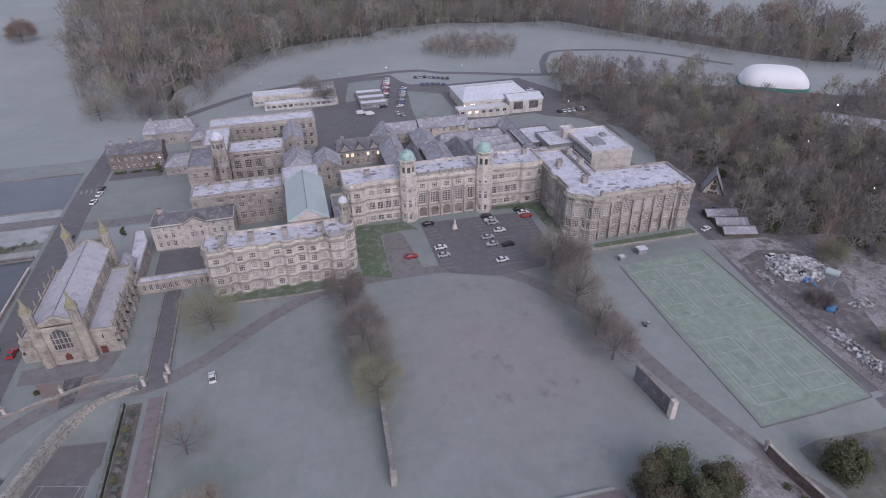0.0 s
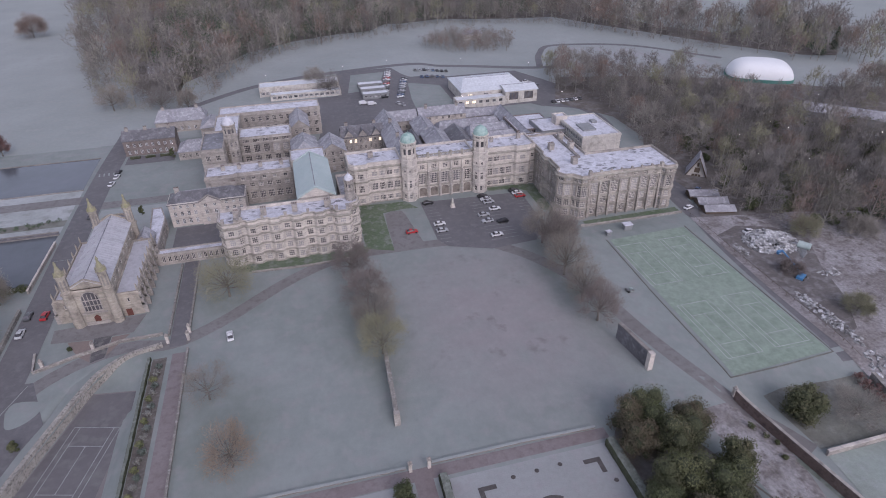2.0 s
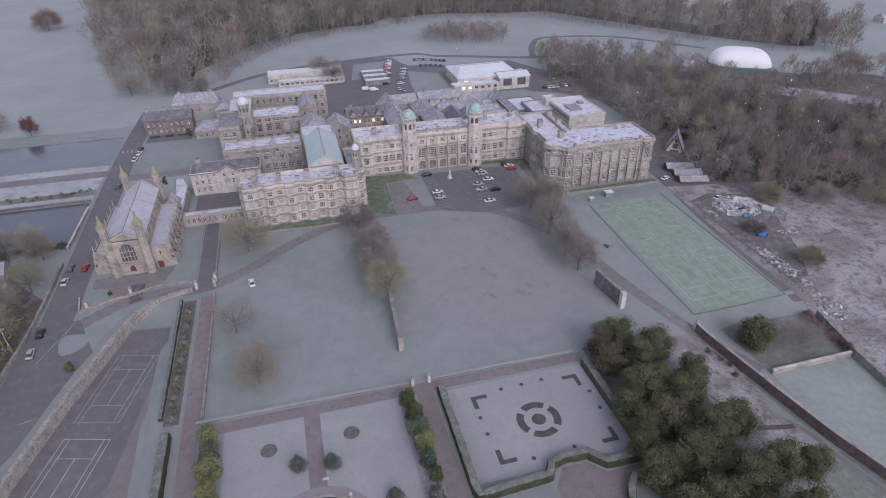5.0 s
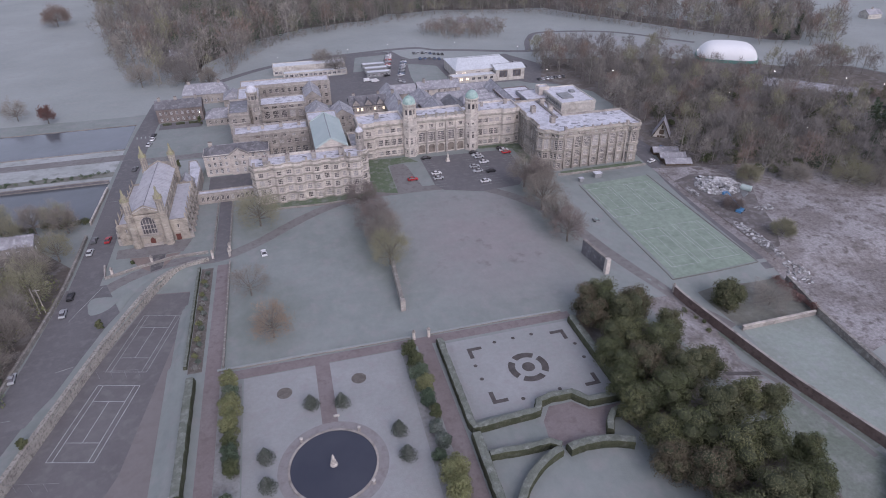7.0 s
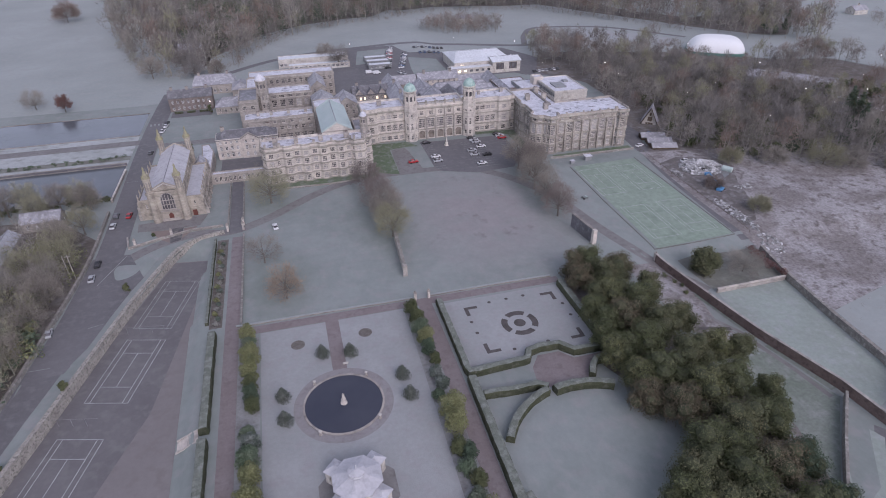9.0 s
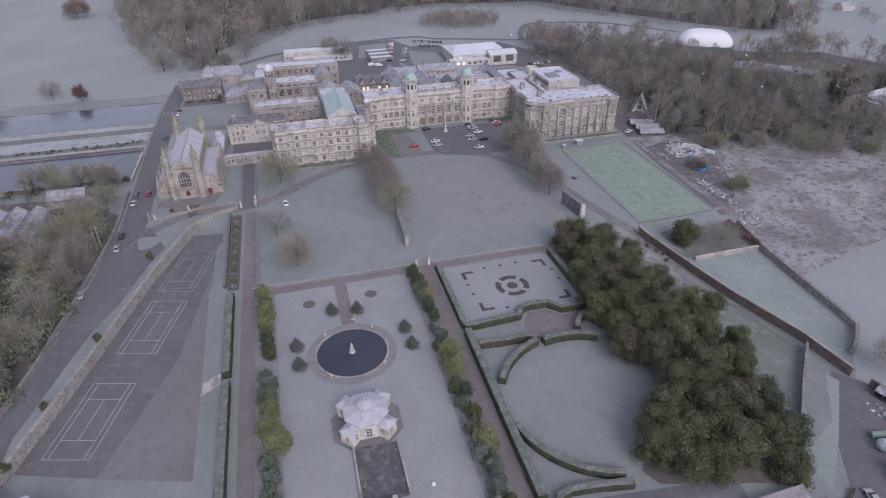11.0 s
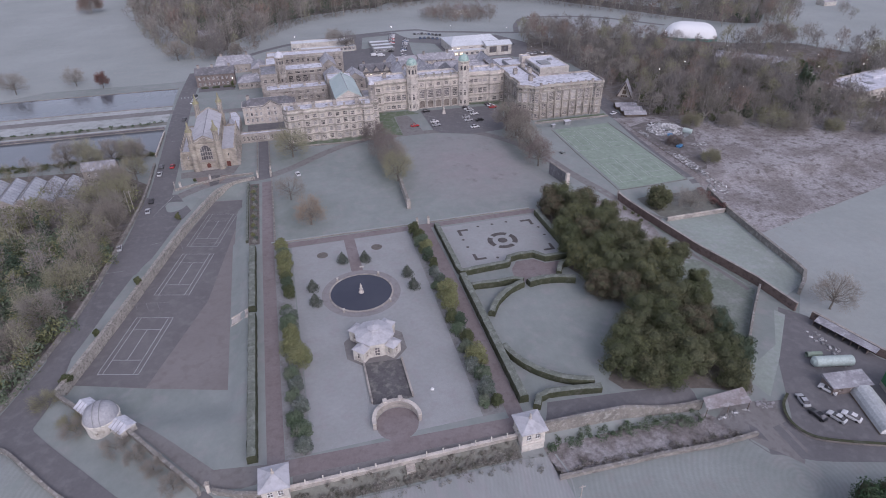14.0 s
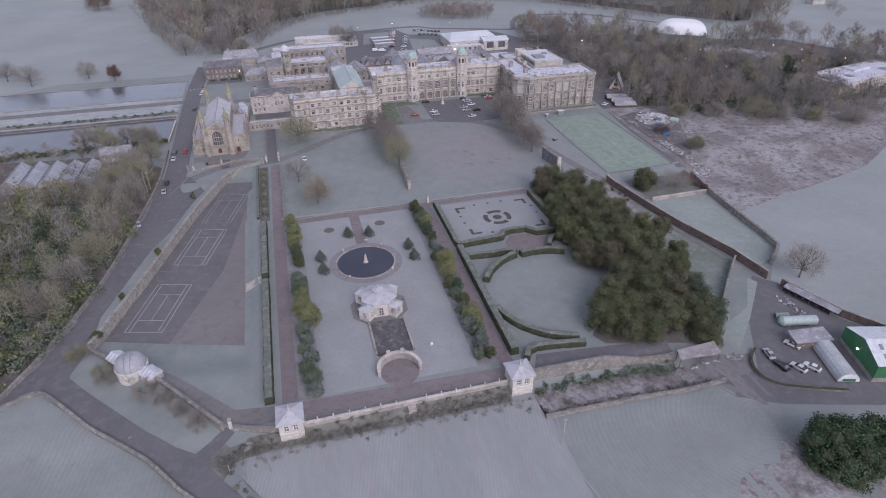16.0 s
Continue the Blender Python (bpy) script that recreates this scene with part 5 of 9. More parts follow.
wall_block(passage, pas, 0, 5.2, {1: [(1.5, 2, 1.2, 5, 2, 2)]}, STONE, roof=LEAD, parapet=0.3, seed=26)

# ---- church ----
church = thing("church", (-67, 158, 0), "sandstone Gothic church with lead roof and lichened corner turrets", "church")
nave = rect(-73, -62, 138.4, 177)
wall_block(church, nave, 0, 12.4, {0: [], 1: [(9.2, 2.2, 2.2, 8, 3, 2, True)], 3: [(9.2, 2.2, 2.2, 8, 3, 2, True)]}, CHURCHST, roof=None, parapet=0, bands=[(11.6, 0.4, 0.3)], seed=27)
gable_roof(church, -73, -62, 138.8, 177, 12.4, 15.2, FROSTLEAD, "y", 0, 0.1, CHURCHST, coping=CHURCHST)
for x in (-72.9, -62.1):
    rolls = Mesh()
    for i in range(30):
        rolls.tube((x, 140 + i * 1.25, 12.55), (-67.5, 140 + i * 1.25, 15.25), 0.05, 0.05, 4)
    tagged(part("rolled_lead", rolls, FROSTLEAD, church), kind="stuff")
for y in (138.6, 176.8):
    for x in (-72.6, -62.2):
        t = Mesh()
        t.prism(octagon(x, y, 1.55), -3, 4.5).prism(offset(octagon(x, y, 1.45), 0), 4.5, 11.5).prism(octagon(x, y, 1.7), 11.5, 12.0, base=True).prism(octagon(x, y, 1.25), 12, 17.4)
        t.prism(octagon(x, y, 1.5), 17.4, 17.9, base=True)
        tt = part("corner_turret", t, CHURCHST, church)
        for i in range(8):
            a = i * math.pi / 4
            part("louvre", Mesh().box(-0.22, 0.22, -1.2, -1.13, 13.2, 16.6, Matrix.Translation((x, y, 0)) @ Matrix.Rotation(a, 4, "Z")), STONEDK, tt)
        sp = Mesh().round(x, y, [(1.4, 17.9), (1.15, 18.6), (0.5, 20.2), (0.28, 21.2), (0.42, 21.5), (0.1, 22.4)], 8)
        for k in range(8):
            a = k * math.pi / 4
            part("crocket", Mesh().round(x + 1.3 * math.cos(a), y + 1.3 * math.sin(a), [(0.2, 17.9), (0.05, 19.0)], 4), LICHEN, tt)
        part("lichened_spire", sp, LICHEN, tt, "stone spirelet yellow with lichen")
# west window, door, gable steps
fm = Mesh()
fm.box(-70.6, -64.4, 138.1, 138.39, 0, 1.1).box(-70.8, -64.2, 137.95, 138.39, 4.0, 4.4)
part("front_plinth", fm, STONE, church)
big = part("west_window", Mesh().box(-70.0, -65.0, 138.15, 138.35, 4.6, 5.0).box(-70.0, -69.7, 138.15, 138.35, 5, 9.5).box(-65.3, -65.0, 138.15, 138.35, 5, 9.5), STONE, church)
gl = Mesh().add([(-69.7, 138.36, 5)] + [(-65.3, 138.36, 5)] + [(-67.5 + 2.2 * math.cos(a), 138.36, 9.0 + 2.4 * math.sin(a)) for a in np.linspace(0, math.pi, 9)], [tuple(range(11))])
part("stained_glass", gl, GLASS, big)
tr = Mesh()
for x in (-69.0, -68.0, -67.0, -66.0):
    tr.box(x - 0.09, x + 0.09, 138.2, 138.35, 5, 10.6)
for z in (6.6, 8.4):
    tr.box(-69.7, -65.3, 138.2, 138.35, z, z + 0.2)
for k, a in enumerate(np.linspace(0, math.pi, 9)[:-1]):
    b = a + math.pi / 8
    tr.tube((-67.5 + 2.3 * math.cos(a), 138.25, 9 + 2.5 * math.sin(a)), (-67.5 + 2.3 * math.cos(b), 138.25, 9 + 2.5 * math.sin(b)), 0.18, 0.18, 5)
part("tracery", tr, STONE, big)
part("church_door", Mesh().box(-68.3, -66.7, 138.2, 138.37, 0, 2.6).prism([(-68.3, 138.2), (-66.7, 138.2), (-66.7, 138.37), (-68.3, 138.37)], 2.6, 3.3, [(-67.6, 138.2), (-67.4, 138.2), (-67.4, 138.37), (-67.6, 138.37)]), DOORRED, church, "dark red arched double door")
for side, x0, x1 in ((1, -61.9, -55.6), (3, -78.2, -73.1)):
    ai = rect(x0, x1, 140.2 if side == 1 else 141, 171 if side == 1 else 174)
    wall_block(church, ai, 0, 8.2, {side: [(2.6, 3.6, 1.9, 7, 2, 2, True)], 0: [(4.6, 1.6, 0.7, 1, 1, 1)]}, CHURCHST, roof=FROSTLEAD, parapet=0.5, bands=[(7.4, 0.3, 0.2)], seed=28 + side)
    for k in range(8):
        y = ai[0][1] + 0.6 + k * (ai[2][1] - ai[0][1] - 1.2) / 7
        buttress(church, x1 if side == 1 else x0, y, 0, 7.2, 0.8, 1.2, 90 if side == 1 else -90)
        pn = Mesh().round(x1 - 0.2 if side == 1 else x0 + 0.2, y, [(0.28, 8.1), (0.28, 9.2), (0.34, 9.25), (0.04, 10.6)], 4, math.pi / 4)
        part("pinnacle", pn, CHURCHST, church)
part("aisle_door", Mesh().box(-60.2, -58.6, 140.1, 140.22, 0, 2.4), DOORRED, church, "dark red aisle door")
porch = thing("vestry", (-59, 174, 0), "stone vestry with gabled slate roof beside the church", "vestry")
wall_block(porch, rect(-61.8, -56.2, 171.2, 178), 0, 6.2, {1: [(2, 2.2, 1.0, 2, 2, 1, True)]}, CHURCHST, parapet=0, seed=33)
gable_roof(porch, -61.8, -56.2, 171.2, 178, 6.2, 9.2, SLATE, "y", 0, 0.2, CHURCHST)
apse = thing("apse", (-67.5, 178, 0), "polygonal stone apse with parapet at the church's end", "apse")
wall_block(apse, [(-71.5, 177.1), (-63.5, 177.1), (-63.5, 179), (-65, 181.4), (-70, 181.4), (-71.5, 179)], 0, 13.4, {1: [(5, 4, 1.2, 1, 2, 2, True)]}, CHURCHST, roof=LEADDK, parapet=0.6, seed=34)

# ---- buildings behind ----
THREE = [(1.0, 1.9, 2), (4.4, 1.9, 2), (7.8, 1.8, 2)]
TWO = [(0.9, 1.8, 3), (4.2, 1.7, 3)]


def simple_house(name, x0, x1, y0, y1, h, ridge, along, label, category, wall, roof, storeys, hip=0.0, frame_mat=None, chim=(), seed=1, pitch=3.2, group="rear buildings", base=0.0, lit=0.0):
    ob = thing(name, ((x0 + x1) / 2, (y0 + y1) / 2, base), label, category, group)
    plan = rect(x0, x1, y0, y1)
    wall_block(ob, plan, base, base + h, auto(plan, [(base + s, a, b) for s, a, b in storeys], pitch, 1.2), wall, frame_mat, parapet=0, seed=seed, bar=0.1, lit=lit)
    gable_roof(ob, x0, x1, y0, y1, base + h, base + ridge, roof, along, hip, 0.35, wall)
    for cx, cy in chim:
        chimney(ob, cx, cy, base + ridge - 0.8, 1.4, 0.8, 1.8, 3)
    return ob


def flat_block(name, plan, h, label, category, wall, roof, storeys, pitch=3.2, wmax=1.8, seed=1, parapet=0.5, frame_mat=None, bands=(), group="rear buildings", pale_panes=0.1, lit=0.0, base=0.0, sides=None):
    ob = thing(name, (plan[0][0], plan[0][1], base), label, category, group)
    wall_block(ob, plan, base, base + h, auto(plan, [(base + s, a, b) for s, a, b in storeys], pitch, wmax, sides), wall, frame_mat, parapet=parapet, roof=roof, bands=bands, seed=seed, pale_panes=pale_panes, bar=0.1, lit=lit)
    return ob


simple_house("brick_house", -82, -59.5, 266.2, 276, 7.6, 10.6, "x", "long brown brick house with white sash windows and slate roof", "house", BRICK, SLATEDK, TWO, 0, WHITEP, [(-80, 271), (-72, 271), (-62, 271)], 41, 2.6)
simple_house("gabled_house", -72, -48, 293, 305, 5.8, 10.0, "x", "stone house with dormers and frosted slate roof", "house", STONE, SLATE, TWO[:1], 2, WHITEP, [(-68, 299), (-52, 299)], 42)
dorm = thing("gabled_house", (-46, 286, 0), "stone house with hipped slate roof", "house", "rear buildings")
wall_block(dorm, rect(-49.5, -39, 280, 292), 0, 5.5, auto(rect(-49.5, -39, 280, 292), TWO[:1]), STONE, WHITEP, parapet=0, seed=43)
gable_roof(dorm, -49.5, -39, 280, 292, 5.5, 9.0, SLATE, "y", 3, 0.3)
simple_house("outhouse", -57.5, -42, 255, 266, 4.2, 7.4, "x", "low stone outhouse with frosted slate roof", "outhouse", STONE, SLATE, TWO[:1], 4, None, (), 44)
# gatehouse range with its domed tower
gate = flat_block("gatehouse", rect(-43, -34, 222, 243), 16.5, "sandstone gatehouse front with carved columns", "gatehouse", STONE, LEADDK, THREE + [(11.6, 2, 2)], 3.4, 1.8, 45, 0.8, bands=[(4, 0.3, 0.2), (7.4, 0.3, 0.2), (11, 0.3, 0.2), (15, 0.4, 0.3)])
for tx, ty in ((-31.4, 233.0),):
    tower = thing("gatehouse_tower", (tx, ty, 0), "octagonal gatehouse tower with a stone cupola", "tower")
    domed_turret(tower, tx, ty, 2.9, 17.5, 22.6, LEAD, [(9, 2.0, 0.9, 1, 2, 2), (13.4, 2, 0.9, 1, 2, 2)])
q1 = flat_block("quadrangle_range", rect(-29, -7, 240, 252), 13.4, "dark sandstone quadrangle range with tall oriel windows and frosted roof", "school building", STONE, LEAD, [(1.5, 3.0, 3), (6.0, 3.6, 4), (10.8, 1.6, 2)], 4.2, 2.6, 46, 0.5, bands=[(5.2, 0.3, 0.2), (10.2, 0.3, 0.2), (12.2, 0.4, 0.3)])
roof_patches(q1, -28, -8, 241, 251, 12.9, 8, 47)
q2 = flat_block("quadrangle_range", rect(-39, 8, 270.5, 281.5), 14.2, "sandstone north range with frosted flat roof", "school building", STONE, LEAD, [(1.2, 2, 2), (5, 2, 2), (9.4, 2.2, 2)], 3.4, 1.7, 48, 0.6, bands=[(4.2, 0.3, 0.15), (8.4, 0.3, 0.15), (12.6, 0.4, 0.3)])
q3 = flat_block("quadrangle_range", rect(-40, -29.2, 243.2, 270.4), 13.8, "sandstone west range with frosted flat roof", "school building", STONE, LEAD, [(1.2, 2, 2), (5, 2, 2), (9.4, 2.2, 2)], 3.4, 1.7, 49, 0.6)
simple_house("gabled_range", -6.8, 1.5, 253, 270.4, 11, 14.5, "y", "steep slate-roofed range within the quadrangle", "school building", STONE, SLATE, THREE, 0, None, (), 50)
simple_house("gabled_range", -7.5, 3.4, 222, 240, 10.4, 14.6, "y", "frost-covered slate roof of an inner range", "school building", STONEDK, SLATE, THREE, 3.5, None, (), 51)
simple_house("gabled_range", 3.6, 15, 223, 236, 9.6, 13.4, "y", "stone gabled range with frosted slates", "school building", STONE, SLATE, THREE, 0, None, (), 52)
drape("yard", [(36, 203), (112, 203), (134, 198), (134, 228), (116, 246), (100, 258), (36, 262)], TARMAC, 0.028, "dark tarmac yards among the rear ranges", category="yard")
drape("yard", rect(15.2, 32.6, 212, 240), SOIL, 0.03, "dark inner courtyard", category="yard")
tri = simple_house("triple_gabled_range", 15.2, 34.5, 243, 252, 7.4, 11.0, "x", "sandstone range with three gables and lit windows", "school building", STONE, SLATEDK, TWO, 0, None, [(18, 248), (31, 248)], 53, 2.4, lit=0.35)
for x in (18.4, 24.8, 31.0):
    gable_roof(tri, x - 2.3, x + 2.3, 242.7, 248, 7.4, 10.6, SLATEDK, "y", 0, 0.15, STONE, name="gable_roof")
simple_house("long_range", 33.4, 43.0, 204.5, 262, 8.0, 12.4, "y", "long frost-covered slate roof range", "school building", STONE, SLATE, TWO, 0, None, [(38, 226), (38, 244)], 54)
simple_house("long_range", 44, 50, 204.5, 240, 6.0, 9.5, "y", "narrow range with dark slate roof", "school building", STONE, SLATEDK, TWO, 0, None, (), 55)
cl = flat_block("cloister_gallery", rect(36.5, 100, 203.2, 213.5), 12.2, "long lead-roofed gallery behind the main front", "school building", STONEDK, LEAD, [(8, 2, 2)], 4, 1.6, 56, 0.4)
roof_patches(cl, 40, 98, 204, 213, 11.8, 26, 57)
kit = [(51, 62, 217, 238, 7.6, 11.4, "y", SLATE, 58), (62.4, 72, 217.4, 240, 7.0, 10.8, "y", SLATEDK, 59), (72.4, 92, 217, 229, 7.4, 11.2, "x", SLATE, 60), (72.6, 92, 229.2, 241, 6.8, 10.4, "x", SLATE, 61), (50, 60, 239, 258, 6.2, 9.6, "y", SLATE, 161), (61, 92, 242, 252, 5.6, 9.0, "x", SLATE, 162)]
for x0, x1, y0, y1, h, r, along, roof, s in kit:
    simple_house("kitchen_range", x0, x1, y0, y1, h, r, along, "dark slate-roofed kitchen range", "school building", STONE, roof, TWO, 1.5, None, (), s)
row = flat_block("service_range", rect(49, 92, 213.6, 216.4), 8.5, "low service range with a row of chimneys", "school building", STONEDK, LEADDK, [(3, 2, 2)], 3.5, 1.3, 62)
for i in range(9):
    chimney(row, 54 + i * 4.2, 215, 8.4, 0.6, 0.6, 1.3, 1, STONELT)
simple_house("long_range", 92.5, 100, 214, 256, 7.6, 11.2, "y", "long slate roof with a lead ridge", "school building", STONE, SLATE, TWO, 0, None, (), 63)
simple_house("office_house", 56, 80, 262, 271, 6.6, 9.8, "x", "stone office house with gables and slate roof", "house", STONELT, SLATE, TWO, 0, None, [(60, 266), (76, 266)], 64, lit=0.1)
simple_house("office_house", 81, 98, 264, 271, 3.6, 6.2, "x", "low stone annexe with a lit window", "house", STONE, SLATE, TWO[:1], 0, None, (), 65, lit=0.3)
simple_house("stone_barn", 37, 55, 262.6, 272, 5.4, 9.0, "x", "stone outbuilding with slate roof", "outbuilding", STONE, SLATE, TWO[:1], 0, None, (), 66)
sports = thing("sports_hall", (108, 310, 0), "large sports hall with shallow frost-white sheet roof", "sports hall", "rear buildings")
wall_block(sports, rect(88, 126, 297, 326), 0, 5.4, {0: [(0.6, 3, 2.6, 4, 3, 1)]}, PALE, METAL, parapet=0, seed=67, bar=0.1, lit=0.2)
gable_roof(sports, 88, 126, 297, 326, 5.4, 8.8, WHITEROOF, "x", 5, 0.5)
wall_block(sports, rect(83, 111.5, 290, 296.8), 0, 3.2, {0: [(0.6, 1.6, 2.0, 7, 2, 1)]}, PALE, METAL, parapet=0.2, roof=WHITEROOF, seed=69, bar=0.1, lit=0.2)
wall_block(sports, rect(112, 131, 291, 304), 0, 5.6, {0: [(0.3, 4.2, 5.4, 2, 3, 1)]}, PALE, TIMBER, parapet=0, roof=None, seed=68, bar=0.2)
gable_roof(sports, 112, 131, 291, 304, 5.6, 7.2, WHITEROOF, "x", 0, 0.5, PALE, name="entrance_roof")
flat_block("rear_block", rect(-22, 24, 337, 347), 5.6, "long low modern block with frost-white flat roof", "school building", PALE, WHITEROOF, [(1, 1.7, 1)], 2.6, 2.0, 69, 0.3, WHITEP)
flat_block("rear_block", rect(-16, 24, 328, 334), 3.4, "low flat-roofed classroom block", "school building", PALE, WHITEROOF, [(0.9, 1.6, 1)], 3, 2.2, 70, 0.3, WHITEP)
for k in range(3):
    flat_block("portable_classroom", rect(35, 50, 316 + k * 9.5, 321.5 + k * 9.5), 3.0, "portable classroom with flat white roof", "hut", METAL, WHITEROOF, [(0.9, 1.2, 1)], 3, 1.6, 71 + k, 0.15, WHITEP, group="portable classrooms")
flat_block("modern_block", rect(93, 112, 224, 243), 9.6, "flat-roofed modern teaching block", "school building", BRICK, LEAD, [(1, 1.6, 1), (4.4, 1.6, 1), (7.4, 1.4, 1)], 2.6, 2.0, 75, 0.4, WHITEP)
flat_block("modern_block", rect(102, 114.5, 216, 232), 11.2, "higher flat-roofed teaching block", "school building", METAL, LEAD, [(1, 1.6, 1), (4.4, 1.6, 1), (7.6, 1.6, 1)], 2.6, 2.0, 76, 0.4, WHITEP)
flat_block("lift_tower", rect(111, 116.5, 222, 227), 15.0, "square buff stone lift tower", "tower", STONELT, LEAD, [], seed=77)
sci = flat_block("science_block", rect(113.4, 131.6, 199.5, 225.5), 13.6, "four-storey concrete science block with ribbon windows", "school building", PALE, LEAD, [(0.5, 1.9, 1), (3.8, 1.9, 1), (7.1, 1.9, 1), (10.4, 1.9, 1)], 2.2, 2.1, 78, 0.4, WHITEP, sides=(1, 2, 3), bands=[(3.0, 0.4, 0.1), (6.3, 0.4, 0.1), (9.6, 0.4, 0.1), (12.6, 0.5, 0.2)], pale_panes=0.15)
part("plant_room", Mesh().box(117, 123, 206, 214, 13.2, 13.9).box(125, 127.5, 214, 217, 13.2, 14.1), METAL, sci)
# timber chalet, air dome, glasshouse roof, far cottages
ch = thing("a_frame_chalet", (157.5, 182, -2.5), "steep A-frame timber chalet with white gable boards", "chalet")
front_l, front_r, back_v = Vector((154.7, 182.3)), Vector((161.9, 177.0)), Vector((0.59, 0.8))
mid_f = front_l.lerp(front_r, 0.5)
out_v = (front_r - front_l).normalized()
fl, fr_, fm_ = front_l - out_v * 0.5 - back_v * 0.4, front_r + out_v * 0.5 - back_v * 0.4, mid_f - back_v * 1.8
bl_, br_, bm_ = front_l - out_v * 0.5 + back_v * 8, front_r + out_v * 0.5 + back_v * 8, mid_f + back_v * 8
part("roof", Mesh().add([(*fl, -2.9), (*fm_, 7.4), (*fr_, -2.9), (*bl_, -2.9), (*bm_, 7.4), (*br_, -2.9), (*fl, -3.2), (*fm_, 7.0), (*fr_, -3.2), (*bl_, -3.2), (*bm_, 7.0), (*br_, -3.2)], [(0, 1, 4, 3), (1, 2, 5, 4), (6, 9, 10, 7), (7, 10, 11, 8), (0, 6, 7, 1), (1, 7, 8, 2), (3, 4, 10, 9), (4, 5, 11, 10)]), SLATE, ch)
part("gable_wall", Mesh().add([(*front_l, -3), (*front_r, -3), (*mid_f, 6.6), (*(front_l + back_v * 7.6), -3), (*(front_r + back_v * 7.6), -3), (*(mid_f + back_v * 7.6), 6.6)], [(0, 1, 2), (4, 3, 5)]), PALE, ch)
for u0, u1, z0, z1 in ((0.3, 0.42, -2.6, -0.6), (0.44, 0.56, -2.6, -0.6), (0.58, 0.7, -2.6, -0.6), (0.38, 0.62, 0.2, 2.4), (0.45, 0.55, 2.9, 4.6)):
    a, b = front_l.lerp(front_r, u0) - back_v * 0.06, front_l.lerp(front_r, u1) - back_v * 0.06
    part("gable_window", Mesh().add([(*a, z0), (*b, z0), (*b, z1), (*a, z1)], [(0, 1, 2, 3)]), TIMBER, ch)
part("barge_board", Mesh().tube((*fl, -2.9), (*fm_, 7.4), 0.2, 0.2, 4).tube((*fr_, -2.9), (*fm_, 7.4), 0.2, 0.2, 4), TIMBER, ch)
bub = thing("air_dome", (277, 289, 0), "white inflated air dome over sports courts", "air dome")
m = Mesh()
nu, nv = 26, 12
ax, ay = Vector((0.86, -0.51)), Vector((0.51, 0.86))
vs = []
for j in range(nv + 1):
    a = j / nv * math.pi / 2
    for i in range(nu):
        t = 2 * math.pi * i / nu
        sx = math.copysign(abs(math.cos(t)) ** 0.55, math.cos(t)) * 19 * math.cos(a) ** 0.55
        sy = math.copysign(abs(math.sin(t)) ** 0.55, math.sin(t)) * 13 * math.cos(a) ** 0.55
        c = Vector((277, 289)) + ax * sx + ay * sy
        vs.append((c.x, c.y, 0.6 + 10.5 * math.sin(a)))
fs = [(j * nu + i, j * nu + (i + 1) % nu, (j + 1) * nu + (i + 1) % nu, (j + 1) * nu + i) for j in range(nv) for i in range(nu)]
part("dome_fabric", m.add(vs, fs), BUBBLE, bub, smooth=True)
part("green_skirt", Mesh().add([(v[0] + (v[0] - 277) * 0.02, v[1] + (v[1] - 289) * 0.02, z) for z in (-3, 2.2) for v in vs[:nu]], [(i, (i + 1) % nu, nu + (i + 1) % nu, nu + i) for i in range(nu)]), TEAL, bub)
lsh = simple_house("long_shed", 248, 296, 206.5, 216.5, 4.6, 7.6, "x", "long shed with pale sheet roof among trees", "shed", METAL, SLATE, [], 0, None, (), 80, base=-1.0)
lsh.rotation_euler[2] = radians(-44)
simple_house("far_house", -90, -74, 394, 402, 4, 7, "x", "stone cottage at the wood's edge", "house", STONE, SLATE, TWO[:1], 0, None, [(-104, 399)], 81)
simple_house("far_house", 132, 146, 440, 446, 3, 5, "x", "low sheds at the edge of the wood", "shed", PALE, SLATE, [], 0, None, (), 82)
simple_house("far_house", 470, 484, 360, 370, 4, 7, "x", "white cottage among far trees", "house", PALE, SLATE, TWO[:1], 0, WHITEP, [(477, 365)], 83)
for k, (x, y) in enumerate(((149.5, 163), (149, 156.4), (147.6, 150.2))):
    shed = simple_house("timber_shed", x - 5.6, x + 5.6, y - 2.6, y + 2.6, 2.4, 3.6, "x", "timber shed with frosted felt roof", "shed", TIMBER, SLATE, [], 0, None, (), 84 + k, base=-2.2, group="timber sheds")
    shed.rotation_euler[2] = radians(-14)
far = flat_block("far_hall", rect(267, 337, 124, 148), 9.0, "pale stone hall with frosted flat roof beyond the wood", "hall", STONELT, LEAD, [(0.6, 2.4, 2), (4.8, 2.4, 2)], 4.0, 2.0, 79, 0.6, None, bands=[(4, 0.3, 0.2), (6, 0.4, 0.3)], base=-1.5)
far.rotation_euler[2] = radians(12)
for x0, x1, y0, y1, h in ((272, 280, 134, 142, 2.2), (288, 292, 132, 136, 1.6), (300, 316, 138, 146, 2.6), (320, 326, 131, 136, 1.5)):
    part("roof_plant", Mesh().box(x0, x1, y0, y1, 5.4, 5.6 + h), LEAD if x0 == 300 else METAL, far)

# ---- garden, courts, water ----
def disc(x, y, r, n=40, a0=0.0, a1=2 * math.pi):
    return [(x + r * math.cos(a0 + (a1 - a0) * i / n), y + r * math.sin(a0 + (a1 - a0) * i / n)) for i in range(n)]


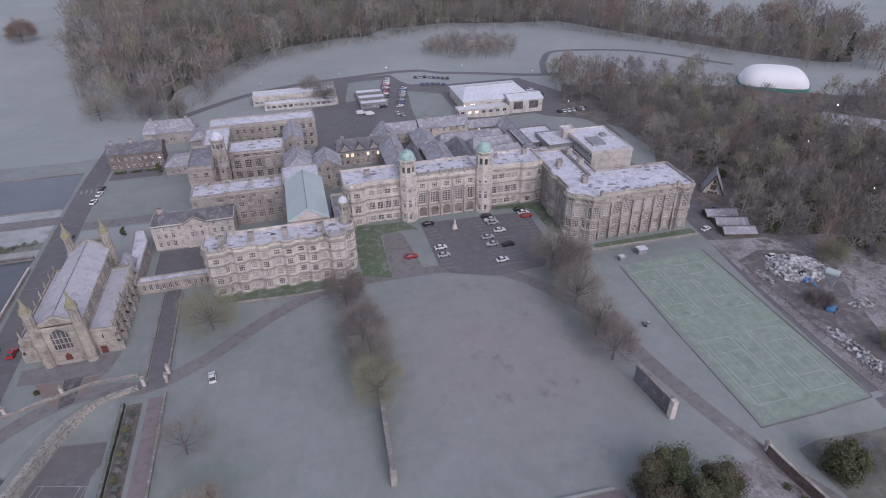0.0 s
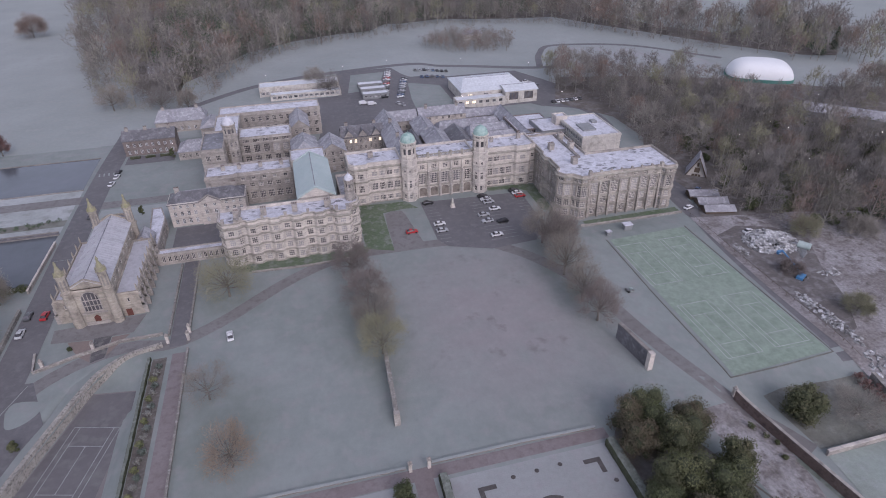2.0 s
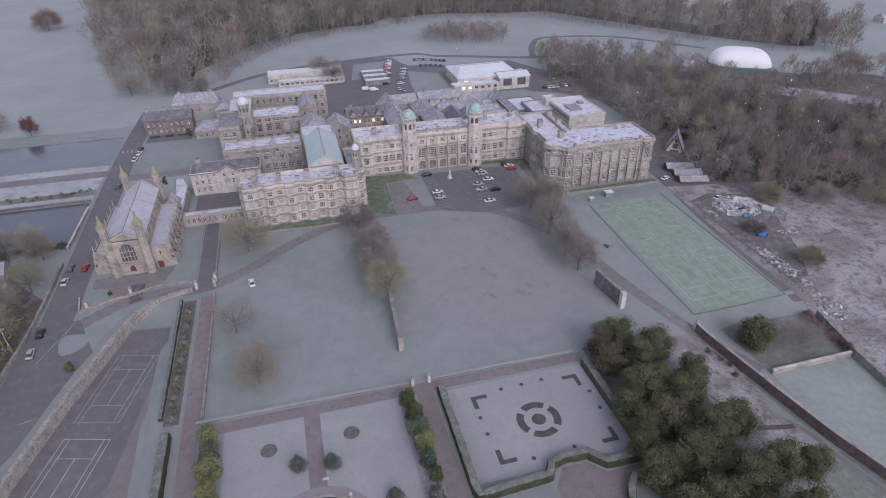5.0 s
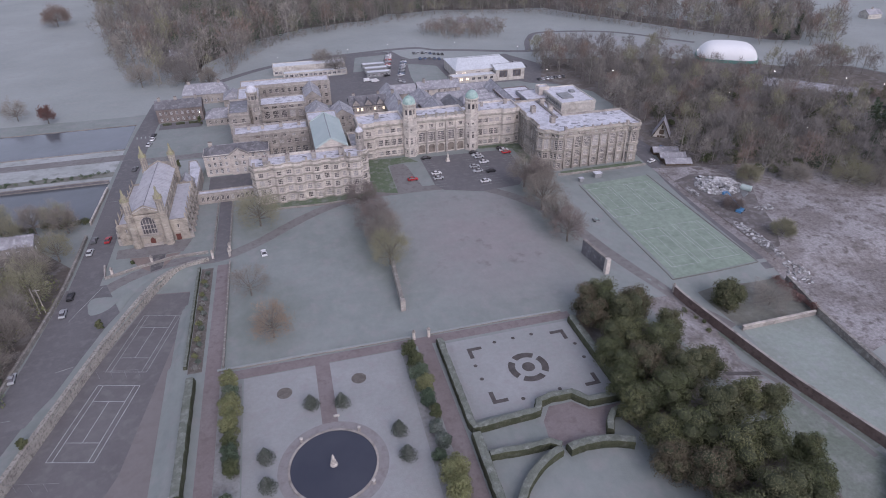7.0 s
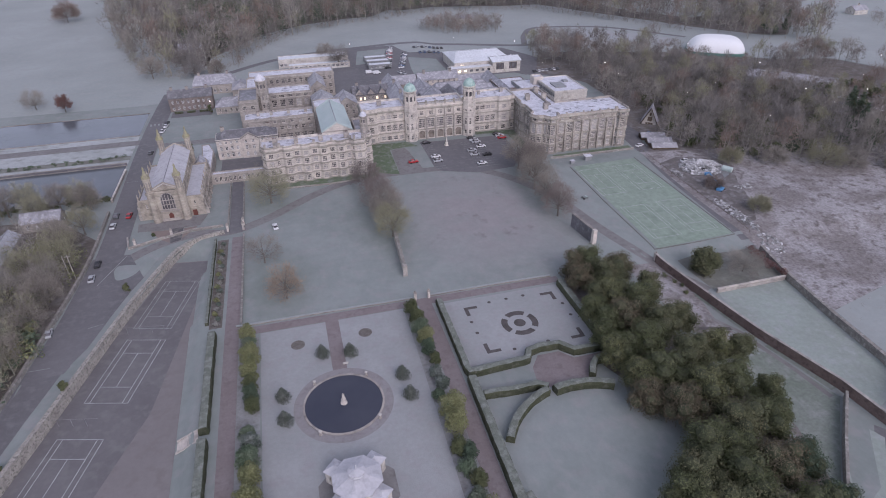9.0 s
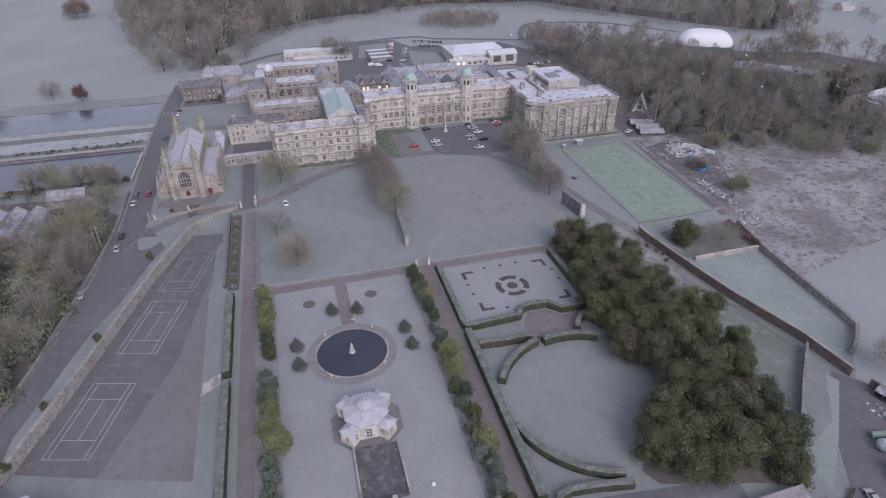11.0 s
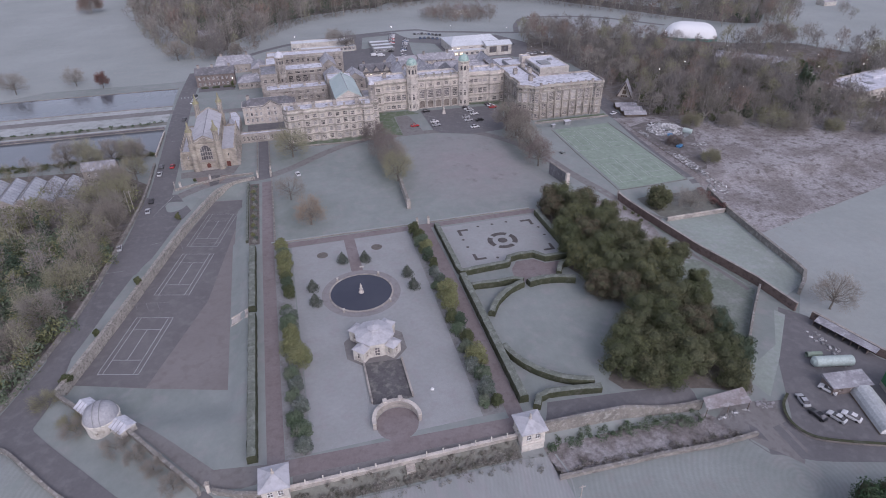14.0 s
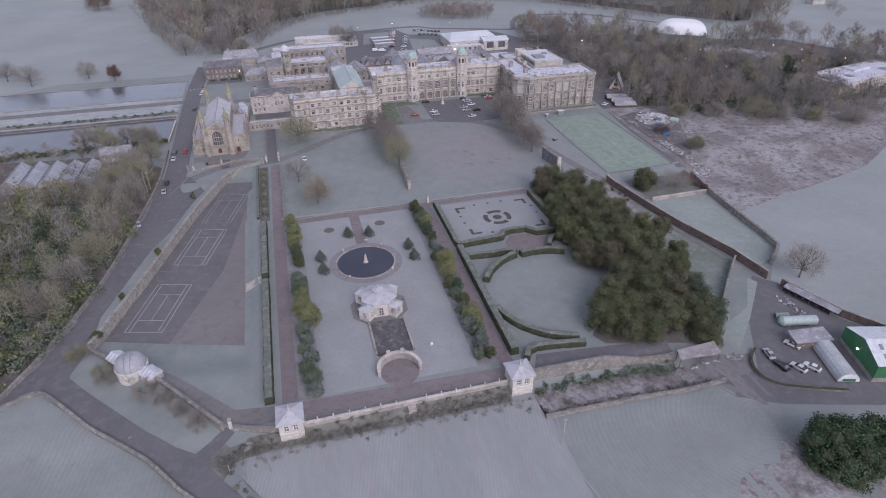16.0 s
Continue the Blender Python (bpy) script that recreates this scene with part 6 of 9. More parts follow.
def court_lines(x0, y0, ux, uy, mat, label, length=23.77, width=10.97, w=0.09, dz=0.09, inner=True):
    """A tennis court's lines; (ux, uy) points along its length."""
    u = Vector((ux, uy)).normalized()
    v = Vector((u.y, -u.x))
    ob = thing("court_marking", (x0, y0, hz(x0, y0)), label, "court marking", "tennis courts", "structure")

    def stroke(a0, b0, a1, b1):
        p, q = Vector((x0, y0)) + u * a0 + v * b0, Vector((x0, y0)) + u * a1 + v * b1
        r = ribbon([tuple(p), tuple(q)], w * 2)
        m = Mesh().add([(*c, hz(*c) + dz) for c in r], [tuple(range(len(r)))])
        part("line", m, mat, ob)

    s = (width - 8.23) / 2
    for b in (0, width):
        stroke(0, b, length, b)
    for a in (0, length):
        stroke(a, 0, a, width)
    for b in (s, width - s):
        stroke(0, b, length, b)
    for a in (length / 2 - 6.4, length / 2 + 6.4):
        stroke(a, s, a, width - s)
    stroke(length / 2 - 6.4, width / 2, length / 2 + 6.4, width / 2)
    return ob


# sunken court terrace
drape("court_surface", [(-95.2, 13.9), (-76.4, 7.4), (-55.9, 1.1), (-56.6, 71.3), (-51.5, 109.5), (-64.6, 111.5), (-75.5, 80), (-87.5, 38)], ALLWEATHER, 0.04, "reddish all-weather court terrace", category="court", level=-2.5)
drape("court_surface", [(-95, 13.7), (-76.4, 7.6), (-63.2, 42), (-53.0, 105), (-52.4, 109.2), (-64.4, 111), (-75.3, 80), (-87.3, 38)], COURT, 0.06, "grey tarmac tennis courts with worn surface", category="court", level=-2.5)
u = Vector((0.29, 1.0))
court_lines(-89.6, 16.3, 0.275, 1.0, LINE, "white tennis court lines on grey tarmac")
court_lines(-79.8, 50.0, 0.275, 1.0, LINE, "white tennis court lines on grey tarmac")
court_lines(-72.6, 77.8, 0.275, 1.0, CREAMLINE, "faded tennis court lines on grey tarmac")
# green courts
drape("sports_carpet", [(97.4, 141.8), (96.2, 72.9), (127.2, 74.2), (127.6, 142.8)], GREENCOURT, 0.05, "green carpeted sports courts", category="court")
for x, y in ((96.9, 113.3), (113.9, 113.4), (98.6, 78.5), (114.0, 79.0)):
    court_lines(x, y, 0.0, 1.0, LINE, "pale tennis court lines on green carpet")
for x in (102.5, 120):
    for yy in (125, 90):
        c = thing("court_marking", (x, yy, -1), "faint netball lines crossing the green carpet", "court marking", "tennis courts", "structure")
        for a in np.linspace(-12, 12, 5):
            r = ribbon([(x - 5.5, yy + a), (x + 5.5, yy + a)], 0.1)
            part("line", Mesh().add([(*q, hz(*q) + 0.085) for q in r], [tuple(range(4))]), CREAMLINE, c)


def net_fence(name, pts, h, label, post=0.06, mat=None, mesh_step=0.0):
    ob = thing(name, (*pts[0], hz(*pts[0])), label, "fence")
    for a, b in zip(pts, pts[1:]):
        n = max(1, int((Vector(b) - Vector(a)).length / 3.0))
        for k in range(n):
            p = Vector(a).lerp(Vector(b), k / n)
            q = Vector(a).lerp(Vector(b), (k + 1) / n)
            part("post", Mesh().tube((p.x, p.y, hz(*p) - 0.2), (p.x, p.y, hz(*p) + h), post, post, 4), mat or METAL, ob)
            part("rail", Mesh().tube((p.x, p.y, hz(*p) + h), (q.x, q.y, hz(*q) + h), post * 0.7, post * 0.7, 4), mat or METAL, ob)
    return ob


wall_run("court_edging", [(96.3, 142), (95.2, 110), (95.0, 72.6), (112, 72.8), (127.8, 73.6), (128.4, 143.2)], 0.15, 0.3, ROUGHDK, "low worn turf edging round the green courts", "edging", sink=0.4)
net_fence("court_fence", [(-87, 44), (-74, 41)], 2.6, "tall net fence between the courts", 0.05, METAL)
net_fence("court_fence", [(-77, 76), (-60, 73)], 2.6, "tall net fence between the courts", 0.05, METAL)

# walls
wall_run("court_wall", curve([(-96.5, 8.8), (-86.7, 41), (-74.4, 85), (-65.6, 110), (-61.5, 117), (-56, 121), (-48.5, 123)], 5), 0.9, 0.95, PALERUBBLE, "thick rubble wall between courts and drive", top=PALERUBBLE, jag=0.08, sink=4, level=0.0)
wall_run("observatory_wall", [(-96.8, 8.6), (-95.6, 6.8), (-88.7, -0.2), (-86, -3)], 1.0, 0.7, RUBBLE, "stone wall running to the observatory", top=RUBBLE, jag=0.05, sink=4, level=0.0)
wall_run("observatory_wall", [(-78, -8.6), (-75.5, -11.4), (-67.3, -21.6), (-60.1, -30.4)], 1.2, 0.7, RUBBLE, "stone wall with ivy beside the farm road", top=RUBBLE, jag=0.15, sink=4, level=0.0)
wall_run("churchyard_wall", [(-81.5, 128), (-80, 120.5), (-70, 124.5), (-60, 127.8), (-49, 128)], 0.8, 0.4, RUBBLE, "low stone churchyard wall", top=STONE)
wall_run("lawn_wall", [(-43, 66.9), (-20, 66.9), (8.2, 66.4)], 0.45, 0.45, STONEDK, "low frost-topped stone wall along the front lawn", top=FIELD)
wall_run("lawn_wall", [(14, 66.4), (36, 66.5), (53, 66.0)], 0.45, 0.45, STONEDK, "low frost-topped stone wall along the front lawn", top=FIELD)
wall_run("path_wall", [(-41.6, 68), (-41.6, 120)], 0.7, 0.4, RUBBLE, "low stone wall beside the long walk", top=RUBBLE)
wall_run("path_wall", [(-41.9, 127), (-41.9, 164)], 0.7, 0.4, RUBBLE, "low stone wall beside the church path", top=RUBBLE)
wall_run("path_wall", [(-47.3, 127), (-47.3, 164)], 0.7, 0.4, RUBBLE, "low stone wall beside the church path", top=RUBBLE)
wall_run("green_edge_wall", [(-25, 153.2), (-8, 152.2), (12, 153.2)], 0.5, 0.4, RUBBLE, "low kerb wall below the school wing", top=STONE)
wall_run("green_edge_wall", [(92, 153.6), (134, 153.2)], 0.8, 0.4, RUBBLE, "low wall below the hall wing", top=STONE)
wall_run("garden_wall", [(91.6, 66.6), (95.6, 46), (99.2, 26), (105.4, 4), (107.2, -11)], 3.0, 0.6, REDBRICK, "high brick kitchen garden wall with stone coping", top=STONE)
wall_run("garden_wall", [(109, -15), (114.5, -33), (124, -48)], 2.6, 0.6, REDBRICK, "high brick wall behind the farm yard", top=STONE)
wall_run("garden_wall", [(131, 64), (127.6, 46.5), (125.6, 27), (124.6, 10), (123.6, 3.6), (119, -1), (114.4, -4.4)], 2.2, 0.9, RUBBLE, "mossy stone lane wall", top=RUBBLE, jag=0.1)
wall_run("garden_wall", [(101.5, 47.3), (126.8, 47.5)], 1.5, 0.6, STONE, "pale stone cross wall", top=STONELT)
wall_run("garden_wall", [(104.2, 1), (93, -10), (83, -20.5)], 2.2, 0.5, RUBBLE, "stone wall beside the yard lawn", top=RUBBLE)
wall_run("garden_wall", [(15.4, -34.8), (36, -35.4), (55.5, -37.4)], 2.6, 0.6, RUBBLE, "old stone garden wall with creeper", top=RUBBLE, jag=0.15)
wall_run("field_wall", [(14.6, -46.3), (40, -46.9), (62.5, -48.6)], 0.8, 0.6, STONEDK, "dry stone field wall", top=RUBBLE, jag=0.16)
wall_run("terrace_wall", [(-47, -34.9), (-20, -34.9), (9, -34.9)], 0.9, 0.6, STONE, "garden terrace wall with stone coping", top=STONELT, sink=3)
wall_run("terrace_wall", [(-57.5, -30.6), (-52, -33.6), (-47.3, -35)], 1.0, 0.6, RUBBLE, "broken stone wall by the garden gate", top=RUBBLE, jag=0.25)
wall_run("field_wall", curve([(-116, -12), (-110, -9), (-104.5, -7.2), (-97, -14.4), (-89.7, -22.1), (-77.7, -32.7), (-72.1, -39.4), (-68.8, -43.8), (-64.6, -48.8), (-62.4, -58)], 5), 0.7, 0.6, RUBBLE, "low stone wall beside the farm road", top=RUBBLE, jag=0.15)
wall_run("drive_wall", curve([(-113.5, -8), (-106.2, 12), (-98.6, 43), (-93.6, 86), (-91.2, 116), (-91.6, 150)], 6), 1.2, 0.6, RUBBLE, "stone wall between drive and woodland", top=RUBBLE, jag=0.06)
wall_run("pond_wall", [(-92.4, 160), (-92.2, 190)], 1.2, 0.5, STONE, "stone parapet beside the canal pond", top=STONELT)
wall_run("ruined_wall", [(10.0, 101.5), (8.8, 79.4)], 3.4, 0.9, STONE, "free-standing old stone wall on the lawn", top=RUBBLE, jag=0.15)
rw = wall_run("ruined_wall", [(73.6, 93.2), (75.4, 80.6)], 5.2, 0.9, SLATEDK, "dark free-standing wall with pale end pier", top=STONEDK, jag=0.1)
part("end_pier", Mesh().box(74.7, 76.1, 79.4, 80.8, -1.5, 5.6), STONELT, rw)
lw_ = Mesh().box(8.1, 9.5, 78.6, 79.8, -1, 3.9)
part("end_pier", lw_, STONE, bpy.data.objects["ruined_wall"])


def gate_pier(x, y, h=2.6, w=0.75):
    ob = thing("gate_pier", (x, y, hz(x, y)), "stone gate pier with ball finial", "gate pier", "gate piers")
    z = hz(x, y)
    part("shaft", Mesh().box(x - w / 2, x + w / 2, y - w / 2, y + w / 2, z - 0.3, z + h), STONELT, ob)
    part("cap", Mesh().box(x - w * 0.65, x + w * 0.65, y - w * 0.65, y + w * 0.65, z + h, z + h + 0.2), STONE, ob)
    part("finial", Mesh().round(x, y, [(0.12, z + h + 0.2), (0.3, z + h + 0.45), (0.3, z + h + 0.65), (0.1, z + h + 0.9)], 8), STONE, ob)


for x, y in ((9.0, 65.6), (13.2, 65.6), (-47.2, 124), (-41.8, 124), (-41.8, 127.2), (-78, 122), (-66.5, 126), (92, 67.5), (-58.3, -30)):
    gate_pier(x, y)

# hedges
def hedge(name, line, w, h, label, seed=1, side=None):
    rng = random.Random(seed)
    pts = []
    for a, b in zip(line, line[1:]):
        n = max(1, int((Vector(b) - Vector(a)).length / 1.2))
        pts += [tuple(Vector(a).lerp(Vector(b), k / n)) for k in range(n)]
    pts.append(line[-1])
    n = len(pts)
    ob = thing(name, (*pts[0], hz(*pts[0])), label, "hedge", "clipped hedges")
    prof = [(-0.5, 0.0), (-0.52, 0.35), (-0.5, 0.7), (-0.42, 0.95), (-0.2, 1.0), (0.2, 1.0), (0.42, 0.95), (0.5, 0.7), (0.52, 0.35), (0.5, 0.0)]
    k = len(prof)
    vs = []
    for i, p in enumerate(pts):
        d = (Vector(pts[min(i + 1, n - 1)]) - Vector(pts[max(i - 1, 0)])).normalized()
        nn = Vector((-d.y, d.x))
        for a, b in prof:
            c = Vector(p) + nn * (a * w + rng.uniform(-0.09, 0.09))
            vs.append((c.x, c.y, hz(c.x, c.y) - 0.1 + b * h + rng.uniform(-0.08, 0.08)))
    body, top = Mesh(), Mesh()
    fs, ft = [], []
    for i in range(n - 1):
        for j in range(k - 1):
            q = (i * k + j, i * k + j + 1, (i + 1) * k + j + 1, (i + 1) * k + j)
            (ft if 3 <= j <= 5 else fs).append(q)
    fs += [tuple(range(k))[::-1], tuple((n - 1) * k + j for j in range(k))]
    part("clipped_side", body.add(vs, fs), HEDGE, ob)
    part("frosted_top", top.add(vs, ft), HEDGETOP, ob)
    return ob


hedge("yew_hedge", [(-49.2, -26), (-49.2, 26)], 2.2, 2.6, "long clipped yew hedge with frosted top")
hedge("yew_hedge", [(-49.2, 29), (-49.2, 64)], 2.2, 2.6, "long clipped yew hedge with frosted top", 2)
hedge("yew_hedge", [(-51.2, 70), (-51.2, 118)], 0.9, 1.2, "low hedge beside the rockery bed", 3)
hedge("box_hedge", [(15.4, 62), (15.2, 32), (15.6, 30.6), (31.4, 31.4), (32.8, 34.0), (36, 34.8), (41.6, 34.6), (44.6, 31.2), (53.6, 31.0)], 1.9, 2.2, "clipped hedge round the parterre with frosted top", 4)
hedge("box_hedge", [(54.4, 32.5), (54.0, 61)], 2.2, 2.4, "clipped hedge round the parterre with frosted top", 5)
hedge("box_hedge", [(15.2, 28.4), (14.8, 0), (14.5, -25.5)], 2.3, 2.6, "long clipped hedge beside the garden walk", 6)
hedge("box_hedge", [(16.4, 22.6), (26, 22), (30.4, 22.2), (32.6, 20.6)], 1.7, 2.2, "clipped hedge beside the circular lawn", 7)
hedge("box_hedge", [(45, 21.4), (46.6, 24.4), (48.4, 26.4), (55, 26.8)], 1.7, 2.2, "clipped hedge beside the circular lawn", 8)
CX, CY, CR = 38.4, -2.4, 22.2
arc = lambda a0, a1, CR=22.2: [(CX + CR * math.cos(radians(a)), CY + CR * math.sin(radians(a))) for a in np.linspace(a0, a1, 16)]
hedge("box_hedge", arc(106, 153, 23.0), 2.0, 2.2, "curved clipped hedge round the circular lawn", 9)
hedge("box_hedge", arc(189, 258), 1.9, 2.0, "curved clipped hedge round the circular lawn", 10)
hedge("box_hedge", arc(102, 62), 2.2, 2.3, "curved clipped hedge round the circular lawn", 11)
hedge("box_hedge", [(16.6, -28.4), (18.2, -25.8), (20.8, -24.9), (27.5, -25.6), (34.4, -26.8)], 1.9, 1.9, "clipped hedge below the circular lawn", 12)

# stone steps through the long hedge, down to the courts
st_ = thing("garden_steps", (-53, 29, -1.2), "flight of old stone steps down to the courts", "steps")
for i in range(11):
    x = -50.6 - i * 0.46
    part("step", Mesh().box(x - 0.5, x, 27.6, 30.6, -3.2, 0.2 - i * 0.235), STONELT, st_)
for y in (27.2, 30.7):
    part("side_wall", Mesh().add([(-50.4, y, 0.5), (-50.4, y + 0.4, 0.5), (-55.9, y, -2.1), (-55.9, y + 0.4, -2.1), (-50.4, y, -3), (-50.4, y + 0.4, -3), (-55.9, y, -3), (-55.9, y + 0.4, -3)], [(0, 1, 3, 2), (0, 2, 6, 4), (1, 5, 7, 3), (2, 3, 7, 6), (0, 4, 5, 1)]), STONELT, st_)

for k in range(3):
    hedge("box_hedge", [(-79.6 + k * 6.4, 262.6), (-75.4 + k * 6.4, 262.8)], 1.2, 1.4, "dark clipped hedge before the brick house", 30 + k)

# parterre beds
def bed(poly, label="dark soil flower bed cut in the frosted lawn", mat=None):
    return drape("flower_bed", poly, mat or SOIL, 0.07, label, category="flower bed")


RX, RY = 35.4, 47.0
bed(disc(RX, RY, 1.7, 20))
for k in range(4):
    a0, a1 = radians(45 + 90 * k + 9 - 90), radians(45 + 90 * k + 81 - 90)
    angles = np.linspace(a0, a1, 10)
    bed([(RX + 5.3 * math.cos(a), RY + 5.3 * math.sin(a)) for a in angles] + [(RX + 3.5 * math.cos(a), RY + 3.5 * math.sin(a)) for a in angles[::-1]])
for x, y, sx, sy in ((21.8, 57.8, 1, -1), (50.2, 58.4, -1, -1), (50.8, 36.6, -1, 1), (22.4, 37.2, 1, 1)):
    poly = [(x, y), (x + 4 * sx, y), (x + 4 * sx, y + 1.1 * sy), (x + 1.1 * sx, y + 1.1 * sy), (x + 1.1 * sx, y + 4 * sy), (x, y + 4 * sy)]
    bed(poly if sx * sy > 0 else poly[::-1])
for x, y in ((30, 58.4), (35.5, 58.6), (41, 58.8), (22.2, 51), (22.3, 46), (51, 52), (51, 46.5), (40, 37.6), (30, 37)):
    bed(disc(x, y, 0.55, 8))
bed(disc(-26.5, 54.6, 1.9, 18), "round dark flower bed in the lawn", LITTER)
bed(disc(-7.9, 54.8, 1.9, 18), "round dark flower bed in the lawn", LITTER)
bed([(-42.2, -27), (-36.6, -27), (-36.8, 61), (-42.2, 61)], "long shrub border beside the walk", WORN)
bed([(3.6, -27), (9.2, -27), (9.2, 61), (4.8, 61)], "long shrub border beside the walk", WORN)
bed([(-50.6, 68), (-47.0, 68), (-46.8, 118), (-50.4, 118)], "brown rockery bed with rows of plants", LITTER)
drape("lawn", disc(CX, CY, 21.0, 56), FROST, 0.035, "smooth circular frosted lawn", category="lawn")
for ya, yb in ((30.4, 31.8), (28.2, 29.0), (25.6, 26.2), (22.2, 23.6)):
    bed([(83.0, ya + 0.1), (94.4, ya), (94.4, yb), (83.0, yb + 0.1)], "narrow kitchen garden bed with dark soil", SOIL if yb - ya > 1 else WORN)

# round pond with fountain
PX, PY, PR = -16.9, 30.1, 9.4
drape("path", disc(PX, PY, 12.1, 48), PONDWALK, 0.06, "gravel walk round the pond", category="path")
tagged(part("pond_water", Mesh().add([(x, y, 0.12) for x, y in disc(PX, PY, PR, 48)], [tuple(range(48))]), WATER), "dark still water of the round pond", "water", kind="structure")
rim = Mesh()
o, i_ = disc(PX, PY, PR + 0.5, 48), disc(PX, PY, PR, 48)
for k in range(48):
    j = (k + 1) % 48
    rim.add([(*o[k], 0), (*o[j], 0), (*o[j], 0.3), (*o[k], 0.3), (*i_[j], 0.3), (*i_[k], 0.3), (*i_[j], 0), (*i_[k], 0)], [(0, 1, 2, 3), (3, 2, 4, 5), (5, 4, 6, 7)])
tagged(part("pond_rim", rim, STONE), "low stone rim round the pond", "pond rim", kind="structure")
fo = thing("fountain_statue", (PX, PY, 0), "weathered stone fountain figure on a pedestal", "fountain")
part("pedestal", Mesh().round(PX, PY, [(0.9, 0), (0.8, 0.5), (0.45, 0.7), (0.4, 1.3), (0.6, 1.4)], 10), STONELT, fo)
part("figure", Mesh().round(PX, PY, [(0.34, 1.4), (0.4, 1.9), (0.3, 2.4), (0.36, 2.7), (0.15, 2.95), (0.2, 3.1), (0.1, 3.35)], 9), STONELT, fo, smooth=True)
for a in (50, 128, 232, 318):
    x, y = PX + (PR + 1.0) * math.cos(radians(a)), PY + (PR + 1.0) * math.sin(radians(a))
    ur = thing("stone_urn", (x, y, 0), "stone urn on a plinth beside the pond", "urn", "pond urns")
    part("plinth", Mesh().box(x - 0.35, x + 0.35, y - 0.35, y + 0.35, 0, 0.6), STONE, ur)
    part("bowl", Mesh().round(x, y, [(0.15, 0.6), (0.2, 0.75), (0.42, 1.15), (0.38, 1.2)], 8), PALE, ur)
be = thing("stone_bench", (-14.8, 43.6, 0), "small pale stone bench", "bench")
part("seat", Mesh().box(-15.5, -14.1, 43.3, 43.9, 0.35, 0.5), PALE, be)
part("support", Mesh().box(-15.3, -15.1, 43.4, 43.8, 0, 0.35).box(-14.5, -14.3, 43.4, 43.8, 0, 0.35), PALE, be)

# garden pavilion
pv = thing("garden_pavilion", (-16.9, 4.8, 0), "octagonal pale stone garden pavilion with lead roof", "pavilion")
gx0, gy0 = -16.9, 4.8
drape("paving", octagon(gx0, gy0, 8.8), DRIVE, 0.08, "octagonal gravel plinth of the pavilion", category="paving")
oct8 = octagon(gx0, gy0, 5.0)
wall_block(pv, oct8, 0, 4.6, {i: [(0.2, 2.9, 1.4, 1, 2, 3)] for i in (1, 3, 5, 7)}, PALE, roof=None, parapet=0, bands=[(4.0, 0.35, 0.25)], seed=90, bar=0.1)
rf = Mesh().prism(octagon(gx0, gy0, 5.5), 4.5, 4.75, base=True).prism(octagon(gx0, gy0, 5.35), 4.75, 5.9, octagon(gx0, gy0, 1.9))
part("roof", rf, FROSTLEAD, pv, "frosted lead octagonal roof")
part("lantern", Mesh().prism(octagon(gx0, gy0, 1.6), 5.9, 6.8).prism(octagon(gx0, gy0, 1.9), 6.8, 7.3, octagon(gx0, gy0, 0.3), base=True).round(gx0, gy0, [(0.12, 7.2), (0.18, 7.7), (0.03, 8.6)], 6), FROSTLEAD, pv)
for a in (45, 135, 225, 315):
    t = Matrix.Translation((gx0, gy0, 0)) @ Matrix.Rotation(radians(a), 4, "Z")
    box = [t @ Vector(p) for p in ((4.0, -1.7, 0), (7.3, -1.7, 0), (7.3, 1.7, 0), (4.0, 1.7, 0))]
    poly = [(p.x, p.y) for p in box]
    wall_block(pv, poly, 0, 3.7, {0: [(0.9, 1.9, 0.9, 1, 2, 2)], 1: [(0.9, 1.9, 1.1, 1, 2, 2)], 2: [(0.9, 1.9, 0.9, 1, 2, 2)]}, PALE, roof=None, parapet=0, seed=91, bar=0.1)
    top = [t @ Vector(p) for p in ((3.9, -2.0, 3.65), (7.6, -2.0, 3.65), (7.6, 2.0, 3.65), (3.9, 2.0, 3.65), (3.9, 0, 4.6), (6.1, 0, 4.6))]
    part("wing_roof", Mesh().add(top, [(0, 1, 5, 4), (2, 3, 4, 5), (1, 2, 5), (3, 2, 1, 0)]), FROSTLEAD, pv)
drape("forecourt", [(-20.9, -16.4), (-11.2, -16.6), (-11.2, -2.2), (-20.7, -1.6)], MOSSY, 0.09, "dark mossy forecourt of the pavilion", category="paving")
wall_run("kerb_wall", [(-21.1, -16), (-21.0, -1.6)], 0.5, 0.35, STONE, "low stone kerb beside the forecourt", top=STONE)
wall_run("kerb_wall", [(-11.0, -16.4), (-11.0, -2.2)], 0.5, 0.35, STONE, "low stone kerb beside the forecourt", top=STONE)
ex = wall_run("exedra", [(-16.4 + 5.4 * math.cos(radians(a)), -23.6 + 5.6 * math.sin(radians(a))) for a in np.linspace(-6, 186, 15)], 2.0, 0.8, STONE, "curved stone exedra wall with coping", top=STONELT)
for dx in (-1.9, 1.9):
    part("opening_pier", Mesh().box(-16.4 + dx - 0.5, -16.4 + dx + 0.5, -18.6, -17.4, 0, 2.6), STONELT, ex)
drape("paving", disc(-16.4, -23.6, 5, 24), PINK, 0.05, "pink gravel within the exedra", category="paving")

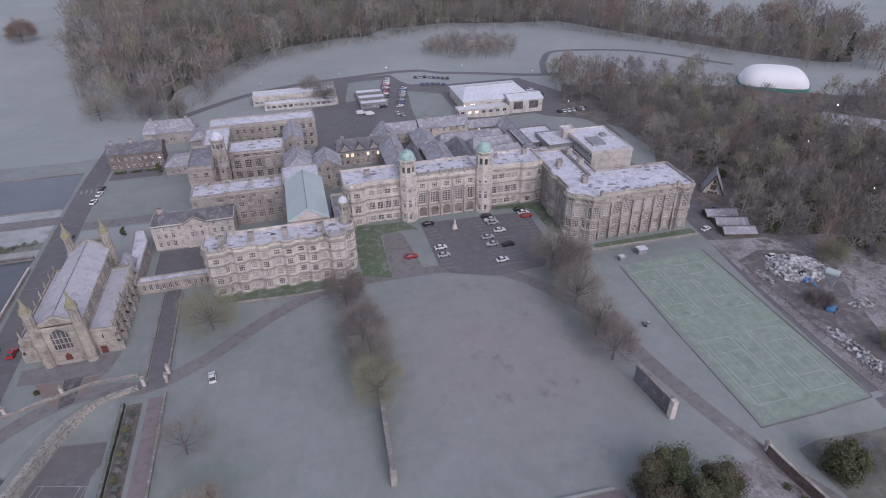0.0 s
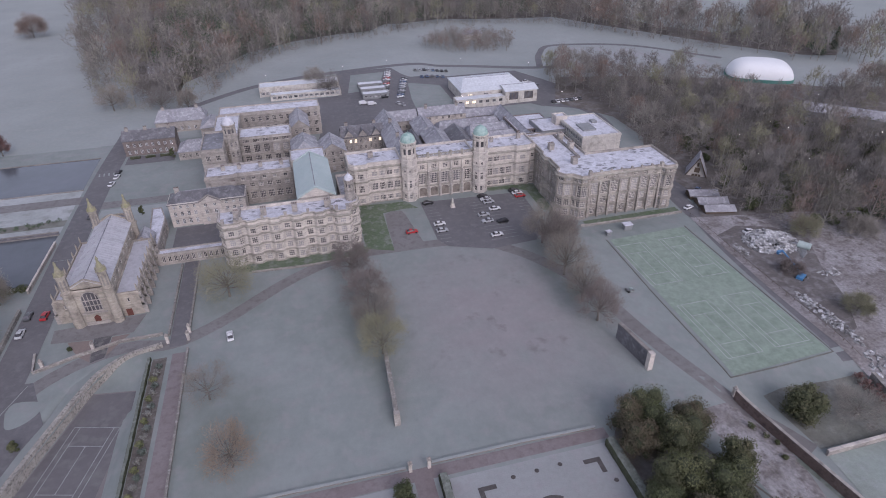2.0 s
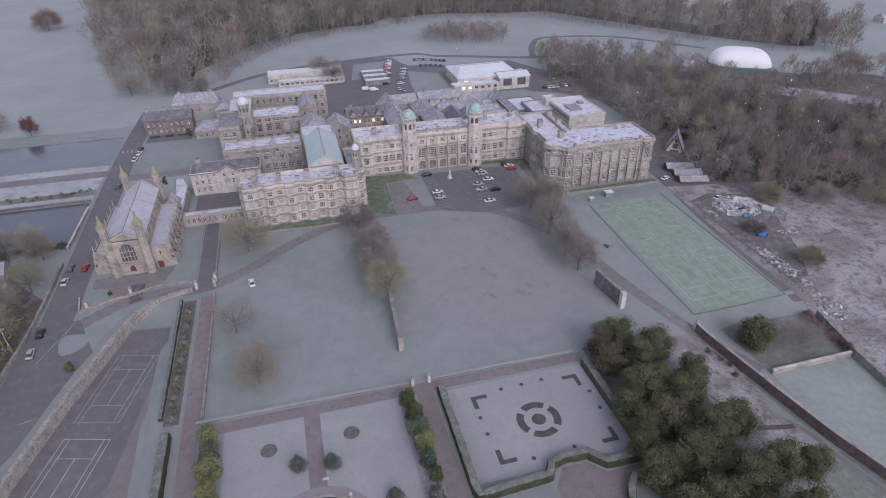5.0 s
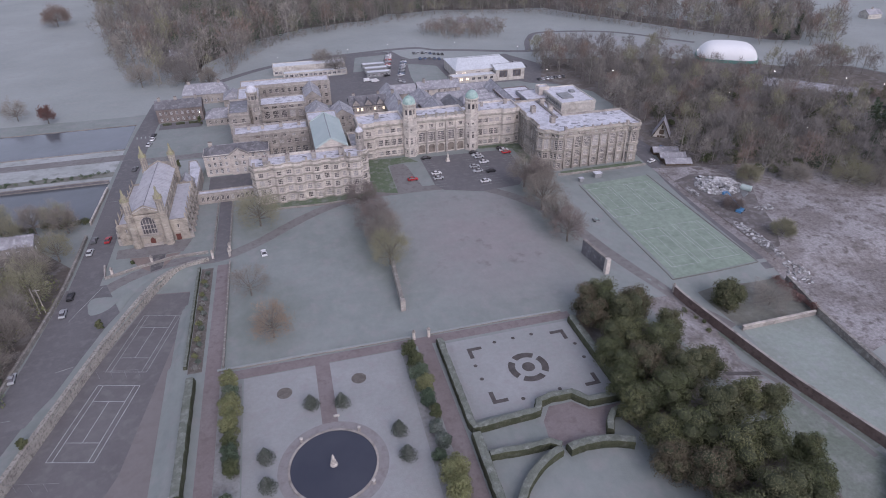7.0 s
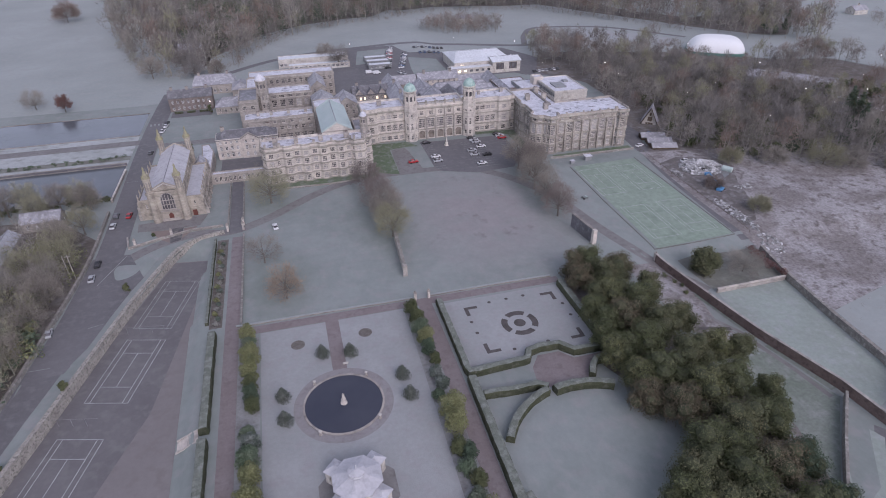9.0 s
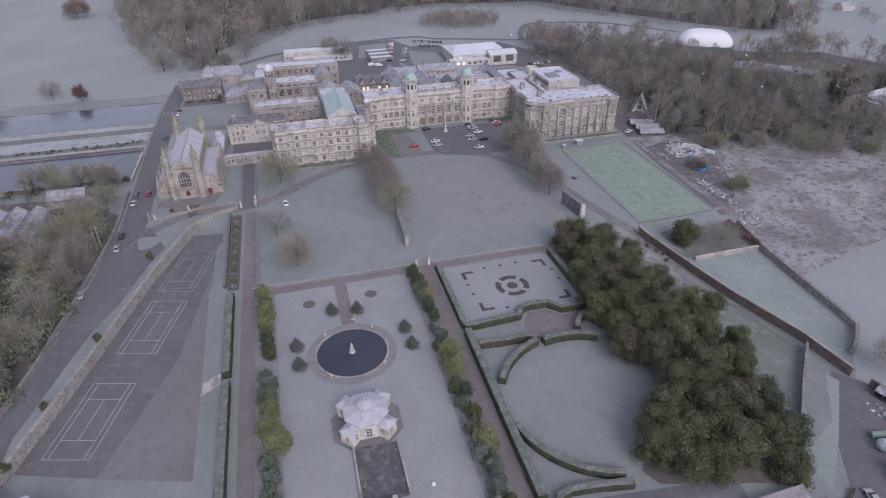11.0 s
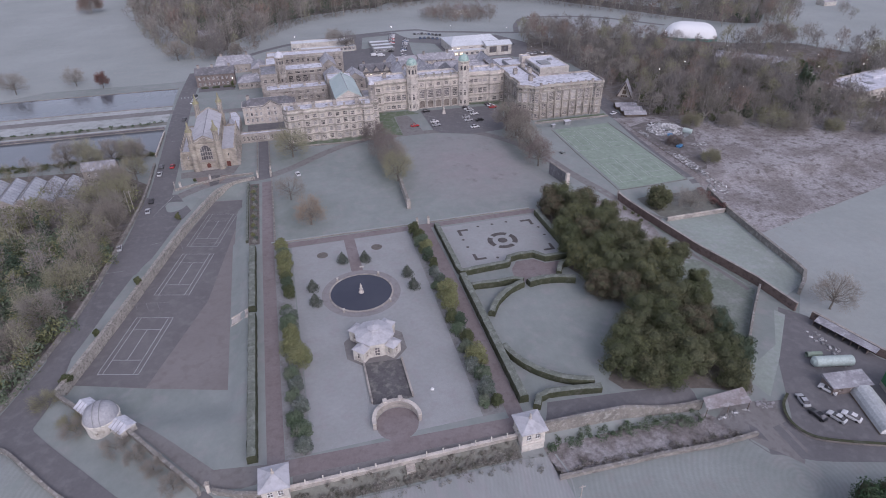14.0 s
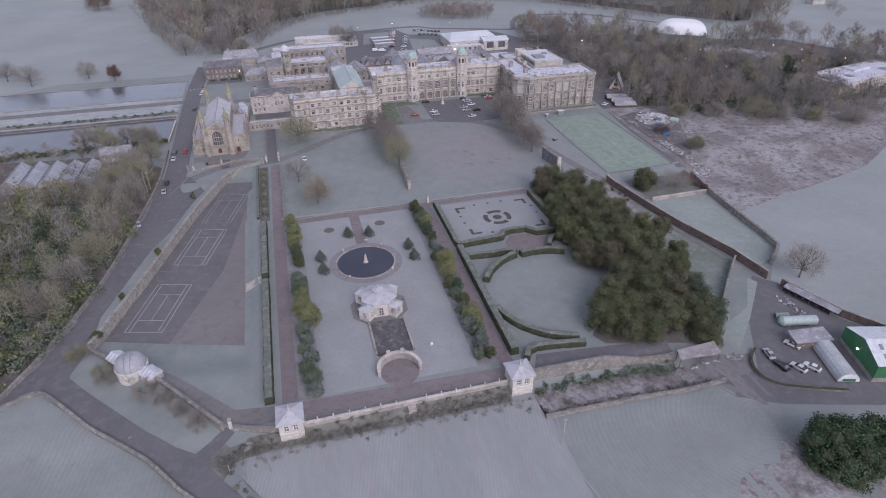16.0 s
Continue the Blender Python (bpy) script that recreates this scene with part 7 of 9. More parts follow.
# gazebos and balustrade
for gx1, gy1 in ((-44.4, -34.2), (11.9, -34.9)):
    gz = thing("gazebo", (gx1, gy1, -2.2), "square pale stone gazebo with pyramid lead roof", "gazebo", "gazebos")
    wall_block(gz, rect(gx1 - 2.7, gx1 + 2.7, gy1 - 2.7, gy1 + 2.7), -2.2, 3.9, {0: [(1.2, 1.8, 1.2, 2, 2, 2)], 1: [(1.2, 1.8, 1.2, 1, 2, 2)], 3: [(1.2, 1.8, 1.2, 1, 2, 2)]}, PALE, WHITEP, parapet=0, bands=[(3.4, 0.35, 0.3), (0.2, 0.25, 0.12)], band_mat=STONELT, seed=95, bar=0.12)
    r0 = rect(gx1 - 3.2, gx1 + 3.2, gy1 - 3.2, gy1 + 3.2)
    part("roof", Mesh().prism(r0, 3.85, 4.15, base=True).prism(rect(gx1 - 3.1, gx1 + 3.1, gy1 - 3.1, gy1 + 3.1), 4.15, 5.5, rect(gx1 - 0.3, gx1 + 0.3, gy1 - 0.3, gy1 + 0.3)), FROSTLEAD, gz, "frosted lead pyramid roof")
    part("finial", Mesh().round(gx1, gy1, [(0.3, 5.4), (0.4, 5.8), (0.15, 6.2), (0.25, 6.5), (0.03, 7.2)], 8), STONELT, gz)
drape("paving", [(-41, -34.5), (9, -34.5), (9, -33.2), (-41, -31.8)], DRIVE, 0.07, "grey paved strip inside the terrace wall", category="paving")
for k in range(13):
    x = -38.4 + k * 3.75
    if abs(x + 15.9) < 1:
        continue
    bo = thing("terrace_post", (x, -34.9, 0.9), "small pale stone post on the terrace wall", "post", "terrace posts")
    part("shaft", Mesh().round(x, -34.9, [(0.2, 0.6), (0.14, 1.9)], 6), PALE, bo)
    part("knob", Mesh().round(x, -34.9, [(0.1, 1.9), (0.2, 2.05), (0.05, 2.25)], 6), PALE, bo)
part_steps = thing("garden_steps", (-16, -36.5, -1), "stone steps through the terrace wall", "steps")
for k in range(4):
    part("step", Mesh().box(-17.0, -15.0, -35.7 - 0.35 * k, -34.0, -1.8 - 0.3 * k, 0.05 - 0.25 * k), STONE, part_steps)

# observatory
ob_ = thing("observatory", (-83.2, -4.6, -1.5), "small stone observatory with pale grey dome", "observatory")
ox, oy = -83.2, -4.6
wall_block(ob_, octagon(ox, oy, 3.9, 16, 0), -2.2, 2.4, {k: [(-0.2, 0.9, 0.6, 1, 1, 1)] for k in (11, 13)}, PALE, parapet=0, bands=[(2.2, 0.3, 0.2)], seed=97)
part("dome", Mesh().round(ox, oy, [(3.85 * math.cos(a), 2.4 + 3.5 * math.sin(a)) for a in np.radians(np.linspace(0, 88, 10))], 28), DOMEGREY, ob_, "pale grey observatory dome", smooth=True)
ribs = Mesh()
for s in (-0.7, 0.7):
    pts = [(ox + s, oy + 3.9 * math.cos(a), 2.42 + 3.55 * math.sin(a)) for a in np.radians(np.linspace(0, 180, 17))]
    for a, b in zip(pts, pts[1:]):
        ribs.tube(a, b, 0.07, 0.07, 4)
part("shutter_rail", ribs, METAL, ob_)
for x, y in ((-78.2, -8.2), (-87.4, 0.2)):
    t = Matrix.Translation((x, y, 0)) @ Matrix.Rotation(radians(-47), 4, "Z")
    ax_ = part("annexe", Mesh().box(-2.1, 2.1, -1.9, 1.9, -2.2, 1.9, t), PALE, ob_)
    part("annexe_roof", Mesh().add([t @ Vector(p) for p in ((-2.3, -2.15, 1.8), (2.3, -2.15, 1.8), (2.3, 2.15, 1.8), (-2.3, 2.15, 1.8), (-2.3, 0, 2.9), (2.3, 0, 2.9))], [(0, 1, 5, 4), (2, 3, 4, 5), (1, 2, 5), (3, 0, 4)]), LEAD, ax_)
    for s in (-1.2, 0.0, 1.2):
        part("roof_roll", Mesh().tube(t @ Vector((s, -2.1, 1.86)), t @ Vector((s, 0, 2.93)), 0.07, 0.07, 4), LEADDK, ax_)

# field-edge details: a frosted ridge along the tractor way, poles and marker posts
wall_run("field_ridge", curve([(16.4, -40), (17.2, -46), (15.6, -54), (15.6, -62), (17.4, -72), (22, -90)], 4), 0.10, 0.35, FIELD, "thin pale ridge between the frosted fields", "ridge", kind="structure")


def pole(x, y, h, r, label, arm=0.0, name="utility_pole"):
    ob = thing(name, (x, y, hz(x, y)), label, "pole", "poles and posts")
    z = hz(x, y)
    part("shaft", Mesh().tube((x, y, z - 0.3), (x, y, z + h), r, r * 0.75, 6), PALEWOOD, ob)
    if arm:
        part("cross_arm", Mesh().box(x - arm, x + arm, y - 0.08, y + 0.08, z + h - 0.6, z + h - 0.4), PALEWOOD, ob)
        for s in (-0.8, 0.0, 0.8):
            part("insulator", Mesh().round(x + s * arm, y, [(0.06, z + h - 0.4), (0.09, z + h - 0.3), (0.03, z + h - 0.18)], 6), LEADDK, ob)
    return ob


pole(15.2, -54.1, 8.2, 0.17, "tall pale timber pole beside the field track", 0.7)
pole(-58.4, -41.9, 2.4, 0.12, "white marker post at the field corner", name="marker_post")
pole(-49.7, -43.9, 4.6, 0.09, "thin pale post standing in the frosted field", name="marker_post")
pole(-93.4, 106.2, 9.0, 0.16, "timber pole of a twin pole line", 0.9)
pole(-95.0, 106.6, 9.0, 0.16, "timber pole of a twin pole line")

# ---- water of the canal ponds ----
for y0, y1 in ((234.2, 267), (164.5, 196.5)):
    tagged(part("canal_water", Mesh().add([(-400, y0, 0.06), (-93.2, y0, 0.06), (-93.2, y1, 0.06), (-400, y1, 0.06)], [(0, 1, 2, 3)]), SKYWATER), "canal pond water, its grey colour lightened for reflected sky", "water", kind="structure")
    for y in (y0 - 0.4, y1 + 0.4):
        wall_run("pond_edge", [(-330, y), (-93, y)], 0.3, 0.6, STONEDK, "stone edging of the canal pond", "pond edge", kind="structure")
drape("verge", rect(-330, -93, 208.4, 233.6), PALEFROST, 0.034, "pale frosted grass between the ponds", category="verge")
drape("path", rect(-330, -93, 198.2, 203.4), PALEFROST, 0.05, "frosted towpath beside the canal pond", category="path")
drape("bank", rect(-330, -93, 203.6, 208.2), ROUGHDK, 0.05, "dull grassy bank beside the canal pond", category="bank")
# added wall, coloured dark to give the shadowy reflection band along the bank
wall_run("pond_wall", [(-330, 197.4), (-93, 197.4)], 1.1, 0.5, SLATEDK, "added dark wall standing in for the canal pond's reflected dark edge", top=STONEDK)
drape("path", rect(-330, -90, 220.8, 227.4), DRIVE, 0.046, "frosted gravel avenue between the ponds", category="path")
drape("path", rect(-84, -34, 214, 220), DRIVE, 0.042, "frosted gravel drive to the gatehouse", category="path")
drape("verge", [(-82.5, 184), (-56, 186), (-54, 212.5), (-82, 213)], FIELD, 0.04, "frosted lawn before the house", category="lawn")
drape("paving", rect(-81, -60, 256, 265.5), TARMAC, 0.06, "tarmac strip before the brick house", category="paving")


# ---- trees ----
def tri_mesh(name, pts, mat, kind=4):
    """Loose triangles (kind 3) or quads (kind 4) from an array of corner points."""
    n = len(pts)
    me = bpy.data.meshes.new(name)
    me.vertices.add(n)
    me.vertices.foreach_set("co", np.ascontiguousarray(pts, dtype=np.float32).ravel())
    me.loops.add(n)
    me.loops.foreach_set("vertex_index", np.arange(n, dtype=np.int32))
    k = n // kind
    me.polygons.add(k)
    me.polygons.foreach_set("loop_start", np.arange(0, n, kind, dtype=np.int32))
    me.polygons.foreach_set("loop_total", np.full(k, kind, dtype=np.int32))
    me.update(calc_edges=True)
    me.materials.append(mat)
    return me


def unit(v):
    return v / np.maximum(np.linalg.norm(v, axis=-1, keepdims=True), 1e-6)


def leaf_quads(rng, clumps, n, size, flat=0.5):
    """Leaf sprays on the skins of clumps (x, y, z, radius), thickest on top and outside."""
    c = np.asarray(clumps, float)
    w = c[:, 3] ** 2
    pick = rng.choice(len(c), n, p=w / w.sum())
    d = unit(rng.normal(size=(n, 3)) + np.array([0, 0, 0.35]))
    r = c[pick, 3] * rng.uniform(0.66, 1.1, n)
    p = c[pick, :3] + d * r[:, None] * np.array([1, 1, 0.85])
    nrm = unit(d + rng.normal(size=(n, 3)) * flat)
    a = unit(np.cross(nrm, rng.normal(size=(n, 3))))
    b = np.cross(nrm, a)
    s = size * rng.uniform(0.5, 1.3, n)[:, None]
    return np.stack([p - a * s, p - b * s * 0.55, p + a * s, p + b * s * 0.55], 1).reshape(-1, 3)


def twig_tris(rng, ends, n, spread, length, width, hub):
    """Fine twigs fanning out round limb ends, pointing away from the hub."""
    e = np.asarray(ends, float)
    pick = rng.integers(0, len(e), n)
    p = e[pick] + rng.normal(size=(n, 3)) * spread * np.array([1, 1, 0.8])
    d = unit(unit(p - np.asarray(hub)) + rng.normal(size=(n, 3)) * 0.55 + np.array([0, 0, 0.25]))
    s = unit(np.cross(d, rng.normal(size=(n, 3))))
    ln = length * rng.uniform(0.5, 1.4, n)[:, None]
    wd = width * rng.uniform(0.6, 1.3, n)[:, None]
    return np.stack([p - s * wd, p + s * wd, p + d * ln], 1).reshape(-1, 3)


def limb_plan(rng, h, r, fork, n):
    """Limb ends spread through a rounded crown."""
    out = []
    for k in range(n):
        a = k * 2.4 + rng.uniform(-0.5, 0.5)
        t = (k + 0.5) / n
        z = fork + (h - fork) * (0.12 + 0.82 * t)
        rr = r * math.sqrt(max(0.05, 1 - ((z - (fork + (h - fork) * 0.42)) / ((h - fork) * 0.62)) ** 2)) * rng.uniform(0.55, 0.95)
        out.append((rr * math.cos(a), rr * math.sin(a), z))
    return out


def bare_tree(name, label, h, r, mat, seed, twigs=2600, bark=None, limbs=30, width=0.03, length=1.1, category="tree", group="bare trees", fork=0.22, spread=1.0):
    rng = np.random.default_rng(seed)
    ob = new(name)
    tagged(ob, label, category, group)
    ends = limb_plan(rng, h, r, h * fork, limbs)
    m = Mesh()
    r0 = h * 0.026
    m.tube((0, 0, -0.6), (0, 0, 0.5), r0 * 1.5, r0 * 1.1, 8).tube((0, 0, 0.5), (0.1, 0, h * fork), r0 * 1.1, r0 * 0.85, 8).tube((0.1, 0, h * fork), (0, 0.1, h * 0.62), r0 * 0.8, r0 * 0.4, 7).tube((0, 0.1, h * 0.62), (0, 0, h * 0.93), r0 * 0.4, r0 * 0.08, 5)
    finer = []
    for x, y, z in ends:
        start = h * fork + (z - h * fork) * rng.uniform(0.1, 0.45)
        mid = (x * 0.45 + rng.uniform(-0.4, 0.4), y * 0.45 + rng.uniform(-0.4, 0.4), start + (z - start) * 0.38)
        m.tube((0, 0, start), mid, r0 * 0.42, r0 * 0.26, 5).tube(mid, (x, y, z), r0 * 0.26, r0 * 0.06, 4)
        for _ in range(5):
            t = rng.uniform(0.25, 0.95)
            b = np.array(mid) * (1 - t) + np.array((x, y, z)) * t
            e = b + unit(unit(np.array([x, y, 0.6 * (z - h * fork)])) + rng.normal(size=3) * 0.6) * rng.uniform(0.9, 2.2) * r / 5
            m.tube(b, e, r0 * 0.11, r0 * 0.03, 3)
            finer.append(e)
        finer.append((x, y, z))
    part("trunk", m, bark or BARK, ob)
    part("crown", tri_mesh("crown", twig_tris(rng, finer, int(twigs * 1.8), r * 0.135 * spread, length * 1.1, width * 1.0, (0, 0, h * 0.35)), mat, 3), mat, ob)
    ob["height"] = float(h)
    return ob


def leafy(name, label, clumps, n, size, mat, seed, category="tree", group="", trunk=0.0, flat=0.5, core=None):
    """An evergreen: a short trunk and sprays of leaves on clumps about the origin, over added dark cores that stand in
    for crown shade.
    """
    rng = np.random.default_rng(seed)
    ob = new(name)
    tagged(ob, label, category, group)
    top = max(c[2] for c in clumps)
    m = Mesh().tube((0, 0, -0.5), (0, 0, top * 0.8), trunk or 0.2, (trunk or 0.2) * 0.4, 7)
    for c in clumps[2:5]:
        m.tube((0, 0, min(c[2] * 0.4, top * 0.5)), c[:3], (trunk or 0.2) * 0.4, 0.05, 4)
    part("trunk", m, BARK, ob)
    part("crown", tri_mesh("crown", leaf_quads(rng, clumps, n, size, flat), mat), mat, ob)
    # solid cores added to block light and darken the creases between clumps
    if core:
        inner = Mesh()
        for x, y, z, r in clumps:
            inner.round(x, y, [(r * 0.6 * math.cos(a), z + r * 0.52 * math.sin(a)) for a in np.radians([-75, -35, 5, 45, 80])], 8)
        part("shade_core", inner, core, ob)
    return ob


def lumps(seed, r, h, n, low=0.15, size=0.42):
    """Clumps for a rounded, lumpy crown."""
    rng = random.Random(seed)
    out = [(0, 0, h * 0.5, r * 0.62), (0, 0, h * 0.72, r * 0.45)]
    for k in range(n):
        a = k * 2.4 + rng.uniform(-0.4, 0.4)
        t = (k + 0.5) / n
        z = h * (low + (0.95 - low) * t)
        prof = math.sqrt(max(0.04, 1 - (2 * (z / h - 0.42)) ** 2 * 0.75)) if z / h > 0.42 else 0.95
        rr = r * (1 - size) * prof * rng.uniform(0.8, 1.05)
        out.append((rr * math.cos(a), rr * math.sin(a), z * 0.93, r * size * rng.uniform(0.7, 1.15)))
    return out


def cone_clumps(r, h, n):
    return [(0.25 * r * (1 - k / n) * math.cos(k * 2.4), 0.25 * r * (1 - k / n) * math.sin(k * 2.4), h * (0.12 + 0.8 * k / n), r * (1.0 - 0.8 * k / n) * 0.85) for k in range(n)]


def settle(ob, x, y, turn=0.0):
    ob.location = (x, y, hz(x, y))
    ob.rotation_euler[2] = radians(turn)
    return ob


# lawn trees
settle(bare_tree("lime_tree", "broad bare tree with lichen-green twigs beside the school wing", 13, 7.2, TWIGGR, 11, 5200, spread=1.1), -31.5, 142)
settle(bare_tree("bare_tree", "small bare tree with pale trunk on the lawn", 9, 5.2, TWIG, 12, 1500, limbs=18), -34.6, 99, 40)
settle(bare_tree("beech_tree", "young beech still holding orange-brown leaves", 10, 5.4, TWIGOR, 13, 3000, width=0.05, length=0.7), -28.4, 77, 10)
settle(bare_tree("bare_tree", "dense reddish bare tree at the lawn's edge", 11, 5.4, TWIGRED, 14, 4600), 6.5, 143, 80)
settle(bare_tree("bare_tree", "dense reddish bare tree on the lawn", 12, 6.2, TWIGRED, 15, 5000), 9.0, 126, 10)
settle(bare_tree("bare_tree", "dense brownish bare tree on the lawn", 12, 6.0, TWIG, 19, 4600), 9.6, 114, 60)
settle(bare_tree("lime_tree", "bare tree with lichen-green twigs beside the old wall", 11.5, 5.6, TWIGGR, 16, 4400), 9.7, 104, 120)
for k, (x, y, m) in enumerate(((73, 145, TWIG), (75, 137, TWIGRED), (72.2, 125, TWIG), (71.6, 111, TWIG), (71.8, 101.5, TWIGRED), (78, 141, TWIG))):
    settle(bare_tree("bare_tree", "tall bare tree in a row beside the drive", 14 - (k > 2) * 1.5, 6.2 - (k > 2) * 0.8, m, 30 + k, 4600 if k < 3 else 3600), x, y, 50 * k)
settle(bare_tree("bare_tree", "tall bare tree by the yard wall", 11, 5.5, TWIG, 41, 2600), 118, -13)
settle(bare_tree("bare_tree", "bare tree in the western park", 10, 6, TWIG, 42, 2400), -155, 292)
settle(bare_tree("copper_tree", "small tree with dull dark red leaves", 9.5, 3.4, COPPERLEAF, 43, 2600, width=0.09, length=0.6), -138, 283)
settle(bare_tree("beech_tree", "large round brown beech in the far field", 15, 11, WOODRED, 44, 6000, width=0.09), -198, 545)
settle(bare_tree("bare_tree", "bare tree in the western park", 12, 7, TWIG, 45, 2600), -186, 284)
settle(bare_tree("bare_tree", "bare tree in the western park", 11, 7, TWIGRED, 46, 2600), -204, 300)
for k, (x, y) in enumerate(((-103, 160), (-110, 158), (-121, 160), (-99, 156), (-115, 150), (-128, 158), (-97, 136), (-100, 124))):
    settle(bare_tree("bare_tree", "bare tree beside the canal pond", 10 + k % 3, 4.6, TWIG if k % 2 else TWIGGR, 50 + k, 2400), x, y, 70 * k)
for k, (x, y, h) in enumerate(((-98, 112, 11), (-99.5, 101, 10), (-97.5, 91, 11), (-101, 121, 10), (-105, 131, 9), (-99, 79, 10), (-106, 108, 12), (-108, 95, 11), (-101, 66, 10), (-104, 54, 11), (-107, 40, 10), (-110, 26, 11))):
    settle(bare_tree("bare_tree", "lichened bare tree beside the drive wall", h, 5.2, (TWIGGR, WOODPALE, TWIG)[k % 3], 130 + k, 2200, width=0.035), x, y, 35 * k)
settle(bare_tree("orange_bush", "round leafless bush with straw-coloured twigs", 4.5, 3.6, TWIGGR, 60, 2400, category="bush", width=0.05), 148, 86)
settle(bare_tree("orange_bush", "reddish bramble bush by the rubble", 3, 3, TWIGRED, 61, 1800, category="bush", width=0.05), 144, 108)
for k, (x, y, s) in enumerate(((166, 127, 0.9), (184, 121, 1.0), (203, 113, 1.5), (212, 108, 1.2), (228, 100, 0.8), (245, 92, 1.0))):
    settle(bare_tree("willow_bush", "pale round willow bush at the wood's edge", 6.5 * s, 5 * s, WOODPALE if k % 2 else TWIGGR, 62 + k, 3000, category="bush", width=0.04, fork=0.1), x, y)

for k, (x, y, h, r) in enumerate(((-79.6, -12.6, 3.2, 2.6), (-74.6, -17, 2.6, 2.2), (-70.2, -21.6, 2.4, 2.0), (-65.6, -27.6, 3.4, 2.2), (-89.8, -4.6, 2.6, 2.6), (-98.6, 5.6, 2.4, 2.6), (-91, -2, 2.0, 2.2))):
    settle(bare_tree("ivy_bush", "straggling leafless bush against the old wall", h, r, WOODPALE if k < 5 else TWIGGR, 110 + k, 900, category="bush", width=0.03, fork=0.08, limbs=14), x, y)
settle(bare_tree("bare_tree", "low spreading bare tree in the walled enclosure", 6, 5.6, WOODPALE, 77, 2600, width=0.025), 117, 55)

for k, (x, y, h) in enumerate(((252, 150, 19), (240, 132, 20), (232, 119, 18), (200, 129, 15), (262, 160, 17), (246, 141, 22), (228, 128, 16), (352, 320, 16), (372, 330, 18))):
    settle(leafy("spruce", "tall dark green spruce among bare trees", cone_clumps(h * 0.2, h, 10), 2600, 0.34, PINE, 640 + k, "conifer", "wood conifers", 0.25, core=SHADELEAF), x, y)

for k, (x, y, h, r) in enumerate(((17, 330, 13, 7), (10, 348, 11, 6), (-82, 346, 14, 7), (-100, 336, 13, 7), (-74, 330, 12, 6), (-60, 326, 11, 5))):
    settle(bare_tree("bare_tree", "spreading bare tree behind the school", h, r, TWIG if k % 2 else WOODGREY, 90 + k, 2600, width=0.045), x, y, 40 * k)

# evergreen belt
rng = random.Random(7)
belt = [(64, 64, 6.4, 9), (67, 55, 6.8, 10), (63, 46, 6.6, 10), (69, 41, 6.6, 10.5), (62, 36, 6.2, 9.5), (70, 31, 6.6, 10), (62, 25, 6.6, 10), (60, 14, 7.2, 10.5), (70, 18, 6.8, 10.5), (66, 6, 7.0, 11), (75, 8, 6.0, 9), (58, 3, 6.8, 10), (67, -5, 6.8, 10.5), (76, -4, 6.2, 9.5), (57, -8, 7.0, 10.5), (50, -14, 6.6, 9.5), (48, -22, 6.0, 8.5), (59, -18, 6.8, 10.5), (68, -15, 6.8, 10.5), (60, -27, 6.4, 9.5), (70, -25, 6.2, 9.5), (77, -14, 5.4, 8.5), (68, -33, 5.2, 7.5), (77, -24, 4.6, 7), (53, -29, 5.2, 7.5), (58.5, 57, 5.0, 8.5), (59, 46, 5.2, 9), (56.4, 35.5, 5.6, 9), (54.6, 24.5, 5.6, 8.8), (77, 32, 5.0, 8.5), (79, 20, 5.0, 8.5), (80, -2, 4.6, 8), (72.5, 59, 5.4, 8.5), (76, 47.5, 5.2, 9), (42.5, -22.5, 6.0, 8.6), (46, -16.5, 5.8, 9), (47, -27.5, 4.8, 7.5), (54, 14.5, 5.4, 9), (55.4, 41.5, 5.0, 8.8), (60.5, 63.5, 5.2, 8.6), (85, 18, 4.4, 8), (83.4, 5, 4.4, 7.6), (61.5, -10.5, 5.6, 9.5), (53, -21.5, 5.4, 9.2), (52, 24, 4.8, 8.4), (52.4, 30.5, 4.4, 8), (52, 8.5, 4.8, 8.4)]
for k, (x, y, r, h) in enumerate(belt):
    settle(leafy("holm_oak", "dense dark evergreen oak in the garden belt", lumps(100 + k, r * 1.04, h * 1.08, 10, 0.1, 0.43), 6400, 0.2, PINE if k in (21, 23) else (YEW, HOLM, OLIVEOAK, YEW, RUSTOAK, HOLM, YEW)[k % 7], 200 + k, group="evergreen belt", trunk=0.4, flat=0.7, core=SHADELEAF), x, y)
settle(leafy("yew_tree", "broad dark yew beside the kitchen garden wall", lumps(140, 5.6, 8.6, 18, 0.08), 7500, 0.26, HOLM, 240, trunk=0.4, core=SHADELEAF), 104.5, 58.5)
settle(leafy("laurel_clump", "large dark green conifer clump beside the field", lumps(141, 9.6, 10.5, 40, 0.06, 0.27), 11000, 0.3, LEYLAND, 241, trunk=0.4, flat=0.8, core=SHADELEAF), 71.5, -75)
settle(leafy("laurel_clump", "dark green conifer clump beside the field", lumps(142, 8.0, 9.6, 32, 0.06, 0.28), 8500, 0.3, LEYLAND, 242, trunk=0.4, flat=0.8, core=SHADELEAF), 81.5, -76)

# border shrubs
def shrub(x, y, r, h, mat, name="shrub", label="rounded evergreen shrub in the border", k=0):
    r, h = r * 1.3, h * 1.25
    return settle(leafy(name, label, lumps(300 + k, r, h, 14, 0.1, 0.42), int(900 + 300 * r * r), 0.22, mat, 400 + k, "shrub", "border shrubs", 0.12), x, y)


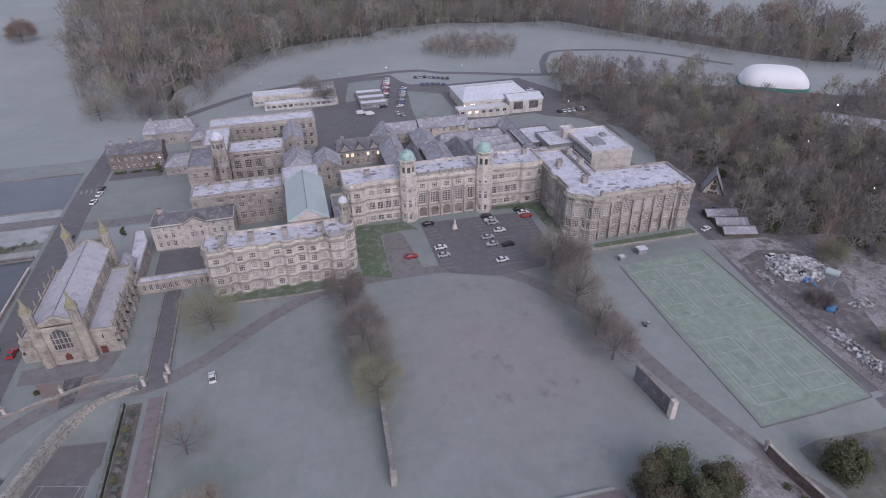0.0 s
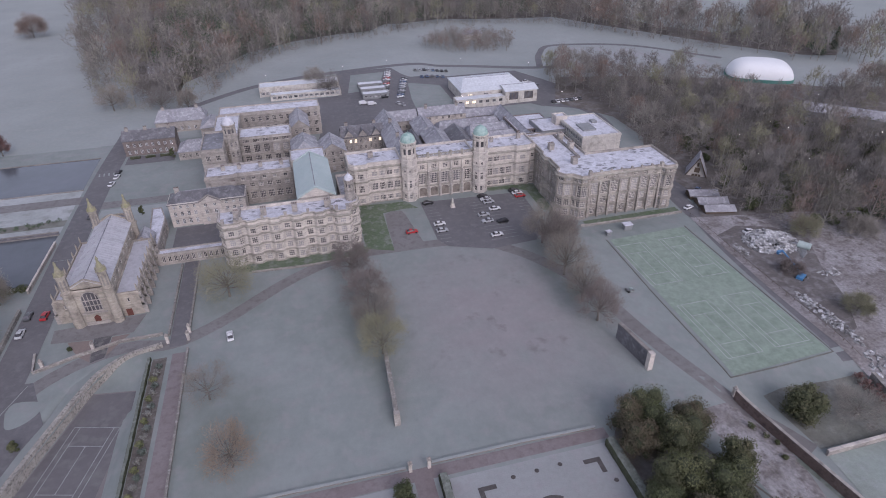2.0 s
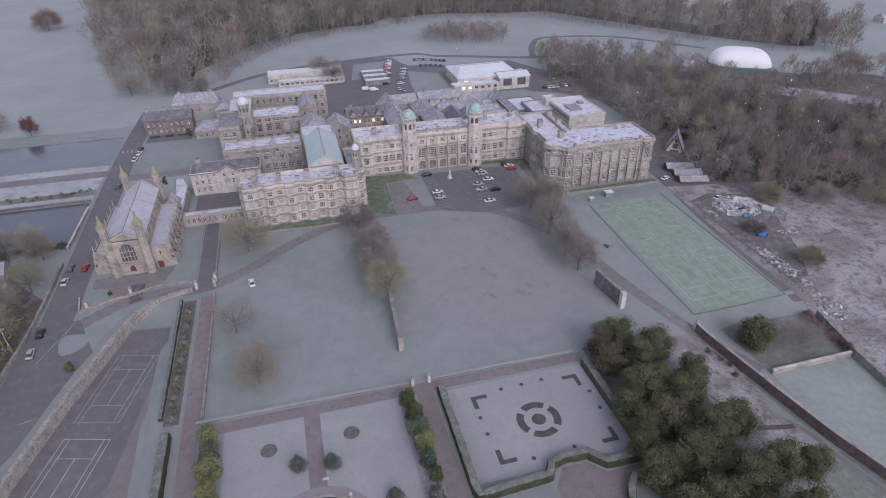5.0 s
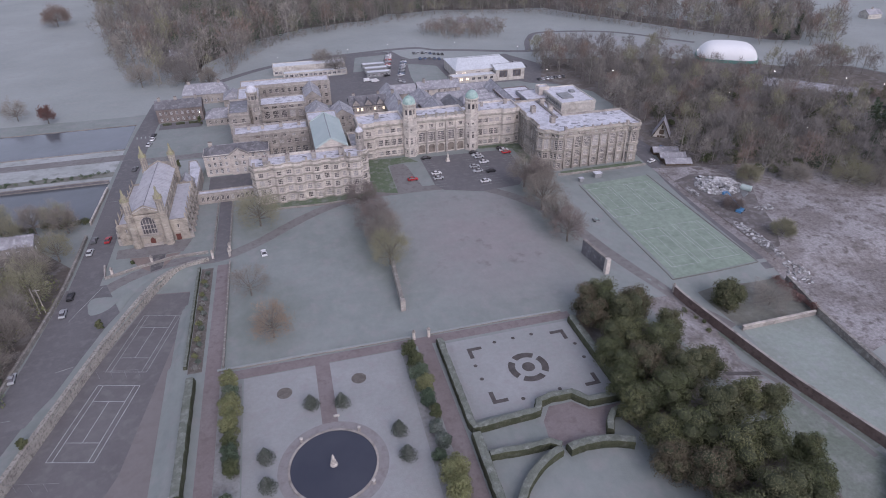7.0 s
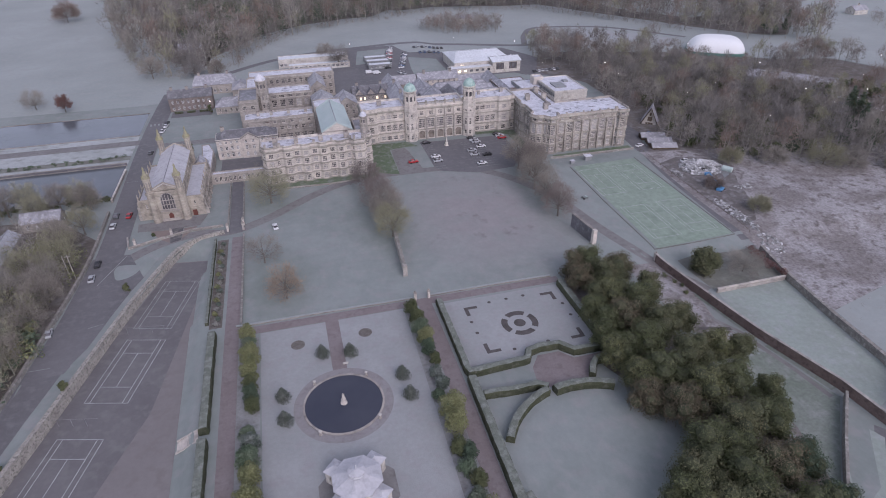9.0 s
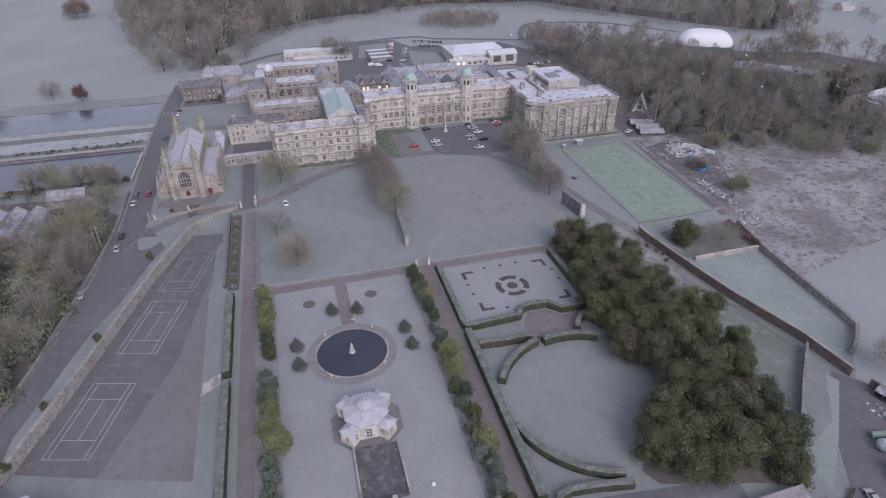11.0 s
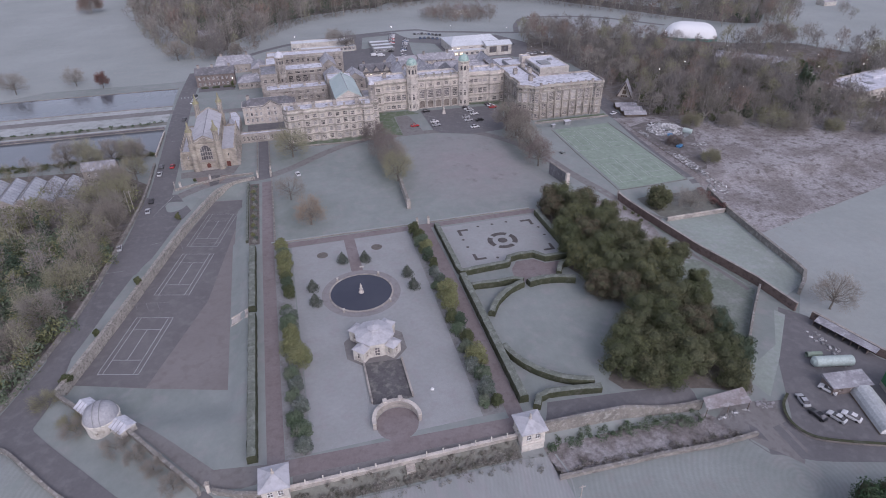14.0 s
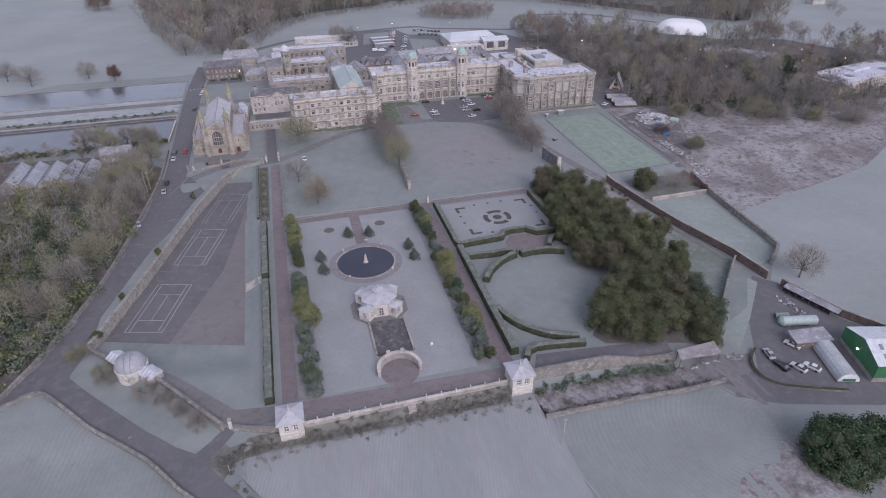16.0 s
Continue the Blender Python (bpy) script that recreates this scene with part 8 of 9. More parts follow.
plan = [(-39.5, 60, 2.0, 4.6, OLIVE), (-39.2, 56, 1.9, 3.6, LAUREL), (-39, 50.5, 2.6, 5.2, OLIVE), (-39, 45.5, 2.0, 4.0, OLIVE), (-39, 41, 1.8, 3.4, YEW), (-38.6, 37, 1.7, 4.4, PINE), (-38.4, 33.5, 1.6, 4.0, YEW), (-39.6, 26, 1.6, 2.2, LAUREL), (-38.8, 22.5, 2.1, 3.0, FROSTLEAF), (-39, 17.5, 2.4, 4.4, LAUREL), (-38.8, 13, 2.3, 4.2, OLIVE), (-39, 7, 2.6, 5.2, OLIVE), (-36.8, 3, 2.8, 5.0, OLIVE), (-39.6, -1.5, 1.9, 2.6, LAUREL), (-38.6, -5.5, 1.9, 2.4, FROSTLEAF), (-39.6, -9.5, 1.8, 2.4, LAUREL), (-38, -13, 2.0, 2.4, FROSTLEAF), (-39.6, -17, 2.0, 2.6, LAUREL), (-38, -21, 2.2, 2.8, LAUREL), (-38.2, -25, 1.8, 2.4, FROSTLEAF),
        (6.4, 59, 2.0, 4.4, YEW), (7.2, 55, 1.9, 3.8, YEW), (7.0, 50, 2.3, 4.2, LAUREL), (7.4, 45.5, 2.2, 4.6, OLIVE), (7.0, 41, 1.6, 5.0, PINE), (8, 37.5, 1.4, 3, YEW), (7.0, 33, 1.6, 2.6, FROSTLEAF), (7.6, 29, 1.7, 2.4, FROSTLEAF), (5.8, 25.5, 1.5, 2.0, LAUREL), (7.4, 19, 3.0, 6.2, OLIVE), (7.2, 15, 2.6, 5.0, OLIVE), (6.2, 9, 1.8, 3.2, YEW), (7.8, 7, 1.6, 3.4, PINE), (6, 3.5, 1.9, 2.8, LAUREL), (7.8, 0, 1.8, 2.6, YEW), (6.4, -4, 1.9, 2.6, LAUREL), (7.6, -9, 2.6, 5.0, OLIVE), (5.6, -12, 1.8, 3.6, FROSTLEAF), (7.6, -15, 2.0, 3.0, LAUREL), (6.6, -20, 2.0, 3.8, FROSTLEAF), (5.0, -23.5, 1.4, 2.4, LAUREL), (8, -24, 1.4, 2.0, YEW)]
for k, (x, y, r, h, m) in enumerate(plan):
    shrub(x, y, r, h, m, label={OLIVE: "yellow-green evergreen shrub in the border", YEW: "dark evergreen shrub in the border", LAUREL: "green laurel shrub in the border", FROSTLEAF: "frost-dusted grey-green shrub in the border", PINE: "upright dark conifer in the border"}[m], k=k)
for k, (x, y) in enumerate(((-20.4, 48.2), (-13.2, 46.8), (-1.4, 34.8), (-0.9, 27.6), (-31.2, 35.0), (-31.0, 27.4))):
    settle(leafy("dwarf_conifer", "small frosted conical conifer beside the pond", cone_clumps(2.1, 4.6, 9), 2200, 0.17, DIMLEAF, 460 + k, "conifer", "pond conifers", 0.12), x, y)
for k in range(20):
    x, y = -48.7 + 0.5 * math.sin(k * 2.1), 69.5 + k * 2.35
    settle(leafy("rockery_plant", "low frosted plant in the rockery bed", lumps(500 + k, 1.15, 1.2, 7), 360, 0.17, (FROSTWEED, FROSTLEAF, OLIVE)[k % 3], 500 + k, "plant", "rockery plants", 0.05), x, y)
for k, (x, y, r, h) in enumerate(((-84, 53, 1.4, 3.6), (-76.2, 94, 1.3, 3.4), (-91.5, 30, 1.1, 2.4), (-95.5, 13, 1.8, 1.4), (-66, 205, 1.2, 4), (-61, 259, 1.3, 5), (-73, 128, 0.7, 1.2))):
    settle(leafy("round_bush", "dark clipped bush on the verge", lumps(540 + k, r, h, 9), 1500, 0.18, YEW, 540 + k, "bush", "verge bushes", 0.1), x, y).location[2] = 0.05

# ---- woods: past counting ----
def inside(px, py, poly):
    p = np.asarray(poly, float)
    x0, y0 = p[:, 0], p[:, 1]
    x1, y1 = np.roll(x0, -1), np.roll(y0, -1)
    hit = ((y0[None] > py[:, None]) != (y1[None] > py[:, None])) & (px[:, None] < (x1 - x0)[None] * (py[:, None] - y0[None]) / np.where(y1 == y0, 1e-9, y1 - y0)[None] + x0[None])
    return hit.sum(1) % 2 == 1


def scatter(poly, step, seed):
    rng = np.random.default_rng(seed)
    p = np.asarray(poly, float)
    xs, ys = np.arange(p[:, 0].min(), p[:, 0].max(), step), np.arange(p[:, 1].min(), p[:, 1].max(), step)
    gx, gy = [v.ravel() for v in np.meshgrid(xs, ys)]
    gx, gy = gx + rng.uniform(-0.42, 0.42, len(gx)) * step, gy + rng.uniform(-0.42, 0.42, len(gy)) * step
    k = inside(gx, gy, poly)
    return np.stack([gx[k], gy[k]], 1), rng


def wood_patterns(seed, kinds, twigs, fine=1.0):
    """A few small trees of unit height: twigs on the skins of clumps, and a stem with limbs."""
    out = []
    for s in range(kinds):
        rng = np.random.default_rng(seed + s)
        tall = rng.uniform(0.85, 1.1)
        cl = [(0, 0, 0.62, 0.2), (0, 0, 0.84 * tall, 0.11)]
        low = (0.18, 0.42, 0.3)[s % 3]
        for k in range(15):
            a, z = k * 2.4 + rng.uniform(-0.6, 0.6), low + (0.92 - low) * (k + rng.uniform(0, 1)) / 15
            rr = 0.25 * math.sqrt(max(0.06, 1 - ((z - 0.5) / 0.46) ** 2)) * rng.uniform(0.6, 1.15)
            cl.append((rr * math.cos(a), rr * math.sin(a), z * tall, rng.uniform(0.07, 0.13)))
        c = np.array(cl)
        pick = rng.choice(len(c), twigs, p=c[:, 3] ** 2 / (c[:, 3] ** 2).sum())
        d = unit(rng.normal(size=(twigs, 3)) + np.array([0, 0, 0.2]))
        p = c[pick, :3] + d * (c[pick, 3] * rng.uniform(0.15, 1.15, twigs))[:, None]
        d = unit(0.6 * d + rng.normal(size=(twigs, 3)) * 0.35 + np.array([0, 0, 0.65]))
        side = unit(np.cross(d, rng.normal(size=(twigs, 3))))
        ln, wd = 0.11 * fine * rng.uniform(0.5, 1.5, twigs)[:, None], 0.0070 * fine * rng.uniform(0.5, 1.3, twigs)[:, None]
        tw = np.stack([p - side * wd, p + side * wd, p + d * ln], 1).reshape(-1, 3)
        st = []

        def bar(a, b, w0, w1):
            a, b = np.array(a, float), np.array(b, float)
            for q in ((1, 0, 0), (0, 1, 0)):
                n = unit(np.cross(b - a, np.array(q) + 1e-3))
                st.extend([a - n * w0, a + n * w0, b + n * w1, a - n * w0, b + n * w1, b - n * w1])

        bar((0, 0, -0.05), (0, 0, 0.55), 0.014, 0.008)
        bar((0, 0, 0.55), (0, 0, 0.93), 0.008, 0.002)
        for e in cl[2:8]:
            bar((0, 0, 0.24 + 0.35 * (e[2] - 0.3)), e[:3], 0.007, 0.002)
        out.append((tw, np.array(st)))
    return out


def wood(name, poly, step, h, mats, label, seed, width=1.0, twigs=340, kinds=5, gaps=(), fine=1.0):
    """Bare trees past counting, each in one of a few tones."""
    mats = mats if isinstance(mats, list) else [mats]
    pts, rng = scatter(poly, step, seed)
    pats = wood_patterns(seed, kinds, twigs, fine)
    crowns, stems, tone = [], [], []
    for x, y in pts:
        if any(a < x < b and c < y < d for a, b, c, d in gaps):
            continue
        tw, st = pats[rng.integers(0, kinds)]
        s = h * rng.uniform(0.6, 1.25)
        a = rng.uniform(0, 2 * math.pi)
        c, n = math.cos(a), math.sin(a)
        rot = np.array([[c, n, 0], [-n, c, 0], [0, 0, 1]])
        k = np.array([s * width * rng.uniform(0.85, 1.2)] * 2 + [s])
        base = np.array([x, y, hz(x, y) - 0.2])
        crowns.append((tw * k) @ rot + base)
        stems.append((st * np.array([s, s, s])) @ rot + base)
        tone.append(np.full(twigs, rng.integers(0, len(mats)), dtype=np.int32))
    me = tri_mesh(name, np.concatenate(crowns), mats[0], 3)
    for m in mats[1:]:
        me.materials.append(m)
    me.polygons.foreach_set("material_index", np.concatenate(tone))
    ob = tagged(new(name, me), label, "woodland", kind="stuff")
    part("wood_stems", tri_mesh("wood_stems", np.concatenate(stems), STEMS, 3), STEMS, ob)
    return ob


def thicket(name, poly, step, r, h, mat, label, seed, leaves=420, size=0.4):
    """Evergreen undergrowth, each bush a few lumps of leaf sprays."""
    pts, rng = scatter(poly, step, seed)
    out = []
    for x, y in pts:
        rr, hh = r * rng.uniform(0.6, 1.3), h * rng.uniform(0.6, 1.35)
        cl = [(x + rng.normal() * rr * 0.4, y + rng.normal() * rr * 0.4, hz(x, y) + hh * rng.uniform(0.25, 0.75), rr * rng.uniform(0.4, 0.7)) for _ in range(6)]
        out.append(leaf_quads(rng, cl, leaves, size))
    return tagged(new(name, tri_mesh(name, np.concatenate(out), mat)), label, "undergrowth", kind="stuff")


def conifers(name, poly, step, h, mat, label, seed):
    pts, rng = scatter(poly, step, seed)
    out = []
    for x, y in pts:
        s = h * rng.uniform(0.7, 1.2)
        cl = [(x, y, hz(x, y) + s * (0.15 + 0.8 * k / 7), s * 0.22 * (1.05 - 0.9 * k / 7)) for k in range(8)]
        out.append(leaf_quads(rng, cl, 420, 0.45))
    return tagged(new(name, tri_mesh(name, np.concatenate(out), mat)), label, "conifers", kind="stuff")


MIXED = [WOODTWIG, WOODTWIG, WOODGREY, WOODGREY, WOODRED, WOODPALE, TWIGGR, WOODDARK]
NORTH = [(-205, 730), (-152, 490), (-131, 412), (-115, 368), (-100, 350), (-88, 326), (-76, 342), (-60, 336), (-50, 346), (-46, 372), (-38, 385), (-15, 428), (14, 450), (44, 462), (76, 466), (96, 492), (130, 500), (215, 478), (236, 438), (264, 396), (292, 350), (330, 304), (368, 292), (390, 312), (414, 350), (430, 398), (424, 426), (404, 440), (372, 432), (338, 420), (316, 446), (302, 500), (312, 600), (330, 780), (150, 800), (-100, 860)]
wood("north_wood", NORTH, 11.8, 21, MIXED, "mixed brown and grey winter woodland behind the meadow", 700, 0.95, 185, fine=1.4, gaps=((-94, -68, 374, 403),))
drape("wood_floor", offset(NORTH, -22.0), WOODFLOOR, 0.038, "brown leaf litter under bare woodland", category="wood floor")
wood("north_wood", [(-131, 420), (-100, 360), (-60, 345), (0, 440), (130, 505), (215, 485), (260, 410), (330, 320), (400, 300), (440, 370), (330, 410), (300, 460), (200, 540), (0, 540)], 26, 25, [WOODPALE, WOODGREY, WOODRED], "taller bare trees standing over the wood", 710, 0.9, 420)
conifers("conifer_stand", [(-100, 420), (-60, 395), (20, 460), (70, 480), (120, 520), (210, 500), (240, 560), (60, 600), (-80, 580)], 14.5, 26, FARPINE, "dark green conifers standing in the wood", 720)
wood("field_copse", [(92, 428), (112, 405), (152, 398), (168, 430), (140, 455), (110, 450)], 4.6, 9, [WOODRED, WOODPALE, WOODTWIG], "small copse round sheds in the meadow", 730, 1.2, 200)
wood("wood_edge_scrub", [(-150, 484), (-131, 408), (-115, 364), (-100, 346), (-88, 318), (-76, 336), (-66, 336), (-76, 352), (-92, 340), (-106, 364), (-124, 414), (-142, 484)], 6, 7, [WOODTWIG, TWIGGR, WOODGREY], "low bushy trees at the wood's foot", 734, 1.3, 200)
wood("wood_edge_scrub", [(-84, 316), (-76, 338), (-60, 332), (-48, 342), (-42, 369), (-35, 382), (-12, 425), (14, 446), (44, 458), (78, 462), (98, 488), (130, 496), (215, 474), (236, 434), (264, 392), (292, 346), (300, 350), (270, 400), (240, 444), (218, 482), (130, 504), (92, 496), (74, 470), (44, 466), (10, 455), (-20, 432), (-42, 389), (-50, 372), (-54, 350), (-74, 348)], 5, 4.5, [WOODRED, WOODTWIG], "russet bracken and brambles along the wood's edge", 735, 1.5, 130)
thicket("wood_evergreens", [(340, 330), (380, 320), (420, 350), (400, 400), (350, 390)], 22, 5, 9, PINE, "dark evergreens among the far bare trees", 738, 420, 0.7)
EAST = [(148, 154), (158, 136), (166, 126), (186, 124), (200, 111), (232, 97), (300, 82), (400, 120), (360, 205), (342, 245), (330, 262), (300, 246), (255, 262), (238, 300), (200, 322), (172, 352), (158, 345), (146, 300), (160, 276), (158, 240), (150, 212), (152, 196), (170, 186), (164, 166)]
wood("east_wood", EAST, 8.4, 17, MIXED, "bare winter woodland east of the school", 740, 0.95, 680, fine=0.8, gaps=((248, 294, 144, 172), (246, 272, 208, 240), (262, 300, 184, 218), (298, 342, 178, 232), (262, 350, 104, 152), (238, 312, 246, 300)))
wood("hedgerow", [(436, 296), (446, 292), (474, 338), (462, 344)], 9, 9, MIXED, "bare hedgerow trees in the far field", 745, 1.1, 200)
wood("east_scrub", [(146, 150), (158, 132), (166, 124), (186, 121), (200, 110), (240, 96), (290, 100), (290, 124), (220, 140), (175, 152)], 7, 5.5, [TWIGGR, WOODGREY, TWIG], "grey scrub bushes at the foot of the wood", 755, 1.4, 240, fine=0.8)
thicket("east_undergrowth", [(150, 156), (170, 130), (260, 112), (330, 130), (330, 200), (200, 220), (162, 215), (170, 186)], 11, 3.2, 5.0, YEW, "dark holly and ivy among the bare trees", 760, 260, 0.5)
wood("field_copse", [(176, 348), (168, 372), (190, 352), (205, 340), (262, 304), (256, 292), (232, 296)], 10, 11, [WOODTWIG, WOODGREY], "line of bare trees above the playing field", 780, 0.9, 260, gaps=((236, 312, 240, 310),))
WEST = [(-114, -6), (-107.5, 6), (-104, 20), (-98.9, 45), (-94.6, 86), (-93, 118), (-112, 128), (-124, 118), (-160, 112), (-260, 60), (-220, -20)]
wood("west_wood", WEST, 8.4, 11.5, [WOODPALE, TWIGGR, WOODGREY, TWIGGR, WOODTWIG], "bare lichen-grey trees in the western shrubbery", 790, 1.1, 420, fine=0.85)
thicket("west_shrubbery", [(-109, 2), (-104, 20), (-99.4, 45), (-96, 80), (-120, 96), (-150, 84), (-160, 30), (-130, 0)], 4.8, 3.8, 4.4, LAUREL, "green rhododendron and laurel shrubbery", 800, 220, 0.46)
thicket("west_shrubbery", WEST, 10, 4.2, 6.4, OLIVE, "olive-green evergreens in the shrubbery", 810, 420, 0.36)
thicket("west_shrubbery", WEST, 17, 3.4, 5.0, YEW, "dark hollies in the shrubbery", 812, 420, 0.34)
wood("west_bushes", WEST, 9, 3.8, [TWIG, TWIGGR, WOODPALE], "leafless bushes under the western trees", 815, 1.6, 170)
conifers("conifer_stand", [(-160, 90), (-108, 100), (-104, 60), (-150, 40)], 22, 12, PINE, "dark conifers in the shrubbery", 820)
conifers("conifer_stand", [(-190, 60), (-128, 70), (-124, 108), (-160, 110)], 10, 14, OLIVE, "yellow-green conifers behind the shrubbery", 822)
wood("pond_side_scrub", [(-94, 150), (-94, 160), (-150, 160), (-180, 135), (-150, 128), (-118, 140)], 9, 8, [WOODTWIG, TWIGGR], "scrub trees beside the canal pond", 830)
thicket("wall_brambles", [(15, -45.6), (60, -47.6), (60, -45.4), (15, -43.6)], 1.3, 0.8, 0.8, ROUGHLEAF, "frosted brown weeds along the field wall", 842, 70, 0.16)
thicket("wall_creeper", [(16, -39.2), (54, -41.2), (54, -37.8), (16, -35.6)], 1.7, 1.1, 1.7, LAUREL, "creeper and brambles along the old wall", 840, 150, 0.17)
wood("wall_brambles", [(14, -45.6), (60, -47.4), (56, -40), (16, -38.5)], 2.6, 1.5, TWIGRED, "bramble stalks between the walls", 850, 1.6, 120)
thicket("terrace_scrub", [(-56, -38.4), (9, -38.8), (9, -35.6), (-56, -35.6)], 1.0, 0.9, 0.8, ROUGHLEAF, "frosted brown weeds below the terrace wall", 860, 110, 0.16)
thicket("terrace_scrub", [(-57, -42), (-30, -41), (8, -42.6), (14, -44), (14, -38), (-57, -38)], 2.0, 0.8, 0.35, FROSTWEED, "thin frosted weeds at the field's edge", 861, 70, 0.15)
wood("terrace_scrub", [(-60, -40), (9, -39.4), (9, -35.6), (-60, -35.6)], 1.5, 0.9, TWIG, "dead stalks below the terrace wall", 865, 1.8, 90)
wood("rough_stalks", [(134, 145), (131, 70), (129, 14), (172, 38), (250, 78), (270, 112), (200, 130)], 4.6, 1.3, [FROSTSTALK, WOODPALE, FROSTSTALK, TWIG], "frosted dead weed stalks on the rough slope", 870, 1.8, 70)
WEEDY = [(79, 62), (84.6, 64.5), (90.6, 64.2), (93.6, 50), (93.2, 44), (91.4, 34), (84, 32), (82, 44)]
wood("garden_weeds", WEEDY, 2.6, 1.5, [WOODPALE, TWIG, TWIGRED], "tall frosted dead weeds in the kitchen garden", 875, 1.7, 110)
thicket("garden_weeds", [(88, 60), (91, 61), (93.6, 50), (91, 48)], 3.4, 1.1, 1.6, YEW, "dark bushes against the garden wall", 878, 170, 0.22)
thicket("red_hedge", [(126.4, 66), (129.2, 66), (127.6, 48.5), (125.4, 48.5)], 1.6, 1.2, 3.0, COPPERLEAF, "dark red beech hedge on the lane wall", 879, 200, 0.2)
thicket("field_edge_scrub", [(-60.5, -36.4), (-55, -37.6), (-57.5, -43), (-52, -50), (-47, -58), (-52.5, -60), (-55, -49.3), (-58.8, -44.4), (-62, -39.5)], 1.5, 0.8, 0.9, ROUGHLEAF, "frosted brown scrub beside the farm road", 880, 110, 0.18)
thicket("bank_scrub", rect(-330, -93, 204, 208), 3.4, 1.0, 0.7, LAUREL, "patchy green weeds along the pond bank", 881, 90, 0.25)
thicket("bank_scrub", [(-200, 156), (-93, 160), (-93, 164), (-200, 162)], 2.4, 1.6, 1.6, YEW, "dark brambles along the pond's lower bank", 882, 120, 0.28)

# ---- school yards and rear roads ----
drape("yard", [(3.8, 236.2), (15, 236.4), (15, 253), (26, 253), (20.6, 280), (22.4, 327), (9, 326), (9, 282), (3.8, 253)], TARMAC, 0.03, "dark tarmac yard between the school ranges", category="yard")
drape("yard", [(26, 252), (100, 258), (136, 284), (160, 286), (162, 300), (150, 330), (140, 352), (70, 352), (66, 360), (62, 376), (26, 376), (22, 330), (20, 280)], TARMAC, 0.035, "tarmac car parks behind the school", category="car park")
drape("road", ribbon(curve([(-60, 330), (-30, 356), (0, 370), (30, 376), (74, 381), (110, 372), (150, 356), (176, 352)]), 5.5), TARMAC, 0.05, "tarmac road behind the school", category="road")
drape("road", ribbon(curve([(160, 356), (172, 386), (192, 406), (240, 386), (284, 334)]), 4.5), TARMAC, 0.05, "tarmac road past the playing field", category="road")
drape("playing_field", [(169, 358), (198, 398), (217, 392), (232, 383), (277, 329), (258, 314), (236, 324)], PLOUGH, 0.04, "playing field white with frost", category="field")
drape("lawn", [(28, 330), (46, 333), (56, 368), (34, 366)], FROST, 0.06, "frosted grass island in the car park", category="lawn")
drape("lawn", [(60, 276), (84, 276), (84, 330), (66, 340), (62, 310)], FROST, 0.06, "frosted grass beside the sports hall", category="lawn")
drape("lawn", [(92, 260), (108, 262), (132, 280), (126, 288), (98, 288)], FROST, 0.06, "frosted grass before the sports hall", category="lawn")
drape("road", ribbon(curve([(132, 284), (150, 272), (152, 246), (142, 222), (140, 196), (140, 172), (138, 150), (134, 120), (131.5, 70)]), [4.6] * 33 + [7.0] * 32), TARMAC, 0.05, "tarmac lane below the wood", category="road")
drape("yard", [(136, 196), (136, 164), (162, 160), (166, 172), (148, 186)], TARMAC, 0.045, "tarmac yard beside the chalet", category="yard")
drape("yard", [(135.4, 134), (134.6, 108), (134.6, 76), (142, 80), (150, 92), (156, 108), (165, 124), (158, 134), (146, 138)], MUD, 0.19, "dark tarmac works yard", category="yard")
drape("island", curve([(-82.5, 107.2), (-80.6, 101.6), (-76.6, 102.7), (-74.3, 106.3), (-75.3, 109.2), (-81.3, 110.3), (-82.5, 107.2)], 4)[:-1], FROST, 0.11, "small frosted traffic island", category="verge")
drape("lawn", [(12.6, 151), (22, 152.5), (22.4, 181), (15, 181)], FROST, 0.035, "frosted grass beside the parking strip", category="lawn")


def stripe(a, b, w, mat, parent, dz=0.12):
    r = ribbon([a, b], w)
    part("line", Mesh().add([(*c, hz(*c) + dz) for c in r], [tuple(range(4))]), mat, parent)


lines = thing("bay_marking", (60, 165, 0), "faint white parking bay lines on tarmac", "road marking", kind="structure")
for k in range(13):
    y = 154.5 + k * 2.35
    stripe((38.9, y), (43.6, y), 0.14, CREAMLINE, lines)
    stripe((56.8, y - 3), (67, y - 3), 0.14, CREAMLINE, lines)
    if y < 181:
        stripe((74.6, y + 3), (79.2, y + 3), 0.14, CREAMLINE, lines)
for y in (250, 251.2, 252.4, 253.6, 254.8):
    stripe((-89.5 + (y - 250) * 1.6, 246), (-90 + (y - 250) * 1.6, 249), 0.6, CREAMLINE, lines)
for a, b in (((-84, 78), (-80, 79)), ((-86, 100), (-80, 116)), ((-90, 178), (-84, 178)), ((-96, 63), (-90, 63))):
    stripe(a, b, 0.2, CREAMLINE, lines)


pitch = thing("pitch_marking", (-100, -30, 0), "faint white pitch lines on the frosted field", "pitch marking", kind="structure")
for a, b in (((-107.1, -21.3), (-86, -47)), ((-99.9, -32.7), (-108, -39)), ((-104.6, -24.2), (-116, -33))):
    stripe(a, b, 0.09, FIELD, pitch, 0.115)


drape("car_park", [(300, 190), (309, 232), (338, 218), (342, 184), (326, 178)], TARMAC, 0.05, "tarmac car park among the far trees", category="car park")


